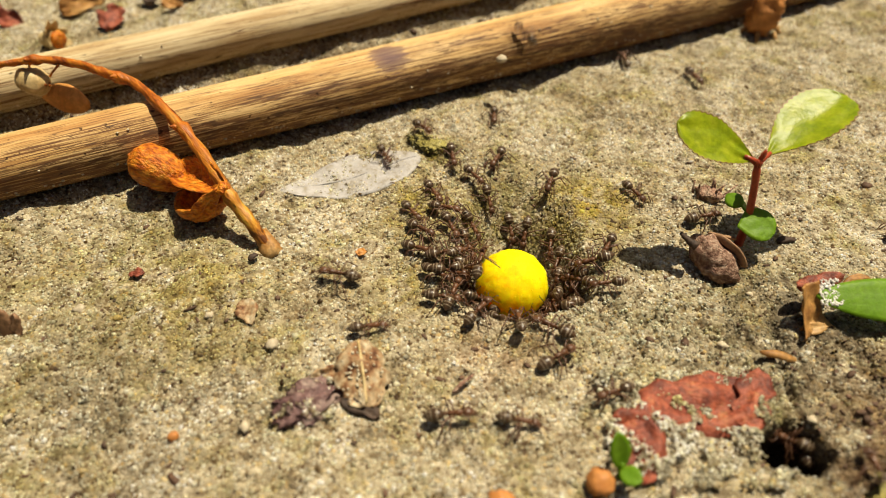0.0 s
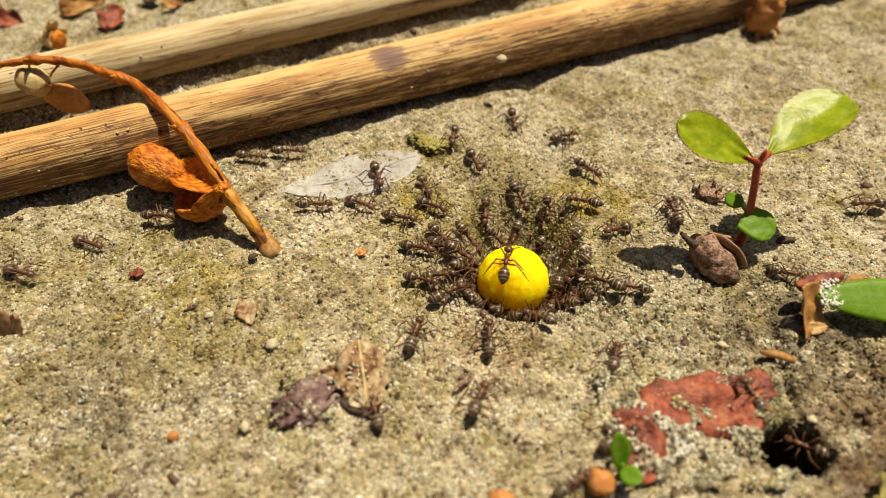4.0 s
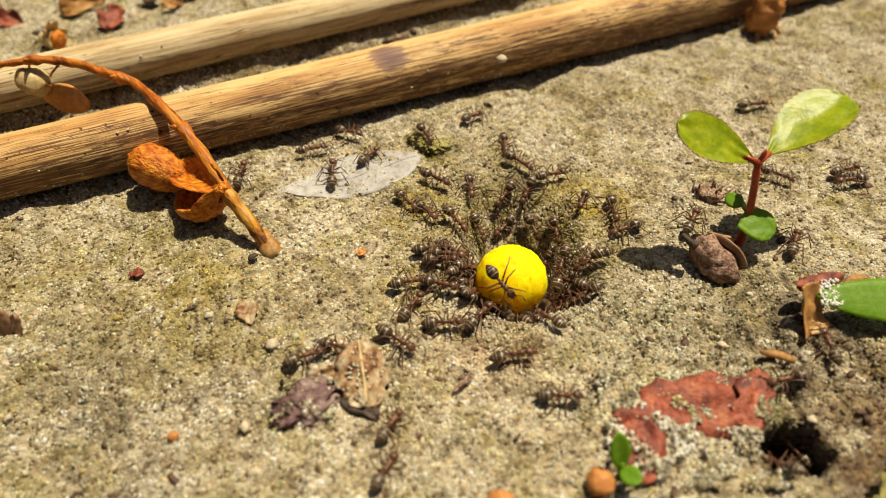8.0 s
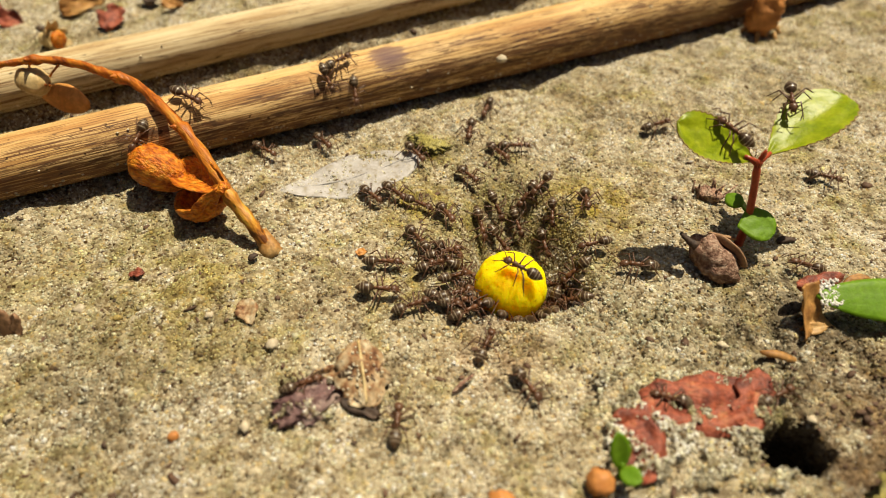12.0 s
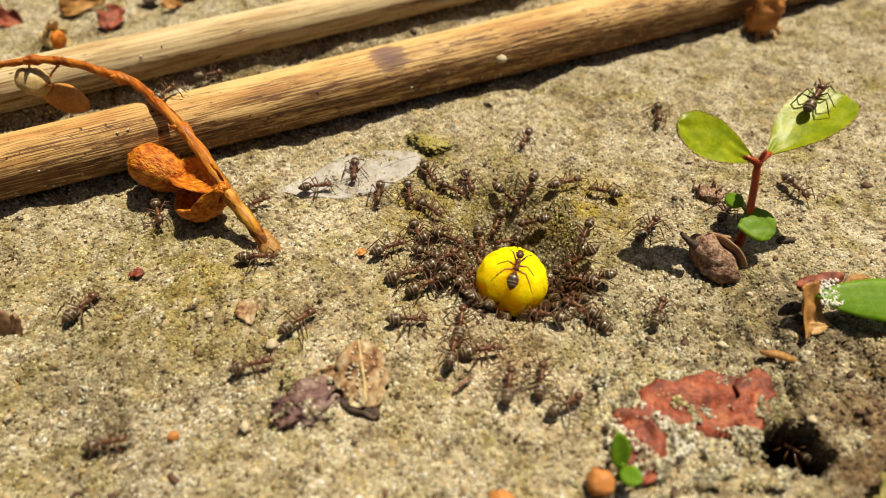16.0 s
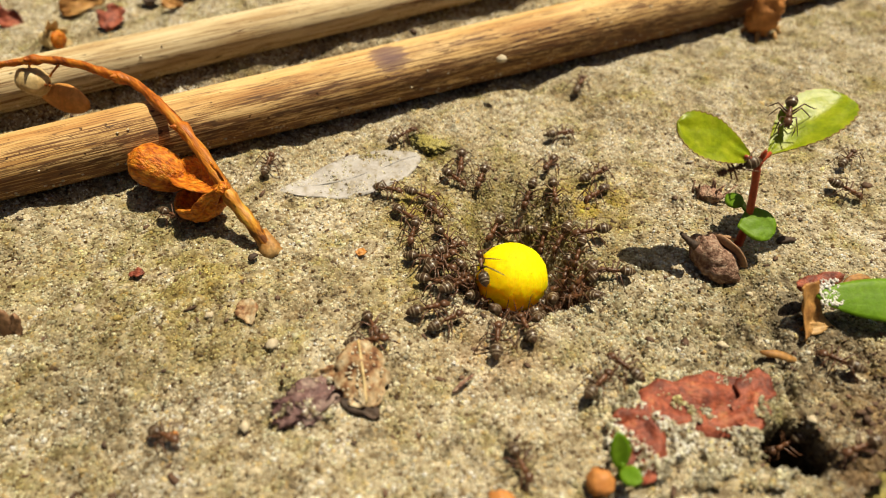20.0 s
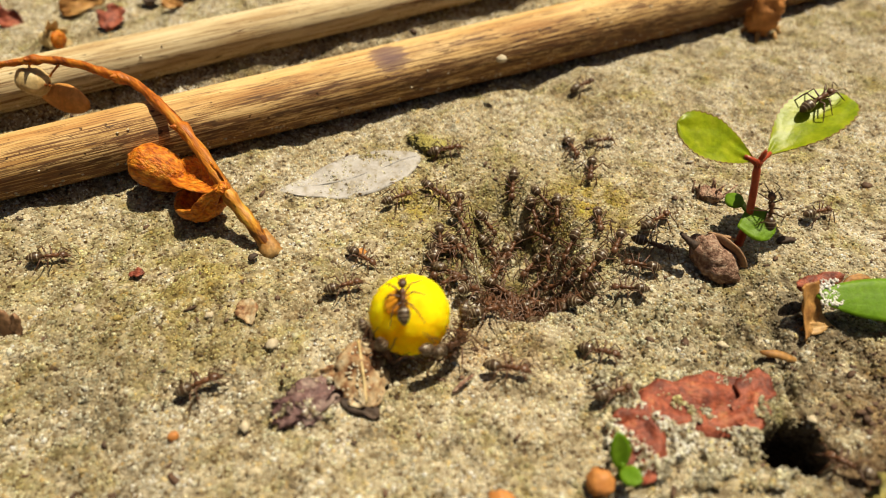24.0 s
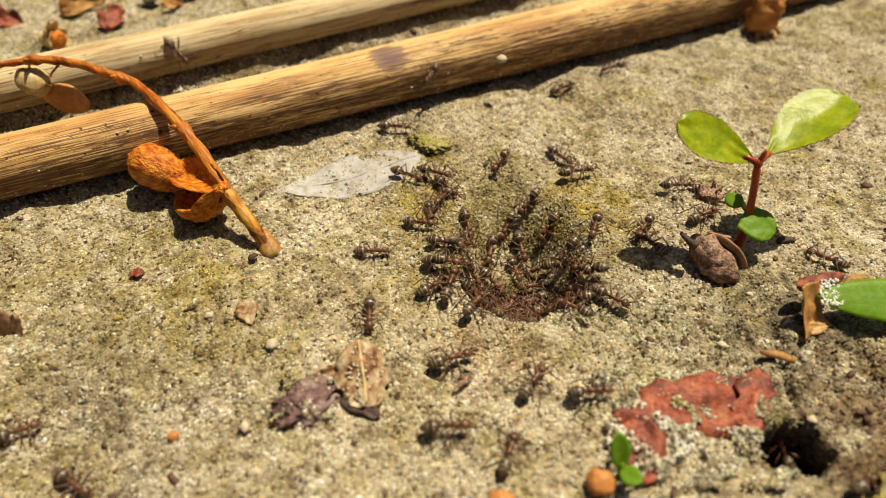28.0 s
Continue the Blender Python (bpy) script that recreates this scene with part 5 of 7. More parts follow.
def motions():
    ants = [ant_one] + [copy_thing(ant_one, pose(0, 0, 0)) for _ in range(98)]
    for k, ant in enumerate(ants):
        ant.scale = [0.84 + 0.13 * ((k * 37) % 17) / 16] * 3
    crawl(ants[0], [(0, -0.0090, 0.0199, -64), (1, -0.0663, 0.0043, 0), (2, -0.0674, 0.0301, 0), (3, -0.0570, 0.0032, 13), (6, -0.0320, -0.0129, 87), (7, -0.0322, -0.0055, 91), (8, -0.0123, -0.0171, -17), (9, -0.0093, -0.0203, 72), (10, -0.0127, -0.0126, 69), (11, -0.0103, -0.0230, 41), (12, -0.0155, -0.0223, 20), (15, -0.0127, -0.0134, -28), (16, -0.0216, -0.0199, 19), (17, -0.0155, -0.0151, 10), (18, -0.0311, -0.0109, -28), (19, -0.0246, 0.0120, 24), (20, -0.0380, 0.0055, -23), (21, -0.0267, 0.0184, 25), (24, -0.0066, 0.0097, 28), (25, -0.0076, 0.0056, -13), (26, -0.0097, 0.0067, -44), (27, -0.0175, 0.0103, -24), (28, -0.0031, 0.0042, -16)], 0)
    crawl(ants[1], [(0, -0.0031, 0.0260, -52), (1, -0.0478, 0.0385, 20), (2, -0.0806, 0.0570, 12), (3, -0.0295, 0.0473, 86), (6, 0.0001, 0.0228, -79), (7, 0.0018, 0.0164, -40), (8, -0.0027, 0.0245, -62), (9, 0.0027, 0.0164, -96), (10, -0.0008, 0.0202, -85), (11, 0.0014, 0.0214, -72), (12, -0.0190, 0.0231, -51), (15, -0.0140, 0.0092, -86), (16, -0.0190, 0.0125, 22), (17, -0.0128, 0.0140, -80), (18, -0.0126, 0.0075, 163), (19, -0.0182, 0.0095, -84), (20, -0.0608, -0.0166, -15), (21, -0.0193, 0.0119, -106), (24, -0.0003, 0.0007, -88), (25, -0.0052, 0.0055, -15), (26, -0.0039, 0.0037, 4), (27, -0.0040, 0.0072, -58), (28, -0.0019, 0.0067, -83)], 1)
    crawl(ants[2], [(0, 0.0087, 0.0310, -93), (1, 0.0046, 0.0202, -76), (2, 0.0073, 0.0217, -56), (3, 0.0010, 0.0245, -112), (6, 0.0046, 0.0202, -94), (7, 0.0059, 0.0195, -51), (8, 0.0048, 0.0298, 41), (9, 0.0015, 0.0282, -47), (10, 0.0029, 0.0256, -25), (11, 0.0046, 0.0237, -85), (12, -0.0145, 0.0290, -66), (15, -0.0033, 0.0107, -89), (16, -0.0049, 0.0109, -82), (17, -0.0012, 0.0162, -42), (18, -0.0008, 0.0149, -56), (19, 0.0001, 0.0145, -62), (20, 0.0018, 0.0148, -44), (21, 0.0040, 0.0144, -67), (24, 0.0106, 0.0070, -115), (25, 0.0063, 0.0074, -82), (26, 0.0081, 0.0092, -68), (27, 0.0068, 0.0106, -91), (28, 0.0132, 0.0122, -135)], 2)
    crawl(ants[3], [(0, 0.0014, 0.0195, -82), (1, -0.0086, 0.0164, -65), (2, -0.0035, 0.0222, -34), (3, -0.0295, 0.0219, 90), (6, -0.0135, 0.0124, -13), (7, -0.0140, 0.0175, 38), (8, -0.0151, 0.0250, -26), (9, -0.0036, 0.0247, -99), (10, -0.0013, 0.0257, -55), (11, 0.0063, 0.0619, 13), (12, -0.0167, 0.0315, 44), (15, -0.0110, 0.0253, -35), (16, -0.0135, 0.0167, -88), (17, -0.0128, 0.0194, -39), (18, -0.0070, 0.0109, -34), (19, -0.0060, 0.0067, -25), (20, -0.0052, 0.0061, -42), (21, -0.0075, 0.0050, -76), (24, -0.0010, -0.0043, -90), (25, -0.0096, -0.0244, 4), (26, -0.0274, -0.0277, 70), (27, -0.0409, -0.0213, 68), (28, -0.0381, -0.0321, -30)], 3)
    crawl(ants[4], [(0, 0.0085, 0.0188, -115), (1, 0.0064, 0.0119, -177), (2, 0.0113, 0.0159, -65), (3, 0.0041, 0.0197, -59), (6, 0.0048, 0.0148, -106), (7, 0.0043, 0.0136, -54), (8, 0.0097, 0.0230, -88), (9, 0.0166, 0.0239, -39), (10, 0.0144, 0.0250, -116), (11, 0.0148, 0.0301, 17), (12, 0.0043, 0.0259, -98), (15, 0.0076, 0.0182, -74), (16, 0.0039, 0.0137, -77), (17, 0.0044, 0.0323, -77), (18, 0.0060, 0.0388, 15), (19, 0.0023, 0.0219, -10), (20, 0.0027, 0.0184, -93), (21, -0.0032, 0.0354, 19), (24, 0.0104, 0.0146, -91), (25, 0.0121, 0.0246, -90), (26, -0.0088, 0.0266, -10), (27, -0.0084, 0.0209, -69), (28, -0.0012, 0.0155, -17)], 4)
    crawl(ants[5], [(0, 0.0164, 0.0143, -111), (1, 0.0159, 0.0115, -82), (2, 0.0155, 0.0100, -161), (3, 0.0119, 0.0124, -60), (6, 0.0081, 0.0131, -112), (7, 0.0086, 0.0137, -111), (8, 0.0090, 0.0132, -113), (9, 0.0115, 0.0084, -70), (10, 0.0070, 0.0058, -89), (11, 0.0062, 0.0069, -102), (12, 0.0048, 0.0073, -54), (15, 0.0046, 0.0063, -88), (16, 0.0046, 0.0048, -66), (17, 0.0081, 0.0113, -131), (18, 0.0081, 0.0113, -39), (19, 0.0077, 0.0109, -105), (20, 0.0115, 0.0091, -176), (21, 0.0115, 0.0115, -59), (24, 0.0147, 0.0077, -42), (25, 0.0123, 0.0096, -135), (26, 0.0123, 0.0096, -109), (27, 0.0100, 0.0089, -89), (28, 0.0206, 0.0161, 10)], 5)
    crawl(ants[6], [(0, 0.0281, 0.0109, -59), (1, 0.0238, 0.0081, -147), (2, 0.0183, 0.0120, -118), (3, 0.0163, 0.0092, -102), (6, 0.0163, 0.0118, -124), (7, 0.0167, 0.0097, -116), (8, 0.0203, 0.0089, -112), (9, 0.0183, 0.0096, -60), (10, 0.0182, 0.0084, -100), (11, 0.0171, 0.0090, -104), (12, 0.0167, 0.0091, -112), (15, 0.0249, 0.0072, 10), (16, 0.0199, 0.0019, -120), (17, 0.0196, 0.0087, -149), (18, 0.0219, 0.0108, -39), (19, 0.0194, 0.0078, -118), (20, 0.0626, 0.0185, 43), (21, 0.0377, 0.0387, -115), (24, 0.0253, 0.0239, 10), (25, 0.0307, 0.0360, 64), (26, 0.0361, 0.0233, 52), (27, 0.0264, 0.0063, -21), (28, 0.0282, 0.0037, -127)], 6)
    crawl(ants[7], [(0, -0.0044, 0.0066, -56), (1, -0.0610, -0.0148, -11), (2, -0.0192, 0.0246, 88), (3, -0.0308, 0.0231, 92), (6, -0.0202, 0.0124, 0), (7, -0.0190, 0.0125, -21), (8, -0.0206, 0.0212, 15), (9, -0.0054, 0.0231, 12), (10, -0.0147, 0.0208, -29), (11, -0.0146, 0.0290, -95), (12, -0.0183, 0.0287, -62), (15, -0.0072, 0.0148, -107), (16, -0.0092, 0.0113, -93), (17, -0.0106, 0.0129, -61), (18, -0.0032, 0.0097, -48), (19, -0.0020, 0.0109, -33), (20, -0.0032, 0.0102, -23), (21, 0.0001, 0.0134, -70), (24, 0.0059, 0.0084, -30), (25, 0.0044, 0.0143, 12), (26, 0.0035, 0.0152, -111), (27, -0.0022, 0.0222, -61), (28, -0.0024, 0.0348, -104)], 7)
    crawl(ants[8], [(0, -0.0016, 0.0110, -60), (1, -0.0033, 0.0107, -79), (2, -0.0041, 0.0119, -40), (3, -0.0138, 0.0106, -65), (6, -0.0065, 0.0091, -63), (7, -0.0056, 0.0078, -25), (8, -0.0053, 0.0091, -49), (9, -0.0007, 0.0086, -20), (10, -0.0053, 0.0109, -10), (11, -0.0041, 0.0097, -21), (12, -0.0104, 0.0112, -47), (15, -0.0056, 0.0055, -30), (16, -0.0034, 0.0024, -72), (17, -0.0062, 0.0103, -41), (18, -0.0019, 0.0032, -102), (19, -0.0003, -0.0003, -62), (20, -0.0025, -0.0027, -12), (21, -0.0015, 0.0009, -32), (24, 0.0019, -0.0017, -38), (25, 0.0017, 0.0002, -76), (26, 0.0045, 0.0030, -46), (27, 0.0035, -0.0025, -15), (28, 0.0065, -0.0004, -27)], 8)
    crawl(ants[9], [(0, 0.0009, 0.0026, -66), (1, -0.0007, 0.0013, -12), (2, 0.0029, 0.0079, -99), (3, -0.0032, 0.0086, -79), (6, 0.0029, 0.0079, -104), (7, 0.0024, 0.0068, -41), (8, 0.0039, 0.0123, -85), (9, 0.0077, 0.0131, -99), (10, 0.0081, 0.0127, -31), (11, 0.0083, 0.0150, -129), (12, 0.0086, 0.0205, -52), (15, 0.0085, 0.0107, -80), (16, 0.0094, 0.0132, -40), (17, 0.0153, 0.0157, -80), (18, 0.0147, 0.0184, 48), (19, 0.0073, 0.0142, -132), (20, 0.0133, 0.0133, -118), (21, 0.0091, 0.0213, -70), (24, 0.0140, 0.0106, -90), (25, 0.0141, 0.0219, -83), (26, 0.0069, 0.0127, -72), (27, 0.0005, 0.0201, -73), (28, 0.0089, 0.0180, -121)], 9)
    crawl(ants[10], [(0, -0.0030, -0.0010, -28), (1, -0.0152, -0.0040, 8), (2, -0.0037, 0.0003, -52), (3, -0.0215, 0.0071, 49), (6, -0.0109, 0.0071, -26), (7, -0.0108, 0.0013, 55), (8, -0.0042, -0.0069, 12), (9, -0.0037, -0.0025, -26), (10, -0.0209, 0.0110, -12), (11, -0.0211, 0.0154, -94), (12, -0.0441, 0.0151, -89), (15, -0.0136, -0.0109, 79), (16, -0.0174, -0.0137, 47), (17, -0.0097, -0.0068, -4), (18, -0.0078, -0.0033, 35), (19, -0.0070, -0.0042, -54), (20, -0.0635, -0.0253, 14), (21, -0.0232, -0.0116, 66), (24, -0.0272, -0.0218, 18), (25, -0.0197, -0.0199, 37), (26, -0.0202, -0.0203, 51), (27, -0.0460, -0.0167, 12), (28, -0.0090, -0.0119, -86)], 10)
    crawl(ants[11], [(0, 0.0005, 0.0069, -31), (1, 0.0045, 0.0030, -83), (2, 0.0043, 0.0025, -44), (3, 0.0028, 0.0010, -16), (6, 0.0029, 0.0030, -39), (7, 0.0013, 0.0026, -50), (8, 0.0013, 0.0039, -49), (9, 0.0047, 0.0027, -70), (10, 0.0029, 0.0050, -92), (11, 0.0013, 0.0032, -64), (12, 0.0005, 0.0054, -67), (15, 0.0028, -0.0002, -65), (16, 0.0038, -0.0005, -43), (17, 0.0072, 0.0085, -76), (18, 0.0066, 0.0069, -85), (19, 0.0025, 0.0083, -45), (20, 0.0072, 0.0088, -109), (21, 0.0045, 0.0105, -66), (24, 0.0089, 0.0049, -109), (25, 0.0080, 0.0047, -101), (26, 0.0098, 0.0033, -106), (27, 0.0063, 0.0046, -59), (28, 0.0063, 0.0054, -90)], 11)
    crawl(ants[12], [(0, 0.0064, 0.0119, -61), (1, 0.0072, 0.0092, -15), (2, 0.0072, 0.0092, -85), (3, 0.0076, 0.0080, -29), (6, 0.0076, 0.0063, -63), (7, 0.0047, 0.0025, -54), (8, 0.0046, 0.0067, -43), (9, 0.0029, 0.0063, -32), (10, -0.0003, 0.0107, -85), (11, -0.0003, 0.0072, -118), (12, -0.0036, 0.0086, -27), (15, 0.0020, 0.0027, -28), (16, -0.0011, 0.0014, 19), (17, -0.0019, 0.0059, -48), (18, 0.0037, 0.0026, -91), (19, 0.0036, 0.0011, -41), (20, 0.0087, -0.0063, 115), (21, 0.0117, -0.0060, 86), (24, 0.0131, -0.0039, -169), (25, 0.0091, -0.0049, 13), (26, 0.0093, -0.0019, -40), (27, 0.0094, -0.0008, -140), (28, 0.0131, -0.0008, -171)], 12)
    crawl(ants[13], [(0, 0.0102, 0.0096, -82), (1, 0.0098, 0.0108, -82), (2, 0.0100, 0.0118, -83), (3, 0.0052, 0.0108, -50), (6, 0.0081, 0.0110, -111), (7, 0.0059, 0.0087, -61), (8, 0.0089, 0.0098, -120), (9, 0.0094, 0.0092, -105), (10, 0.0081, 0.0098, -50), (11, 0.0081, 0.0106, -127), (12, 0.0040, 0.0151, -52), (15, 0.0018, 0.0086, -33), (16, 0.0014, 0.0122, -40), (17, 0.0048, 0.0148, 7), (18, 0.0069, 0.0127, -75), (19, 0.0014, 0.0115, -109), (20, 0.0057, 0.0146, -107), (21, 0.0073, 0.0142, -46), (24, 0.0130, 0.0034, -130), (25, 0.0137, 0.0024, -156), (26, 0.0138, 0.0039, -28), (27, 0.0121, 0.0027, -44), (28, 0.0145, 0.0027, -178)], 13)
    crawl(ants[14], [(0, 0.0127, 0.0085, -114), (1, 0.0123, 0.0083, -131), (2, 0.0136, 0.0074, -103), (3, 0.0110, 0.0078, -124), (6, 0.0123, 0.0103, -81), (7, 0.0106, 0.0086, -99), (8, 0.0130, 0.0138, -118), (9, 0.0123, 0.0100, -65), (10, 0.0130, 0.0145, -84), (11, 0.0136, 0.0121, -58), (12, 0.0129, 0.0133, -128), (15, 0.0190, 0.0077, -89), (16, 0.0139, 0.0095, -171), (17, 0.0144, 0.0106, -63), (18, 0.0127, 0.0106, -82), (19, 0.0123, 0.0083, -121), (20, 0.0154, 0.0067, -124), (21, 0.0123, 0.0083, -161), (24, 0.0159, 0.0031, -87), (25, 0.0146, 0.0057, -69), (26, 0.0114, 0.0062, -104), (27, 0.0059, 0.0076, -60), (28, 0.0094, 0.0099, -104)], 14)
    crawl(ants[15], [(0, 0.0164, 0.0049, -112), (1, 0.0180, 0.0069, -116), (2, 0.0191, 0.0081, -101), (3, 0.0208, 0.0081, -152), (6, 0.0197, 0.0081, 50), (7, 0.0203, 0.0042, 3), (8, 0.0171, 0.0061, -93), (9, 0.0206, 0.0062, -74), (10, 0.0264, 0.0040, -17), (11, 0.0206, 0.0036, -109), (12, 0.0156, 0.0060, -90), (15, 0.0170, -0.0003, -136), (16, 0.0160, -0.0030, 169), (17, 0.0169, 0.0021, -143), (18, 0.0194, -0.0025, 176), (19, 0.0195, -0.0017, -128), (20, 0.0175, -0.0019, -120), (21, 0.0181, 0.0026, -147), (24, 0.0237, 0.0005, -115), (25, 0.0238, 0.0010, -146), (26, 0.0239, 0.0016, -8), (27, 0.0283, 0.0002, 172), (28, 0.0281, 0.0007, 133)], 15)
    crawl(ants[16], [(0, -0.0134, -0.0061, 171), (1, -0.0546, -0.0229, 46), (2, -0.0086, 0.0164, -80), (3, -0.0099, 0.0156, -75), (6, -0.0081, 0.0149, -83), (7, -0.0086, 0.0092, -11), (8, -0.0169, 0.0159, 94), (9, -0.0049, 0.0109, -44), (10, -0.0215, 0.0152, -90), (11, -0.0272, 0.0211, -21), (12, -0.0378, 0.0212, -25), (15, -0.0112, -0.0063, 10), (16, -0.0047, -0.0052, 15), (17, -0.0084, -0.0051, 31), (18, -0.0048, -0.0038, 19), (19, -0.0039, -0.0069, 3), (20, -0.0086, -0.0165, 2), (21, 0.0058, -0.0164, 87), (24, 0.0017, -0.0168, 71), (25, -0.0098, -0.0280, 25), (26, -0.0164, -0.0311, 22), (27, -0.0341, -0.0225, 7), (28, 0.0007, -0.0276, -3)], 16)
    crawl(ants[17], [(0, 0.0180, -0.0032, -112), (1, 0.0168, -0.0008, -178), (2, 0.0166, -0.0014, -153), (3, 0.0157, -0.0016, -142), (6, 0.0111, -0.0065, 133), (7, 0.0148, -0.0049, 139), (8, 0.0128, -0.0132, 132), (9, 0.0222, -0.0206, 12), (10, 0.0239, -0.0166, -178), (11, 0.0212, -0.0148, -178), (12, 0.0245, -0.0243, 172), (15, 0.0140, -0.0246, 33), (16, 0.0133, -0.0249, 31), (17, 0.0129, -0.0206, 78), (18, 0.0258, -0.0167, 167), (19, 0.0180, -0.0157, 140), (20, 0.0379, -0.0266, -142), (21, 0.0366, -0.0233, 149), (24, 0.0557, -0.0241, 134), (25, 0.0526, -0.0246, 160), (26, 0.0379, -0.0266, 140), (27, 0.0150, -0.0258, -29), (28, 0.0382, -0.0268, 91)], 17)
    crawl(ants[18], [(0, 0.0173, -0.0046, 155), (1, 0.0135, -0.0040, 167), (2, 0.0125, -0.0050, 169), (3, 0.0088, -0.0069, 67), (6, 0.0081, -0.0051, 33), (7, 0.0023, -0.0006, -80), (8, 0.0035, -0.0040, -43), (9, 0.0027, -0.0054, -48), (10, -0.0003, -0.0059, 7), (11, 0.0029, -0.0050, -32), (12, -0.0018, -0.0022, -74), (15, -0.0010, -0.0043, -62), (16, -0.0019, -0.0022, -35), (17, -0.0015, 0.0015, -47), (18, 0.0009, 0.0026, -61), (19, 0.0013, 0.0026, -50), (20, 0.0005, 0.0007, -53), (21, 0.0036, 0.0029, -40), (24, 0.0079, 0.0022, -113), (25, 0.0069, -0.0001, -78), (26, 0.0062, 0.0013, -111), (27, 0.0055, 0.0008, -84), (28, 0.0104, 0.0025, -74)], 18)
    crawl(ants[19], [(0, 0.0093, -0.0137, 95), (1, 0.0092, -0.0143, 69), (2, 0.0095, -0.0195, 0), (3, 0.0103, -0.0136, 134), (6, 0.0151, -0.0115, 127), (7, 0.0065, -0.0110, 46), (8, 0.0047, -0.0122, 46), (9, 0.0054, -0.0131, 59), (10, 0.0029, -0.0095, 29), (11, 0.0126, -0.0146, 90), (12, 0.0032, -0.0112, 25), (15, 0.0119, -0.0179, 98), (16, 0.0127, -0.0129, 148), (17, 0.0067, -0.0126, 94), (18, 0.0060, -0.0117, 20), (19, 0.0098, -0.0154, 121), (20, 0.0100, -0.0146, 108), (21, 0.0118, -0.0156, 95), (24, 0.0154, -0.0102, 135), (25, 0.0135, -0.0127, 166), (26, 0.0167, -0.0108, -164), (27, 0.0168, -0.0142, 33), (28, 0.0159, -0.0115, 142)], 19)
    crawl(ants[20], [(0, 0.0046, -0.0115, 48), (1, 0.0038, -0.0148, 78), (2, 0.0048, -0.0157, 88), (3, 0.0058, -0.0161, 92), (6, 0.0053, -0.0125, 56), (7, 0.0018, -0.0094, 11), (8, 0.0001, -0.0130, 5), (9, 0.0077, -0.0215, -40), (10, -0.0063, -0.0154, -55), (11, 0.0031, -0.0164, 89), (12, 0.0001, -0.0098, -20), (15, 0.0002, -0.0099, 41), (16, 0.0012, -0.0065, -35), (17, 0.0027, -0.0034, -44), (18, 0.0085, -0.0047, 92), (19, 0.0027, -0.0024, -5), (20, 0.0027, -0.0048, -26), (21, 0.0012, 0.0001, -42), (24, 0.0078, -0.0015, -36), (25, 0.0059, -0.0039, -10), (26, 0.0051, -0.0040, -18), (27, 0.0051, -0.0040, 22), (28, 0.0035, -0.0040, -34)], 20)
    crawl(ants[21], [(0, 0.0131, -0.0187, 31), (1, 0.0078, -0.0202, 79), (2, 0.0048, -0.0235, 85), (3, 0.0033, -0.0295, 92), (6, 0.0121, -0.0132, 125), (7, 0.0106, -0.0138, 139), (8, 0.0083, -0.0186, 3), (9, 0.0097, -0.0236, 77), (10, 0.0096, -0.0256, 88), (11, 0.0015, -0.0323, 80), (12, -0.0051, -0.0269, 87), (15, 0.0017, -0.0198, 17), (16, 0.0044, -0.0173, 13), (17, 0.0034, -0.0173, 86), (18, 0.0045, -0.0153, 95), (19, 0.0100, -0.0206, 3), (20, 0.0065, -0.0157, 84), (21, 0.0084, -0.0168, 75), (24, 0.0074, -0.0206, -17), (25, 0.0028, -0.0261, 60), (26, -0.0032, -0.0199, 68), (27, 0.0074, -0.0255, 47), (28, 0.0099, -0.0221, 54)], 21)
    crawl(ants[22], [(0, 0.0010, -0.0262, -2), (1, -0.0013, -0.0183, 86), (2, -0.0019, -0.0183, 93), (3, -0.0019, -0.0187, 53), (6, -0.0011, -0.0066, -12), (7, -0.0087, -0.0114, 163), (8, -0.0056, -0.0161, -31), (9, -0.0081, -0.0096, 23), (10, -0.0115, -0.0108, -61), (11, -0.0042, -0.0194, 75), (12, -0.0082, -0.0080, 1), (15, -0.0043, -0.0159, 31), (16, 0.0022, -0.0130, 82), (17, -0.0006, -0.0116, 6), (18, 0.0004, -0.0080, 49), (19, 0.0011, -0.0081, -58), (20, -0.0017, -0.0112, 16), (21, 0.0023, -0.0069, 14), (24, 0.0091, -0.0049, 83), (25, 0.0024, -0.0173, 89), (26, -0.0010, -0.0120, 13), (27, -0.0072, -0.0134, 41), (28, 0.0010, -0.0187, 18)], 22)
    crawl(ants[23], [(0, 0.0079, -0.0272, -4), (1, 0.0042, -0.0273, 5), (2, 0.0042, -0.0286, 20), (3, 0.0080, -0.0325, 91), (6, 0.0267, -0.0323, 92), (7, 0.0077, -0.0298, 48), (8, -0.0060, -0.0321, 62), (9, -0.0090, -0.0244, 72), (10, -0.0167, -0.0115, -61), (11, -0.0196, -0.0164, -23), (12, -0.0652, -0.0184, -3), (15, -0.0672, -0.0206, -8), (16, -0.0359, -0.0281, 13), (17, -0.0149, -0.0175, -17), (18, -0.0435, -0.0319, 11), (19, -0.0621, -0.0069, -4), (20, -0.0638, -0.0215, 13), (21, -0.0627, -0.0145, 34), (24, -0.0667, -0.0134, 30), (25, -0.0428, -0.0240, 69), (26, -0.0443, -0.0286, 35), (27, -0.0648, -0.0189, 38), (28, -0.0619, -0.0227, -13)], 23)
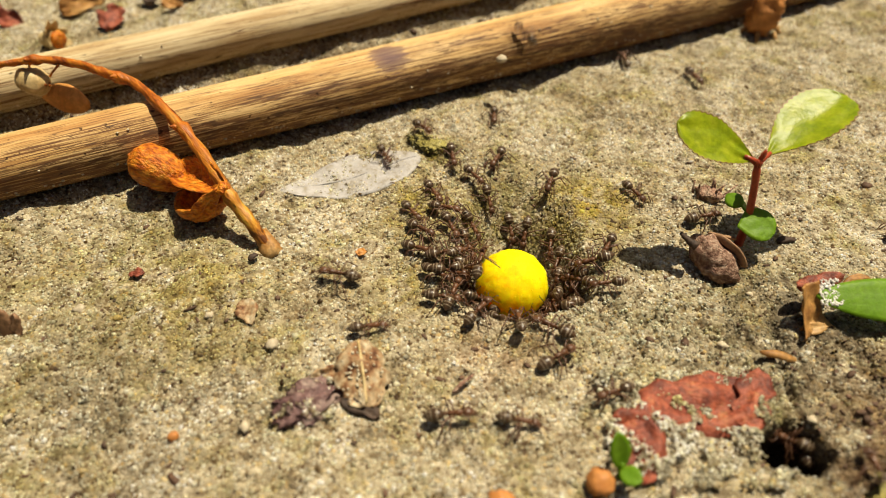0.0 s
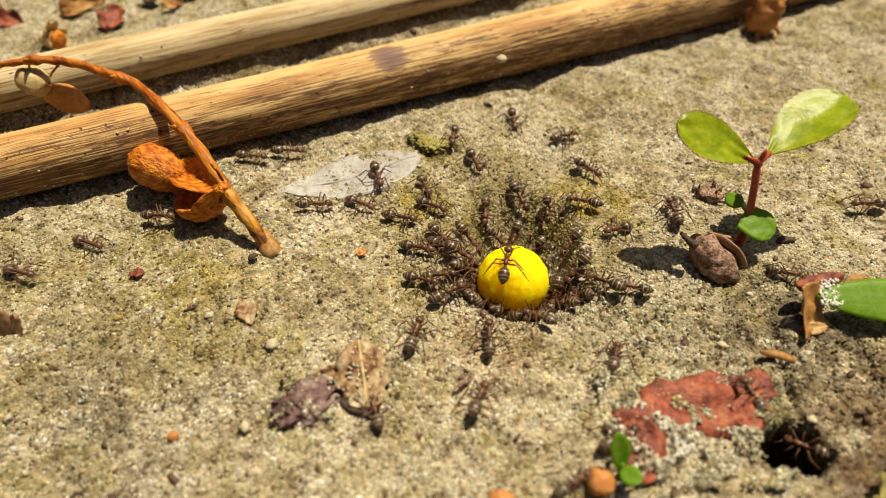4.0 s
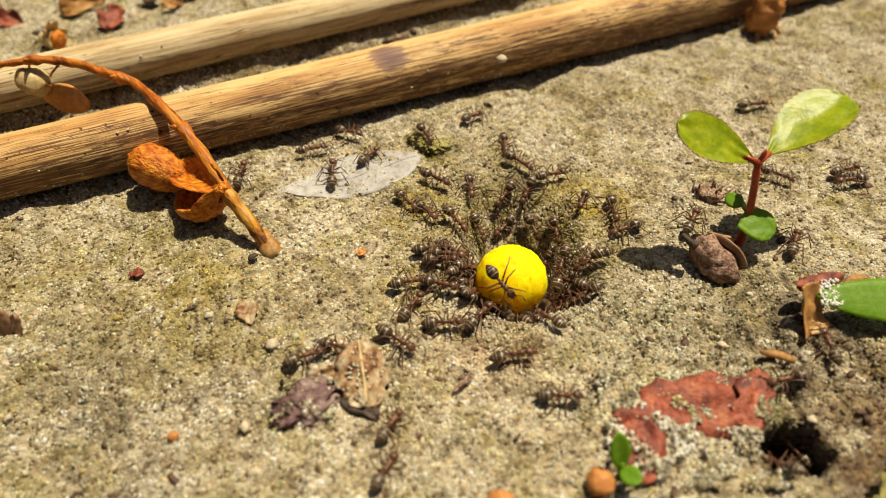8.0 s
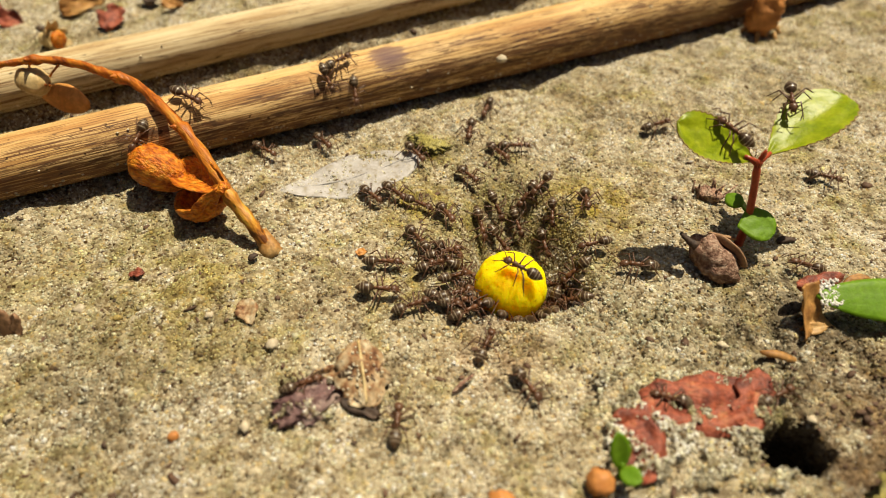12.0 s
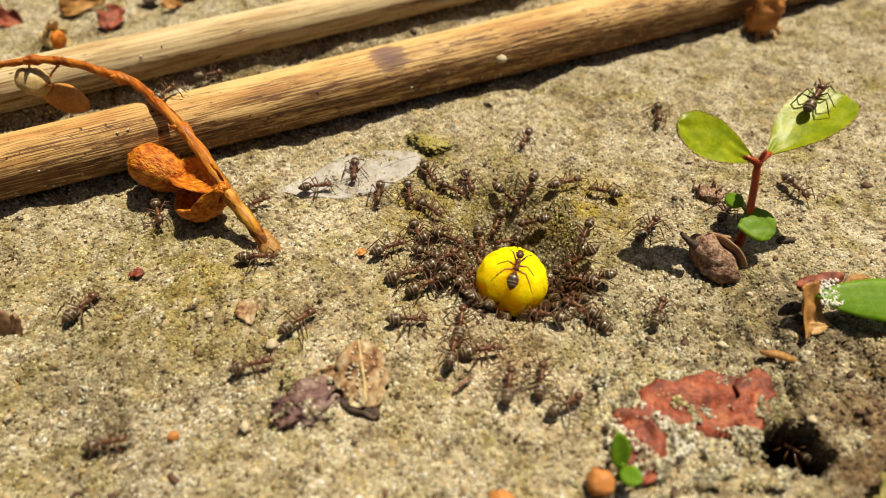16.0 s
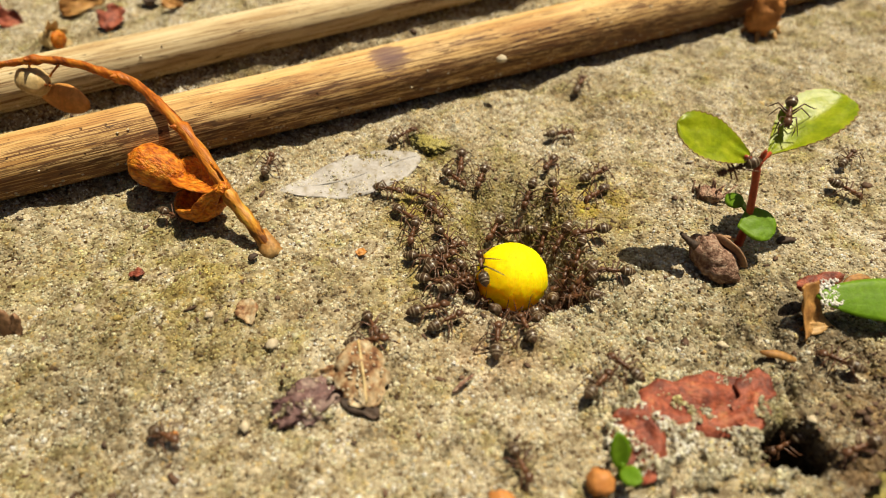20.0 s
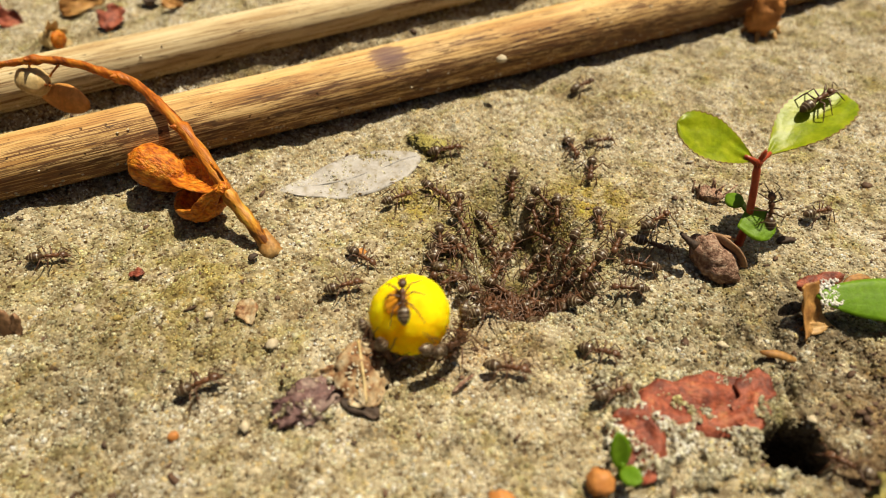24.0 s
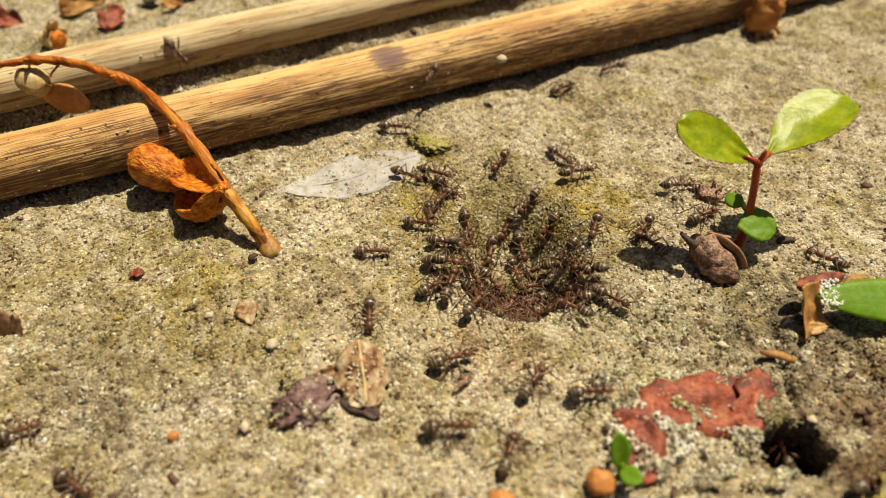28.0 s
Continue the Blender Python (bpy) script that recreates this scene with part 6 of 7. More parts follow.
    crawl(ants[24], [(0, 0.0186, -0.0238, -157), (1, 0.0167, -0.0262, 84), (2, 0.0155, -0.0182, 58), (3, 0.0197, -0.0187, 76), (6, 0.0203, -0.0187, 65), (7, 0.0156, -0.0152, 18), (8, 0.0343, -0.0321, 112), (9, 0.0208, -0.0301, 69), (10, 0.0200, -0.0220, 4), (11, 0.0125, -0.0186, -69), (12, 0.0051, -0.0164, 66), (15, 0.0089, -0.0186, 23), (16, 0.0109, -0.0217, 79), (17, 0.0099, -0.0146, 87), (18, 0.0129, -0.0055, 107), (19, 0.0155, -0.0136, 150), (20, 0.0203, -0.0204, 135), (21, 0.0255, -0.0182, 86), (24, 0.0182, -0.0181, -22), (25, 0.0047, -0.0248, 31), (26, 0.0090, -0.0060, 95), (27, 0.0071, -0.0174, -29), (28, 0.0082, -0.0060, 74)], 24)
    crawl(ants[25], [(0, 0.0140, 0.0441, 138), (1, 0.0150, 0.0156, -77), (2, 0.0196, 0.0217, 27), (3, 0.0190, 0.0248, 29), (6, 0.0221, 0.0266, 5), (7, 0.0275, 0.0231, 59), (8, 0.0501, 0.0143, -27), (9, 0.0681, -0.0079, -148), (10, 0.0686, -0.0075, 162), (11, 0.0478, 0.0089, 33), (12, 0.0575, 0.0143, -21), (15, 0.0517, 0.0151, -53), (16, 0.0559, -0.0291, 176), (17, 0.0727, 0.0081, -134), (18, 0.0637, -0.0087, 152), (19, 0.0289, -0.0124, 148), (20, 0.0451, -0.0195, 146), (21, 0.0384, -0.0198, 119), (24, 0.0260, -0.0035, 173), (25, 0.0270, -0.0022, 3), (26, 0.0262, -0.0075, 28), (27, 0.0207, -0.0036, 159), (28, 0.0180, -0.0039, -129)], 25)
    crawl(ants[26], [(0, 0.0345, 0.0497, 93), (1, 0.0236, 0.0678, 4), (2, 0.0420, 0.0457, 77), (3, 0.0832, 0.0118, 168), (6, 0.0932, 0.0281, -150), (7, 0.0593, 0.0459, -102), (8, 0.0538, 0.0349, 2), (9, 0.0397, 0.0232, -38), (10, 0.0286, 0.0180, 22), (11, 0.0162, 0.0150, -112), (12, 0.0151, 0.0140, -134), (15, 0.0160, 0.0131, -101), (16, 0.0130, 0.0145, -125), (17, 0.0199, 0.0365, 17), (18, 0.0498, 0.0389, -110), (19, 0.0263, 0.0426, -107), (20, 0.0244, 0.0402, 65), (21, 0.0240, 0.0410, -45), (24, 0.0249, 0.0400, 32), (25, 0.0231, 0.0490, 84), (26, 0.0040, 0.0392, 8), (27, 0.0061, 0.0246, -17), (28, 0.0213, 0.0396, 31)], 26)
    crawl(ants[27], [(0, 0.0456, 0.0432, -71), (1, 0.0281, 0.0175, 0), (2, 0.0285, 0.0175, 110), (3, 0.0223, 0.0161, -39), (6, 0.0246, 0.0173, -64), (7, 0.0219, 0.0195, 49), (8, 0.0166, 0.0158, 17), (9, 0.0141, 0.0132, -53), (10, 0.0129, 0.0186, -95), (11, 0.0124, 0.0231, -22), (12, 0.0114, 0.0222, 4), (15, 0.0180, 0.0191, -178), (16, 0.0185, 0.0137, 17), (17, 0.0172, 0.0204, -145), (18, 0.0219, 0.0195, 4), (19, 0.0158, 0.0118, -112), (20, 0.0169, 0.0120, -91), (21, 0.0134, 0.0140, -83), (24, 0.0174, 0.0088, -110), (25, 0.0293, 0.0168, -23), (26, 0.0168, 0.0100, -133), (27, 0.0130, 0.0047, -99), (28, 0.0118, 0.0066, -82)], 27)
    crawl(ants[28], [(0, 0.0364, 0.0049, 14), (1, 0.0312, 0.0104, 38), (2, 0.0327, 0.0116, 71), (3, 0.0329, 0.0041, 15), (6, 0.0285, 0.0086, -16), (7, 0.0244, 0.0136, -121), (8, 0.0240, 0.0069, -87), (9, 0.0286, 0.0091, 35), (10, 0.0327, 0.0065, 72), (11, 0.0275, 0.0038, 30), (12, 0.0207, 0.0089, -94), (15, 0.0284, 0.0080, 2), (16, 0.0285, 0.0032, 47), (17, 0.0348, 0.0072, -22), (18, 0.0361, 0.0233, 36), (19, 0.0193, 0.0129, -22), (20, 0.0231, 0.0154, 31), (21, 0.0163, 0.0203, -58), (24, 0.0228, 0.0168, -103), (25, 0.0574, 0.0340, -140), (26, 0.0523, 0.0437, -83), (27, 0.0394, 0.0222, -73), (28, 0.0316, 0.0462, -155)], 28)
    crawl(ants[29], [(0, -0.0088, -0.0142, 4), (1, -0.0554, -0.0270, -16), (2, -0.0124, -0.0327, 1), (3, -0.0048, -0.0266, 17), (6, -0.0143, -0.0216, 43), (7, -0.0057, -0.0153, 114), (8, -0.0057, -0.0271, 62), (9, -0.0006, -0.0239, 61), (10, -0.0012, -0.0228, 62), (11, 0.0009, -0.0292, 55), (12, -0.0092, -0.0210, 11), (15, -0.0025, -0.0214, -25), (16, 0.0011, -0.0174, 79), (17, 0.0004, -0.0228, 14), (18, -0.0029, -0.0183, 9), (19, 0.0038, -0.0324, 85), (20, -0.0292, -0.0280, -25), (21, -0.0159, -0.0192, 24), (24, -0.0125, -0.0078, 19), (25, -0.0236, -0.0130, 0), (26, -0.0224, -0.0157, -7), (27, -0.0513, -0.0138, 9), (28, -0.0464, -0.0265, 26)], 29)
    crawl(ants[30], [(0, 0.0392, -0.0271, 122), (1, 0.0362, -0.0246, 126), (2, 0.0416, -0.0266, 72), (3, 0.0392, -0.0271, 150), (6, 0.0410, -0.0298, 146), (7, 0.0385, -0.0241, 19), (8, 0.0382, -0.0220, -171), (9, 0.0333, -0.0161, 157), (10, 0.0270, -0.0174, -164), (11, 0.0358, -0.0144, 150), (12, 0.0651, -0.0067, -163), (15, 0.0623, 0.0102, 24), (16, 0.0654, -0.0081, 163), (17, 0.0799, 0.0109, 161), (18, 0.0717, -0.0015, -161), (19, 0.0272, -0.0049, -2), (20, 0.0774, 0.0173, 174), (21, 0.0670, 0.0023, -142), (24, 0.0531, 0.0065, 20), (25, 0.0783, 0.0483, 30), (26, 0.0910, 0.0347, -153), (27, 0.0564, 0.0179, 27), (28, 0.0346, 0.0111, -14)], 30)
    crawl(ants[31], [(0, 0.0430, -0.0327, 90), (1, 0.0148, -0.0330, 91), (2, 0.0105, -0.0302, 39), (3, 0.0144, -0.0277, 84), (6, 0.0270, -0.0279, -179), (7, 0.0123, -0.0253, 75), (8, 0.0128, -0.0239, -2), (9, 0.0162, -0.0294, -152), (10, 0.0143, -0.0264, -44), (11, 0.0123, -0.0256, 2), (12, 0.0092, -0.0226, -58), (15, 0.0099, -0.0278, 41), (16, 0.0073, -0.0227, 80), (17, 0.0040, -0.0267, -43), (18, 0.0150, -0.0172, -70), (19, 0.0139, -0.0205, -23), (20, 0.0173, -0.0227, 47), (21, 0.0191, -0.0112, -138), (24, 0.0187, -0.0076, 179), (25, 0.0183, -0.0099, 171), (26, 0.0218, -0.0086, 161), (27, 0.0189, -0.0066, -141), (28, 0.0214, -0.0086, -35)], 31)
    crawl(ants[32], [(0, 0.0097, 0.0635, -5), (1, -0.0154, 0.0527, 19), (2, -0.0018, 0.0355, 15), (3, 0.0087, 0.0310, -155), (6, 0.0160, 0.0220, 93), (7, 0.0166, 0.0147, -100), (8, 0.0115, 0.0180, -31), (9, 0.0076, 0.0182, -160), (10, 0.0072, 0.0189, -60), (11, 0.0067, 0.0189, -62), (12, -0.0044, 0.0202, -53), (15, -0.0016, 0.0149, -99), (16, -0.0021, 0.0155, -66), (17, -0.0013, 0.0217, -62), (18, -0.0036, 0.0247, 23), (19, -0.0040, 0.0222, 11), (20, -0.0269, 0.0171, 86), (21, -0.0195, 0.0232, -39), (24, -0.0012, 0.0112, -36), (25, -0.0024, 0.0122, -43), (26, -0.0198, 0.0255, 0), (27, -0.0160, 0.0164, -92), (28, -0.0055, 0.0149, -24)], 32)
    crawl(ants[33], [(0, 0.0201, -0.0027, -175), (1, 0.0193, -0.0029, 152), (2, 0.0209, -0.0027, 176), (3, 0.0182, -0.0037, -129), (6, 0.0188, -0.0010, 148), (7, 0.0216, 0.0009, -171), (8, 0.0255, 0.0036, -156), (9, 0.0227, -0.0006, -110), (10, 0.0210, -0.0018, -137), (11, 0.0241, -0.0056, 0), (12, 0.0256, -0.0036, -179), (15, 0.0217, -0.0017, -138), (16, 0.0191, -0.0017, -167), (17, 0.0209, 0.0030, -141), (18, 0.0190, 0.0034, -160), (19, 0.0199, 0.0019, 166), (20, 0.0203, 0.0019, -176), (21, 0.0218, 0.0012, 28), (24, 0.0283, 0.0002, -20), (25, 0.0372, 0.0130, -131), (26, 0.0205, 0.0055, 21), (27, 0.0192, 0.0050, -118), (28, 0.0209, 0.0030, -110)], 33)
    crawl(ants[34], [(0, 0.0048, 0.0148, -56), (1, 0.0026, 0.0111, -35), (2, 0.0014, 0.0122, -56), (3, -0.0037, 0.0113, -60), (6, 0.0005, 0.0141, -58), (7, -0.0033, 0.0120, -67), (8, -0.0115, 0.0200, 50), (9, -0.0003, 0.0134, -61), (10, -0.0003, 0.0151, -115), (11, -0.0008, 0.0149, -54), (12, -0.0279, 0.0201, -31), (15, -0.0129, 0.0058, -91), (16, -0.0268, 0.0079, 29), (17, -0.0113, 0.0066, 2), (18, -0.0099, 0.0045, 30), (19, -0.0063, -0.0029, 68), (20, -0.0085, -0.0137, -64), (21, -0.0186, 0.0094, -93), (24, -0.0109, -0.0024, -32), (25, -0.0099, -0.0133, 40), (26, -0.0155, -0.0131, 9), (27, -0.0477, -0.0017, -90), (28, -0.0095, -0.0011, 3)], 34)
    crawl(ants[35], [(0, 0.0381, -0.0266, 151), (1, 0.0268, -0.0185, 49), (2, 0.0593, -0.0177, -167), (3, 0.0611, -0.0268, 131), (6, 0.0685, -0.0153, -164), (7, 0.0582, -0.0258, 162), (8, 0.0392, -0.0271, 117), (9, 0.0624, -0.0254, 130), (10, 0.0302, -0.0047, -146), (11, 0.0311, -0.0038, -149), (12, 0.0471, -0.0044, 171), (15, 0.0387, 0.0052, 28), (16, 0.0267, -0.0116, 64), (17, 0.0300, -0.0057, 149), (18, 0.0297, -0.0123, 140), (19, 0.0237, -0.0141, 158), (20, 0.0428, -0.0302, -163), (21, 0.0392, -0.0271, 67), (24, 0.0409, -0.0321, 136), (25, 0.0422, -0.0326, 27), (26, 0.0405, -0.0295, 146), (27, 0.0399, -0.0278, 144), (28, 0.0421, -0.0339, 21)], 35)
    crawl(ants[36], [(0, 0.0000, -0.0094, -8), (1, -0.0046, -0.0065, 6), (2, -0.0039, -0.0070, -25), (3, -0.0422, 0.0058, 12), (6, -0.0332, 0.0036, -9), (7, -0.0546, 0.0102, 17), (8, -0.0303, 0.0146, 83), (9, -0.0357, 0.0207, 77), (10, -0.0304, 0.0232, -92), (11, -0.0562, 0.0338, -26), (12, -0.0859, 0.0212, -11), (15, -0.0358, 0.0193, 5), (16, -0.0408, 0.0216, 70), (17, -0.0090, 0.0315, -96), (18, -0.0118, 0.0304, -55), (19, -0.0087, 0.0112, -46), (20, -0.0079, 0.0116, -25), (21, -0.0081, 0.0230, 87), (24, 0.0021, 0.0078, -94), (25, 0.0001, 0.0091, -68), (26, -0.0012, 0.0112, -60), (27, -0.0145, 0.0132, -26), (28, 0.0001, 0.0099, -120)], 36)
    crawl(ants[37], [(0, 0.0675, -0.0208, -177), (1, 0.0657, -0.0204, 179), (2, 0.0707, -0.0135, 152), (3, 0.0607, -0.0089, -158), (6, 0.0691, 0.0010, 162), (7, 0.0469, 0.0102, 87), (8, 0.0613, 0.0162, 18), (9, 0.0831, 0.0155, -126), (10, 0.0437, 0.0179, -170), (11, 0.0523, 0.0437, -104), (12, 0.0473, 0.0237, -62), (15, 0.0423, 0.0187, -129), (16, 0.0397, 0.0057, 51), (17, 0.0519, 0.0079, 54), (18, 0.0605, 0.0151, -157), (19, 0.0231, 0.0037, -101), (20, 0.0597, 0.0120, -33), (21, 0.0186, 0.0143, 28), (24, 0.0300, 0.0047, 31), (25, 0.0431, 0.0168, -128), (26, 0.0421, 0.0080, 70), (27, 0.0299, 0.0042, -102), (28, 0.0365, 0.0054, 27)], 37)
    crawl(ants[38], [(0, 0.0026, -0.0003, -58), (1, 0.0021, -0.0014, -32), (2, 0.0012, -0.0004, -27), (3, -0.0040, -0.0017, 4), (6, -0.0011, 0.0008, -52), (7, -0.0043, 0.0031, -16), (8, -0.0024, 0.0067, -54), (9, -0.0006, 0.0037, -46), (10, 0.0005, 0.0046, -69), (11, -0.0019, 0.0015, -52), (12, -0.0034, 0.0013, -57), (15, -0.0034, 0.0013, -50), (16, -0.0072, -0.0008, 29), (17, -0.0073, 0.0006, 27), (18, -0.0067, 0.0034, -73), (19, -0.0050, 0.0026, 10), (20, -0.0039, 0.0024, -99), (21, -0.0003, 0.0064, -76), (24, 0.0018, 0.0036, -49), (25, 0.0009, 0.0038, -57), (26, -0.0007, 0.0018, 0), (27, 0.0012, -0.0004, -63), (28, 0.0005, -0.0004, -17)], 38)
    crawl(ants[39], [(0, -0.0593, -0.0149, -11), (1, -0.0630, -0.0229, 40), (2, -0.0537, -0.0261, -13), (3, -0.0621, -0.0256, 35), (6, -0.0553, -0.0243, -1), (7, -0.0597, -0.0208, 40), (8, -0.0677, -0.0038, 29), (9, -0.0376, -0.0316, 25), (10, -0.0573, -0.0210, 16), (11, -0.0565, -0.0191, 24), (12, -0.0767, -0.0049, -31), (15, -0.0634, -0.0098, 35), (16, -0.0445, -0.0111, 66), (17, -0.0644, -0.0219, 23), (18, -0.0896, 0.0196, -42), (19, -0.0820, 0.0238, -42), (20, -0.0743, 0.0005, -11), (21, -0.0477, 0.0450, 15), (24, -0.0849, 0.0227, -37), (25, -0.0752, 0.0047, -22), (26, -0.0242, 0.0245, -98), (27, -0.0444, 0.0163, 71), (28, -0.0455, 0.0396, -37)], 39)
    crawl(ants[40], [(0, 0.0221, -0.0001, -119), (1, 0.0218, 0.0028, -127), (2, 0.0191, 0.0039, -174), (3, 0.0185, 0.0016, -150), (6, 0.0171, 0.0021, -158), (7, 0.0164, 0.0044, -81), (8, 0.0155, 0.0028, -148), (9, 0.0153, 0.0056, -89), (10, 0.0114, 0.0070, -116), (11, 0.0127, 0.0092, -84), (12, 0.0115, 0.0101, -85), (15, 0.0139, 0.0085, -105), (16, 0.0098, 0.0078, -165), (17, 0.0115, 0.0084, -67), (18, 0.0115, 0.0081, -84), (19, 0.0089, 0.0068, -55), (20, 0.0123, -0.0039, 172), (21, 0.0063, 0.0078, -116), (24, 0.0141, -0.0003, -139), (25, 0.0140, -0.0029, 174), (26, 0.0132, -0.0029, -173), (27, 0.0106, -0.0059, 152), (28, 0.0121, -0.0060, 74)], 40)
    crawl(ants[41], [(0, -0.0649, 0.0052, -43), (1, -0.0863, 0.0220, -22), (2, -0.0864, 0.0220, -27), (3, -0.0875, 0.0207, -43), (6, -0.0272, 0.0190, 1), (7, -0.0494, 0.0378, 21), (8, -0.0091, 0.0554, 12), (9, 0.0368, 0.0550, -160), (10, 0.0242, 0.0199, 14), (11, 0.0172, 0.0474, 79), (12, 0.0074, 0.0333, -109), (15, 0.0035, 0.0607, -71), (16, 0.0134, 0.0244, -114), (17, 0.0105, 0.0449, 86), (18, 0.0258, 0.0392, 24), (19, 0.0173, 0.0209, -68), (20, 0.0191, 0.0259, 16), (21, 0.0074, 0.0428, 65), (24, 0.0207, 0.0230, -72), (25, 0.0194, 0.0287, -5), (26, 0.0181, 0.0209, -35), (27, 0.0177, 0.0209, -68), (28, 0.0186, 0.0210, -45)], 41)
    crawl(ants[42], [(0, 0.0168, 0.0008, -125), (1, 0.0174, 0.0030, -116), (2, 0.0150, 0.0039, -98), (3, 0.0152, 0.0060, -139), (6, 0.0122, 0.0065, -125), (7, 0.0150, 0.0075, -115), (8, 0.0139, 0.0088, -80), (9, 0.0143, 0.0098, -21), (10, 0.0132, 0.0109, -116), (11, 0.0102, 0.0105, -104), (12, 0.0077, 0.0116, -57), (15, 0.0072, 0.0085, -8), (16, 0.0076, 0.0097, -98), (17, 0.0099, 0.0134, -119), (18, 0.0140, 0.0146, -100), (19, 0.0134, 0.0140, 86), (20, 0.0166, 0.0189, -120), (21, 0.0129, 0.0192, -125), (24, 0.0153, 0.0119, -62), (25, 0.0181, 0.0209, -91), (26, 0.0102, 0.0118, -103), (27, 0.0018, 0.0160, -90), (28, 0.0005, 0.0129, -49)], 42)
    crawl(ants[43], [(0, 0.0008, -0.0056, -5), (1, 0.0024, -0.0046, -53), (2, 0.0015, -0.0056, -10), (3, 0.0022, -0.0048, -31), (6, 0.0028, -0.0044, -66), (7, -0.0003, -0.0054, -26), (8, -0.0003, -0.0073, -19), (9, -0.0003, -0.0019, -42), (10, -0.0034, 0.0002, -87), (11, -0.0014, -0.0061, 35), (12, -0.0078, -0.0033, -1), (15, -0.0059, -0.0106, 85), (16, -0.0022, -0.0074, 27), (17, -0.0003, -0.0063, -27), (18, 0.0031, -0.0057, 0), (19, -0.0003, -0.0043, -23), (20, -0.0008, -0.0069, -20), (21, -0.0006, -0.0043, -35), (24, 0.0051, -0.0046, 40), (25, 0.0008, -0.0092, 24), (26, 0.0027, -0.0041, -5), (27, 0.0032, -0.0112, 62), (28, 0.0040, -0.0104, 60)], 43)
    crawl(ants[44], [(0, -0.0738, -0.0069, 1), (1, -0.0736, 0.0007, -24), (2, -0.0747, 0.0004, -17), (3, -0.0783, -0.0014, -12), (6, -0.0610, -0.0092, 26), (7, -0.0642, 0.0061, -12), (8, -0.0772, 0.0574, 17), (9, -0.0475, 0.0132, -9), (10, -0.0319, 0.0267, 72), (11, -0.0453, 0.0396, -1), (12, -0.0777, 0.0586, -11), (15, -0.0069, 0.0562, -123), (16, -0.0418, 0.0411, 29), (17, 0.0001, 0.0588, 38), (18, -0.0021, 0.0583, 17), (19, -0.0050, 0.0262, -109), (20, -0.0063, 0.0249, 29), (21, -0.0047, 0.0304, -64), (24, 0.0005, 0.0208, 11), (25, 0.0104, 0.0272, -84), (26, -0.0023, 0.0373, 65), (27, -0.0114, 0.0244, 18), (28, -0.0079, 0.0274, -4)], 44)
    crawl(ants[45], [(0, 0.0129, -0.0147, 149), (1, 0.0186, -0.0161, -46), (2, 0.0180, -0.0113, 140), (3, 0.0221, -0.0076, 157), (6, 0.0173, -0.0046, 129), (7, 0.0167, -0.0011, -159), (8, 0.0173, -0.0002, -125), (9, 0.0206, 0.0009, -135), (10, 0.0201, 0.0030, 171), (11, 0.0183, 0.0007, -110), (12, 0.0080, 0.0075, -42), (15, 0.0108, -0.0131, 110), (16, 0.0095, -0.0071, 109), (17, 0.0165, 0.0064, -164), (18, 0.0147, 0.0055, -80), (19, 0.0159, 0.0022, -132), (20, 0.0176, 0.0039, -143), (21, 0.0147, 0.0065, -90), (24, 0.0183, 0.0009, -138), (25, 0.0192, 0.0021, -103), (26, 0.0179, 0.0023, -132), (27, 0.0177, 0.0006, -78), (28, 0.0177, 0.0006, -154)], 45)
    crawl(ants[46], [(0, 0.0596, -0.0275, -179), (1, 0.0389, -0.0269, 168), (2, 0.0401, -0.0317, 133), (3, 0.0360, -0.0253, 46), (6, 0.0299, -0.0176, 51), (7, 0.0189, -0.0066, 177), (8, 0.0189, -0.0077, 175), (9, 0.0177, -0.0111, 140), (10, 0.0193, -0.0059, 125), (11, 0.0246, -0.0106, 48), (12, 0.0364, -0.0240, 25), (15, 0.0182, -0.0212, 52), (16, 0.0182, -0.0126, 149), (17, 0.0180, -0.0039, 176), (18, 0.0200, -0.0082, -125), (19, 0.0217, -0.0109, 165), (20, 0.0225, -0.0046, 174), (21, 0.0216, -0.0080, 165), (24, 0.0237, -0.0075, 177), (25, 0.0219, -0.0176, 70), (26, 0.0260, -0.0133, 3), (27, 0.0127, -0.0246, 145), (28, 0.0162, -0.0238, 0)], 46)
    crawl(ants[47], [(0, -0.0646, -0.0039, -4), (1, -0.0701, 0.0024, -17), (2, -0.0722, 0.0057, -48), (3, -0.0682, -0.0082, -20), (6, -0.0237, -0.0194, 96), (7, -0.0552, -0.0236, -15), (8, -0.0160, -0.0184, 29), (9, -0.0233, -0.0340, 80), (10, -0.0304, -0.0319, 21), (11, -0.0106, -0.0266, 36), (12, -0.0615, -0.0208, -21), (15, -0.0338, -0.0128, 65), (16, -0.0248, -0.0027, 10), (17, -0.0212, 0.0004, 35), (18, -0.0704, 0.0072, 13), (19, -0.0699, 0.0025, -14), (20, -0.0620, -0.0124, -5), (21, -0.0335, 0.0447, 19), (24, -0.0527, -0.0021, 18), (25, -0.0306, -0.0055, 0), (26, -0.0293, 0.0141, 21), (27, -0.0766, -0.0046, 15), (28, -0.0724, 0.0014, -13)], 47)
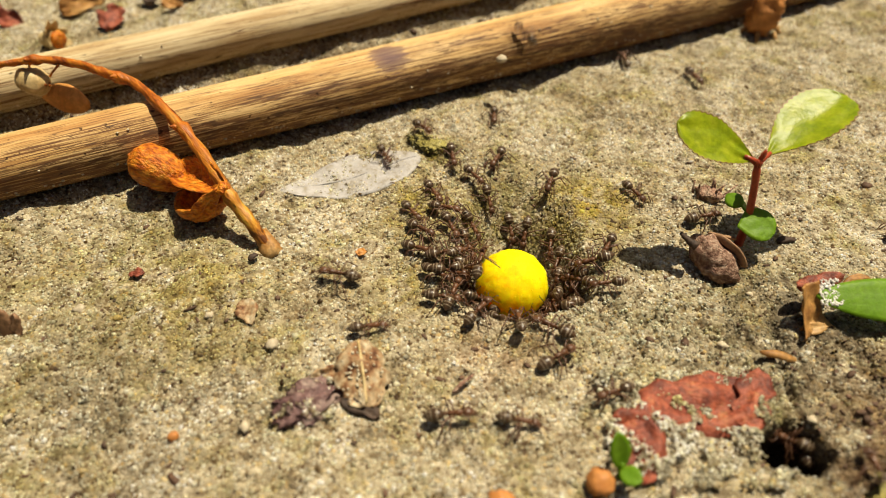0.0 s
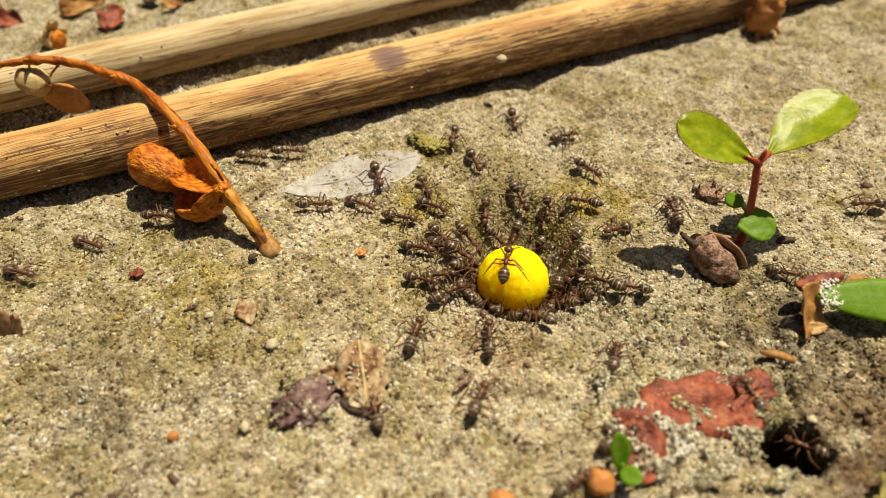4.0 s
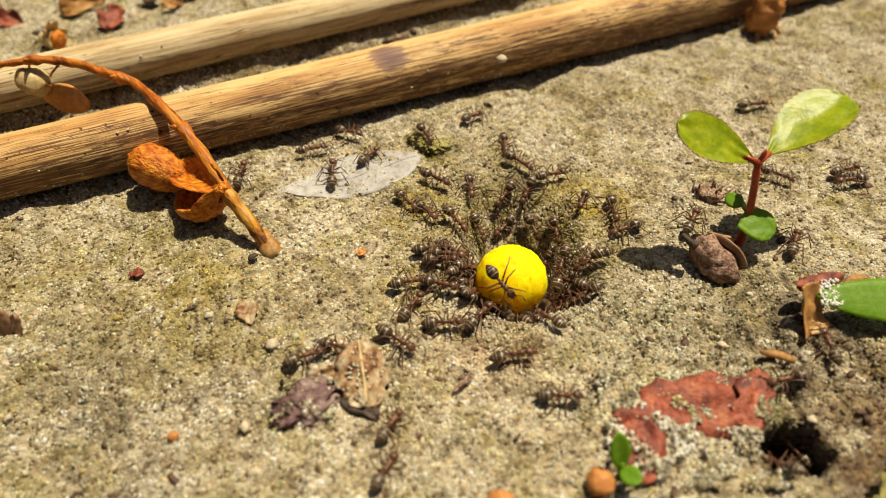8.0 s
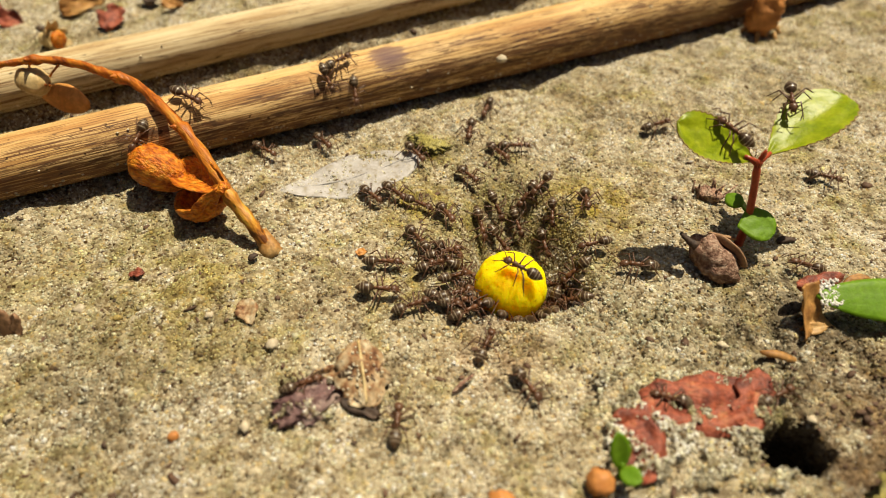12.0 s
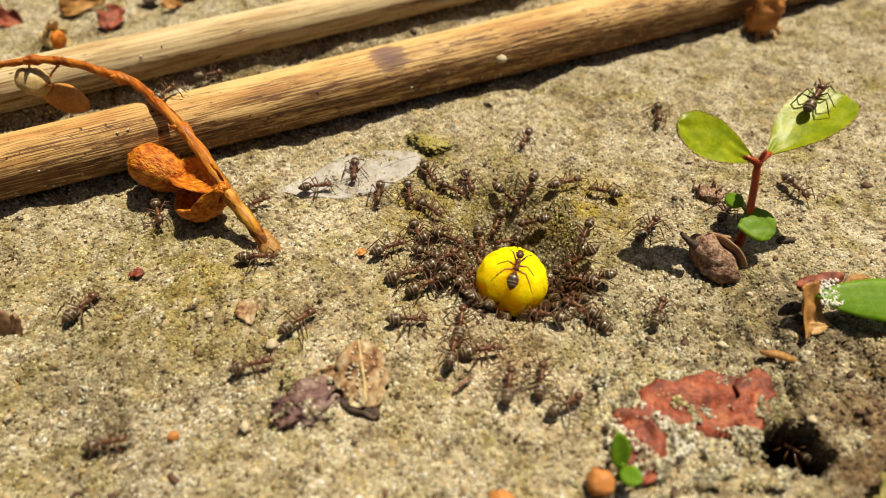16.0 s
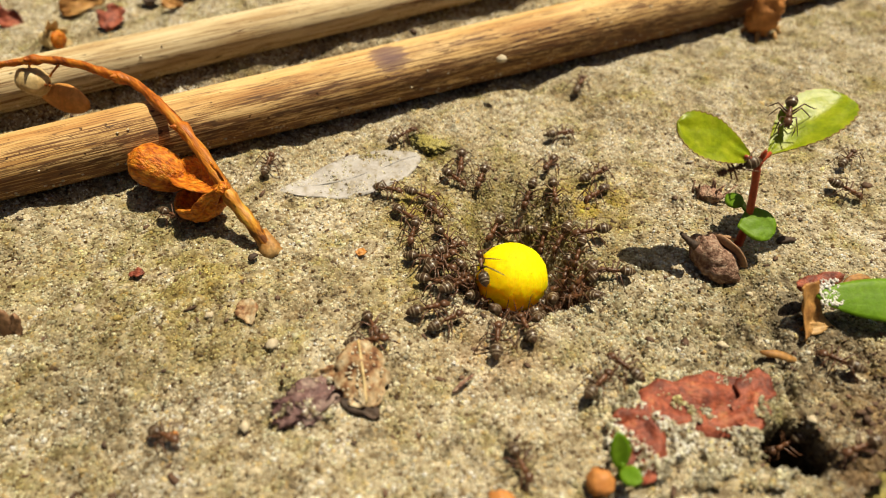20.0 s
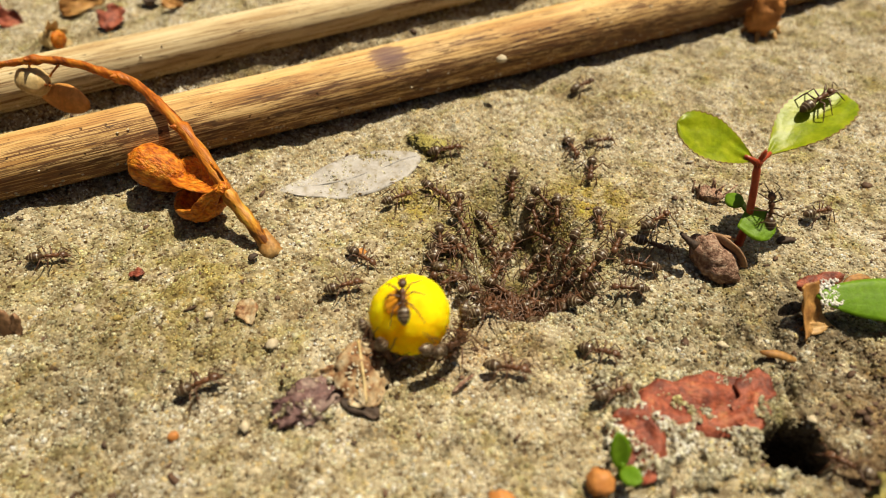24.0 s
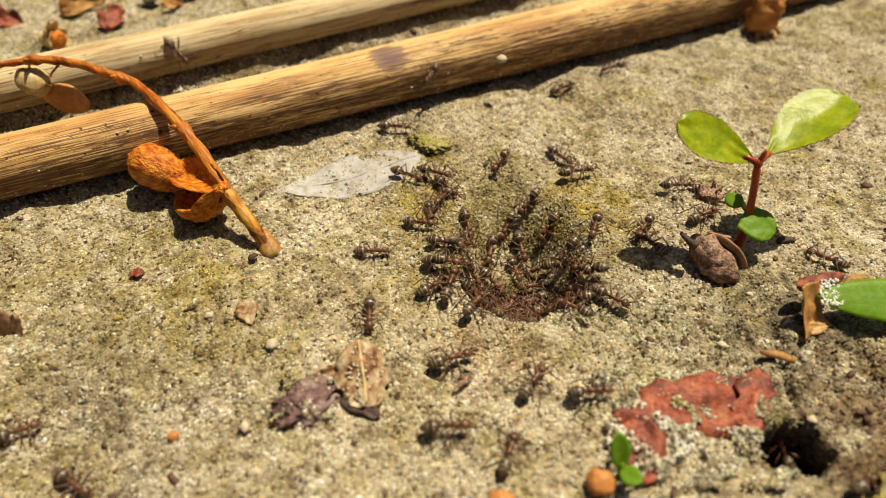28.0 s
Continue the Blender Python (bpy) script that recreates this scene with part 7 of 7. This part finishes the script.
    crawl(ants[48], [(0, 0.0035, 0.0056, -37), (1, 0.0071, 0.0058, -94), (2, 0.0072, 0.0068, -149), (3, -0.0005, 0.0018, -71), (6, 0.0020, -0.0005, -37), (7, -0.0007, 0.0008, -107), (8, -0.0014, -0.0013, 0), (9, -0.0057, -0.0001, -78), (10, -0.0257, 0.0104, 163), (11, -0.0529, 0.0056, 27), (12, -0.0711, 0.0044, -15), (15, -0.0336, -0.0020, 9), (16, -0.0402, 0.0062, -65), (17, -0.0491, 0.0125, -14), (18, -0.0832, 0.0233, -30), (19, -0.0614, 0.0326, -8), (20, -0.0709, 0.0020, -10), (21, -0.0346, 0.0461, 84), (24, -0.0615, -0.0138, -8), (25, -0.0253, -0.0147, 28), (26, -0.0393, -0.0205, 8), (27, -0.0733, -0.0079, -34), (28, -0.0588, -0.0155, 36)], 48)
    crawl(ants[49], [(0, -0.0028, 0.0028, -41), (1, -0.0050, 0.0004, -11), (2, -0.0011, 0.0041, -63), (3, -0.0079, 0.0050, -58), (6, 0.0001, 0.0056, -23), (7, -0.0007, 0.0086, -98), (8, -0.0012, 0.0144, -29), (9, 0.0042, 0.0102, -69), (10, 0.0051, 0.0115, -82), (11, 0.0034, 0.0116, -65), (12, -0.0070, 0.0109, -46), (15, -0.0020, 0.0075, -87), (16, -0.0020, 0.0075, -46), (17, 0.0005, 0.0135, 2), (18, 0.0030, 0.0094, -90), (19, -0.0004, 0.0067, -47), (20, -0.0011, 0.0066, -62), (21, 0.0003, 0.0098, -59), (24, 0.0063, 0.0054, -29), (25, 0.0048, 0.0040, -95), (26, 0.0054, 0.0074, -8), (27, -0.0003, 0.0078, -111), (28, 0.0027, 0.0047, -63)], 49)
    crawl(ants[50], [(0, 0.0982, 0.0312, -179), (1, 0.0847, 0.0225, -158), (2, 0.0712, -0.0087, -155), (3, 0.0767, -0.0039, -166), (6, 0.0738, -0.0068, -144), (7, 0.0777, 0.0112, -143), (8, 0.0953, 0.0407, -144), (9, 0.0966, 0.0388, -129), (10, 0.0935, 0.0466, -160), (11, 0.0767, 0.0442, -136), (12, 0.0954, 0.0261, -130), (15, 0.0579, 0.0428, -146), (16, 0.0360, 0.0311, -100), (17, 0.0574, 0.0502, -136), (18, 0.0952, 0.0485, -144), (19, 0.0312, 0.0313, 161), (20, 0.0936, 0.0454, -171), (21, 0.0889, 0.0207, -148), (24, 0.0700, 0.0093, -174), (25, 0.0794, 0.0150, -145), (26, 0.0756, 0.0029, -158), (27, 0.0678, -0.0074, 148), (28, 0.0509, -0.0024, 147)], 50)
    crawl(ants[51], [(0, 0.0212, -0.0066, -178), (1, 0.0219, -0.0056, -176), (2, 0.0210, -0.0066, -145), (3, 0.0258, -0.0079, 153), (6, 0.0224, -0.0038, -178), (7, 0.0202, -0.0028, -176), (8, 0.0204, -0.0020, -165), (9, 0.0189, -0.0039, 170), (10, 0.0171, -0.0034, -154), (11, 0.0197, -0.0036, -159), (12, 0.0204, -0.0001, -167), (15, 0.0185, -0.0051, 120), (16, 0.0204, -0.0057, 176), (17, 0.0196, -0.0034, -115), (18, 0.0243, -0.0047, 0), (19, 0.0184, -0.0059, 171), (20, 0.0191, -0.0057, -165), (21, 0.0180, -0.0032, -173), (24, 0.0181, -0.0024, -154), (25, 0.0173, -0.0040, -173), (26, 0.0179, -0.0053, 29), (27, 0.0160, -0.0037, -179), (28, 0.0153, -0.0044, -159)], 51)
    crawl(ants[52], [(0, 0.0719, 0.0128, -158), (1, 0.0367, 0.0063, 15), (2, 0.0350, 0.0047, 16), (3, 0.0436, -0.0049, 15), (6, 0.0464, -0.0096, -88), (7, 0.0456, -0.0024, 2), (8, 0.0447, -0.0172, 92), (9, 0.0677, -0.0113, -158), (10, 0.0658, -0.0135, 178), (11, 0.0397, -0.0190, -171), (12, 0.0552, -0.0273, 126), (15, 0.0392, -0.0271, 117), (16, 0.0392, -0.0271, 142), (17, 0.0389, -0.0269, 154), (18, 0.0382, -0.0268, 171), (19, 0.0123, -0.0324, 21), (20, 0.0078, -0.0319, -68), (21, 0.0066, -0.0325, 70), (24, 0.0186, -0.0238, 22), (25, 0.0146, -0.0284, -13), (26, 0.0093, -0.0278, -22), (27, 0.0109, -0.0295, 105), (28, 0.0067, -0.0306, 70)], 52)
    crawl(ants[53], [(0, 0.0137, -0.0037, 149), (1, 0.0100, -0.0064, 77), (2, 0.0032, -0.0103, 29), (3, -0.0010, -0.0066, -49), (6, -0.0033, -0.0040, 28), (7, -0.0046, -0.0059, -15), (8, -0.0038, -0.0108, 56), (9, 0.0006, -0.0088, 11), (10, -0.0048, -0.0062, 7), (11, -0.0017, -0.0104, 9), (12, -0.0038, -0.0108, 21), (15, -0.0038, -0.0120, 74), (16, -0.0044, -0.0131, 10), (17, -0.0016, -0.0149, 19), (18, -0.0003, -0.0138, 1), (19, 0.0053, -0.0117, 50), (20, 0.0004, -0.0127, 31), (21, 0.0046, -0.0115, 34), (24, 0.0056, -0.0118, 16), (25, -0.0035, -0.0195, 66), (26, -0.0112, -0.0150, -3), (27, -0.0102, -0.0098, 71), (28, -0.0010, -0.0075, 29)], 53)
    crawl(ants[54], [(0, 0.0606, -0.0173, 165), (1, 0.0262, -0.0022, -156), (2, 0.0263, -0.0017, 174), (3, 0.0230, 0.0031, 162), (6, 0.0271, 0.0039, -95), (7, 0.0253, 0.0047, -147), (8, 0.0345, 0.0041, 59), (9, 0.0472, 0.0014, -23), (10, 0.0356, 0.0133, -15), (11, 0.0374, 0.0059, 26), (12, 0.0354, 0.0282, 17), (15, 0.0295, 0.0180, -64), (16, 0.0239, 0.0110, 147), (17, 0.0183, 0.0123, -112), (18, 0.0171, 0.0115, -137), (19, 0.0154, 0.0074, -120), (20, 0.0227, 0.0107, -141), (21, 0.0179, 0.0104, -127), (24, 0.0215, 0.0043, -94), (25, 0.0335, 0.0146, 2), (26, 0.0175, 0.0067, -146), (27, 0.0146, 0.0050, -143), (28, 0.0160, 0.0077, -144)], 54)
    # the ring of ants packed round the ball, and later in the empty pit
    rnd = random.Random(31)
    for k in range(16):
        a = math.pi * (1.02 + 0.96 * (k + 0.5) / 16)
        rows, t = [], 0.0
        while t < 28.0:
            away = (0.0058 if k % 2 else 0.0074) + rnd.uniform(-0.0006, 0.0008) if t < 22.8 else rnd.uniform(0.0015, 0.0075)
            b = a + rnd.uniform(-0.16, 0.16)
            rows.append((t, 0.0098 + away * math.cos(b), -0.0034 + away * math.sin(b) * 0.95, math.degrees(b) + 180 + rnd.uniform(-30, 30)))
            t += 1.0
        rows.append((28.0, *rows[-1][1:]))
        crawl(ants[55 + k], rows, 100 + k)
    way = [(0, 0.0089, -0.0062, -0.0004), (1, 0.0088, -0.0057, -0.0004), (2, 0.0090, -0.0056, -0.0004), (3, 0.0092, -0.0054, -0.0004), (4.5, 0.0090, -0.0056, -0.0004), (6, 0.0089, -0.0057, -0.0004), (7, 0.0090, -0.0057, -0.0004), (8, 0.0089, -0.0053, -0.0004), (9, 0.0090, -0.0057, -0.0004), (10, 0.0090, -0.0057, -0.0004), (11, 0.0087, -0.0062, -0.0004), (12, 0.0087, -0.0065, -0.0004), (13.5, 0.0089, -0.0059, -0.0004), (15, 0.0089, -0.0060, -0.0004), (16, 0.0089, -0.0057, -0.0004), (17, 0.0095, -0.0054, -0.0004), (18, 0.0099, -0.0041, -0.0004), (19, 0.0095, -0.0056, -0.0004), (20, 0.0090, -0.0049, -0.0004), (21, 0.0089, -0.0057, -0.0004), (21.5, 0.0085, -0.0059, -0.0004), (22.4, 0.0060, -0.0072, 0.0020), (23, 0.0037, -0.0094, 0.0040), (23.5, 0.0019, -0.0106, 0.0044), (23.7, 0.0011, -0.0126, 0.0044), (23.9, -0.0021, -0.0136, 0.0040), (24.1, -0.0049, -0.0157, 0.0044), (24.3, -0.0052, -0.0148, 0.0045), (24.5, -0.0062, -0.0142, 0.0046), (24.7, -0.0099, -0.0120, 0.0041), (24.9, -0.0141, -0.0124, 0.0046), (25.1, -0.0161, -0.0134, 0.0046), (25.4, -0.0202, -0.0153, 0.0048), (25.8, -0.0260, -0.0204, 0.0040), (26, -0.0285, -0.0216, 0.0039), (26.2, -0.0284, -0.0248, 0.0039), (26.5, -0.0279, -0.0270, 0.0039), (26.6, -0.0295, -0.0270, 0.0039), (27, -0.0381, -0.0304, 0.0039), (27.3, -0.0434, -0.0321, 0.0039), (27.6, -0.0469, -0.0332, 0.0039), (28, -0.0554, -0.0353, 0.0039)]
    roll_ball(way)
    ride(ants[71], way, [(0, (-0.73, 0.11, 0.67), 67), (1, (0.73, -0.19, 0.66), 112), (2, (0.27, -0.27, 0.92), 141), (3, (-0.31, -0.20, 0.93), 67), (6, (-0.06, -0.49, 0.87), 90), (7, (-0.11, -0.26, 0.96), 141), (8, (-0.31, -0.68, 0.66), -67), (9, (-0.17, -0.11, 0.98), 13), (10, (-0.73, -0.36, 0.58), 0), (11, (-0.57, -0.21, 0.80), 26), (12, (0.16, -0.29, 0.94), 153), (15, (-0.09, -0.21, 0.97), 90), (16, (0.01, -0.42, 0.91), 75), (17, (-0.54, 0.24, 0.81), 67), (18, (-0.18, -0.43, 0.88), 90), (19, (-0.29, -0.27, 0.92), 82), (20, (-0.72, -0.26, 0.64), 82), (21, (-0.10, -0.39, 0.92), 26), (24, (-0.14, -0.42, 0.90), 90), (25, (-0.23, -0.12, 0.97), 90), (26, (0.58, 0.12, 0.81), 153), (27, (0.53, 0.27, 0.81), 112), (28, (0.72, 0.45, 0.53), 112)])
    glide(ants[72], [(0, stand(0.0750, 0.0175, 0.0002, 190, Vector((0, 0, 1)))),
        (6, stand(0.0716, 0.0130, 0.0005, 190, Vector((0, 0, 1)))),
        (8, stand(0.0614, 0.0140, -0.0002, 190, Vector((0, 0, 1)))),
        (9.5, stand(0.0491, 0.0046, 0.0002, 190, Vector((0, 0, 1)))),
        (10.4, stand(0.0400, 0.0005, 0.0070, 90, Vector((0.1, -0.9, 0.4)))),
        (11, stand(0.0412, 0.0029, 0.0144, 67, Vector((-0.29, -0.15, 0.95)))),
        (12, stand(0.0448, 0.0099, 0.0167, -104, Vector((-0.29, -0.15, 0.95)))),
        (13.4, stand(0.046, 0.0085, 0.0163, 67, Vector((-0.29, -0.15, 0.95)))),
        (15, stand(0.0471, 0.0093, 0.0167, 38, Vector((-0.29, -0.15, 0.95)))),
        (16, stand(0.0477, 0.0097, 0.0168, 49, Vector((-0.29, -0.15, 0.95)))),
        (17, stand(0.0487, 0.0103, 0.017, 54, Vector((-0.29, -0.15, 0.95)))),
        (18, stand(0.0462, 0.0093, 0.0166, -121, Vector((-0.29, -0.15, 0.95)))),
        (19, stand(0.0445, 0.0081, 0.0161, -112, Vector((-0.29, -0.15, 0.95)))),
        (20, stand(0.044, 0.0077, 0.016, -116, Vector((-0.29, -0.15, 0.95)))),
        (21, stand(0.0455, 0.009, 0.0165, 49, Vector((-0.29, -0.15, 0.95)))),
        (22.5, stand(0.0477, 0.0097, 0.0168, 38, Vector((-0.29, -0.15, 0.95)))),
        (24, stand(0.048, 0.0093, 0.0167, 26, Vector((-0.29, -0.15, 0.95)))),
        (25, stand(0.0415, 0.0039, 0.0148, -112, Vector((-0.29, -0.15, 0.95)))),
        (25.8, stand(0.0400, 0.0005, 0.0070, -90, Vector((0.1, -0.9, 0.4)))),
        (26.6, stand(0.0483, 0.0024, 0.0002, 10, Vector((0, 0, 1)))),
        (28, stand(0.0657, 0.0053, -0.0003, 10, Vector((0, 0, 1))))])
    step_legs(ants[72], random.Random(78))
    glide(ants[73], [(0, stand(0.0644, 0.0029, -0.0002, 180, Vector((0, 0, 1)))),
        (6, stand(0.0604, 0.0116, -0.0005, 180, Vector((0, 0, 1)))),
        (7, stand(0.0456, -0.0024, 0.0006, 10, Vector((0, 0, 1)))),
        (10, stand(0.0508, 0.0047, 0.0001, 160, Vector((0, 0, 1)))),
        (11.3, stand(0.0402, 0.0006, 0.0070, 90, Vector((0.1, -0.9, 0.4)))),
        (12, stand(0.0357, 0.0043, 0.0158, 130, Vector((-0.07, -0.55, 0.83)))),
        (13, stand(0.0343, 0.0053, 0.0163, 130, Vector((-0.07, -0.55, 0.83)))),
        (14.2, stand(0.0402, 0.0006, 0.0070, -90, Vector((0.1, -0.9, 0.4)))),
        (15, stand(0.0517, 0.0151, 0.0005, 20, Vector((0, 0, 1)))),
        (17, stand(0.0519, 0.0079, 0.0005, 200, Vector((0, 0, 1)))),
        (18.2, stand(0.0402, 0.0006, 0.0070, 90, Vector((0.1, -0.9, 0.4)))),
        (19, stand(0.0352, 0.0048, 0.016, 125, Vector((-0.07, -0.55, 0.83)))),
        (19.6, stand(0.0337, 0.0056, 0.0164, 130, Vector((-0.07, -0.55, 0.83)))),
        (20.4, stand(0.0402, 0.0006, 0.0070, -90, Vector((0.1, -0.9, 0.4)))),
        (21.2, stand(0.0597, 0.0120, -0.0003, 10, Vector((0, 0, 1)))),
        (23, stand(0.0531, 0.0065, 0.0002, 190, Vector((0, 0, 1)))),
        (24.2, stand(0.0402, 0.0006, 0.0070, 90, Vector((0.1, -0.9, 0.4)))),
        (25, stand(0.0346, 0.0045, 0.0158, 112, Vector((-0.07, -0.55, 0.83)))),
        (26, stand(0.0402, 0.0006, 0.0070, -90, Vector((0.1, -0.9, 0.4)))),
        (27, stand(0.0564, 0.0179, -0.0000, 30, Vector((0, 0, 1)))),
        (28, stand(0.0746, 0.0242, 0.0008, 20, Vector((0, 0, 1))))])
    step_legs(ants[73], random.Random(79))
    # ants that cling to the lower side of the ball and are carried off with it
    for k in range(6):
        a = radians(-160 + 28 * k)
        rows, t = [], 0.0
        while t < 24.6:
            b = a + rnd.uniform(-0.12, 0.12)
            rows.append((t, (math.cos(b), math.sin(b), rnd.uniform(-0.42, -0.10)), math.degrees(b) + 180 + rnd.uniform(-35, 35)))
            t += 1.3
        side = 1 if math.cos(a) > 0 else -1
        rows.append((25.4, (0.9 * side, -0.3, 0.1 * k - 0.2), math.degrees(a) + 180))
        rows.append((26.2, (0.5 * side, 0.8, 0.1 * k - 0.1), math.degrees(a) + 150))
        rows.append((28.0, (0.3 * side, 0.9, 0.1 * k - 0.1), math.degrees(a) + 150))
        ride(ants[74 + k], way, rows)
    # a fringe of heads that tug at the ball's near side, and stay behind in the pit
    for k in range(7):
        a = radians(-168 + 26 * k)
        rows, t = [], 0.0
        while t < 28.0:
            b = a + rnd.uniform(-0.10, 0.10)
            away = 0.0056 + rnd.uniform(0, 0.0010) if t < 22.5 else rnd.uniform(0.001, 0.006)
            rows.append((t, 0.0092 + away * math.cos(b), -0.0048 + away * math.sin(b), math.degrees(b) + 180 + rnd.uniform(-25, 25)))
            t += 1.3
        rows.append((28.0, *rows[-1][1:]))
        crawl(ants[80 + k], rows, 200 + k)
    # ants crowded on the two flanks of the pit
    for k in range(12):
        a = radians((-40 + 10 * (k // 2)) if k % 2 else (220 - 11 * (k // 2)))
        rows, t = [], 0.0
        while t < 28.0:
            b = a + rnd.uniform(-0.15, 0.15)
            away = rnd.uniform(0.0062, 0.0105)
            rows.append((t, 0.0096 + away * math.cos(b), -0.0034 + away * math.sin(b), math.degrees(b) + 180 + rnd.uniform(-50, 50)))
            t += rnd.uniform(1.2, 2.4)
        rows.append((28.0, *rows[-1][1:]))
        crawl(ants[87 + k], rows, 300 + k)


motions()
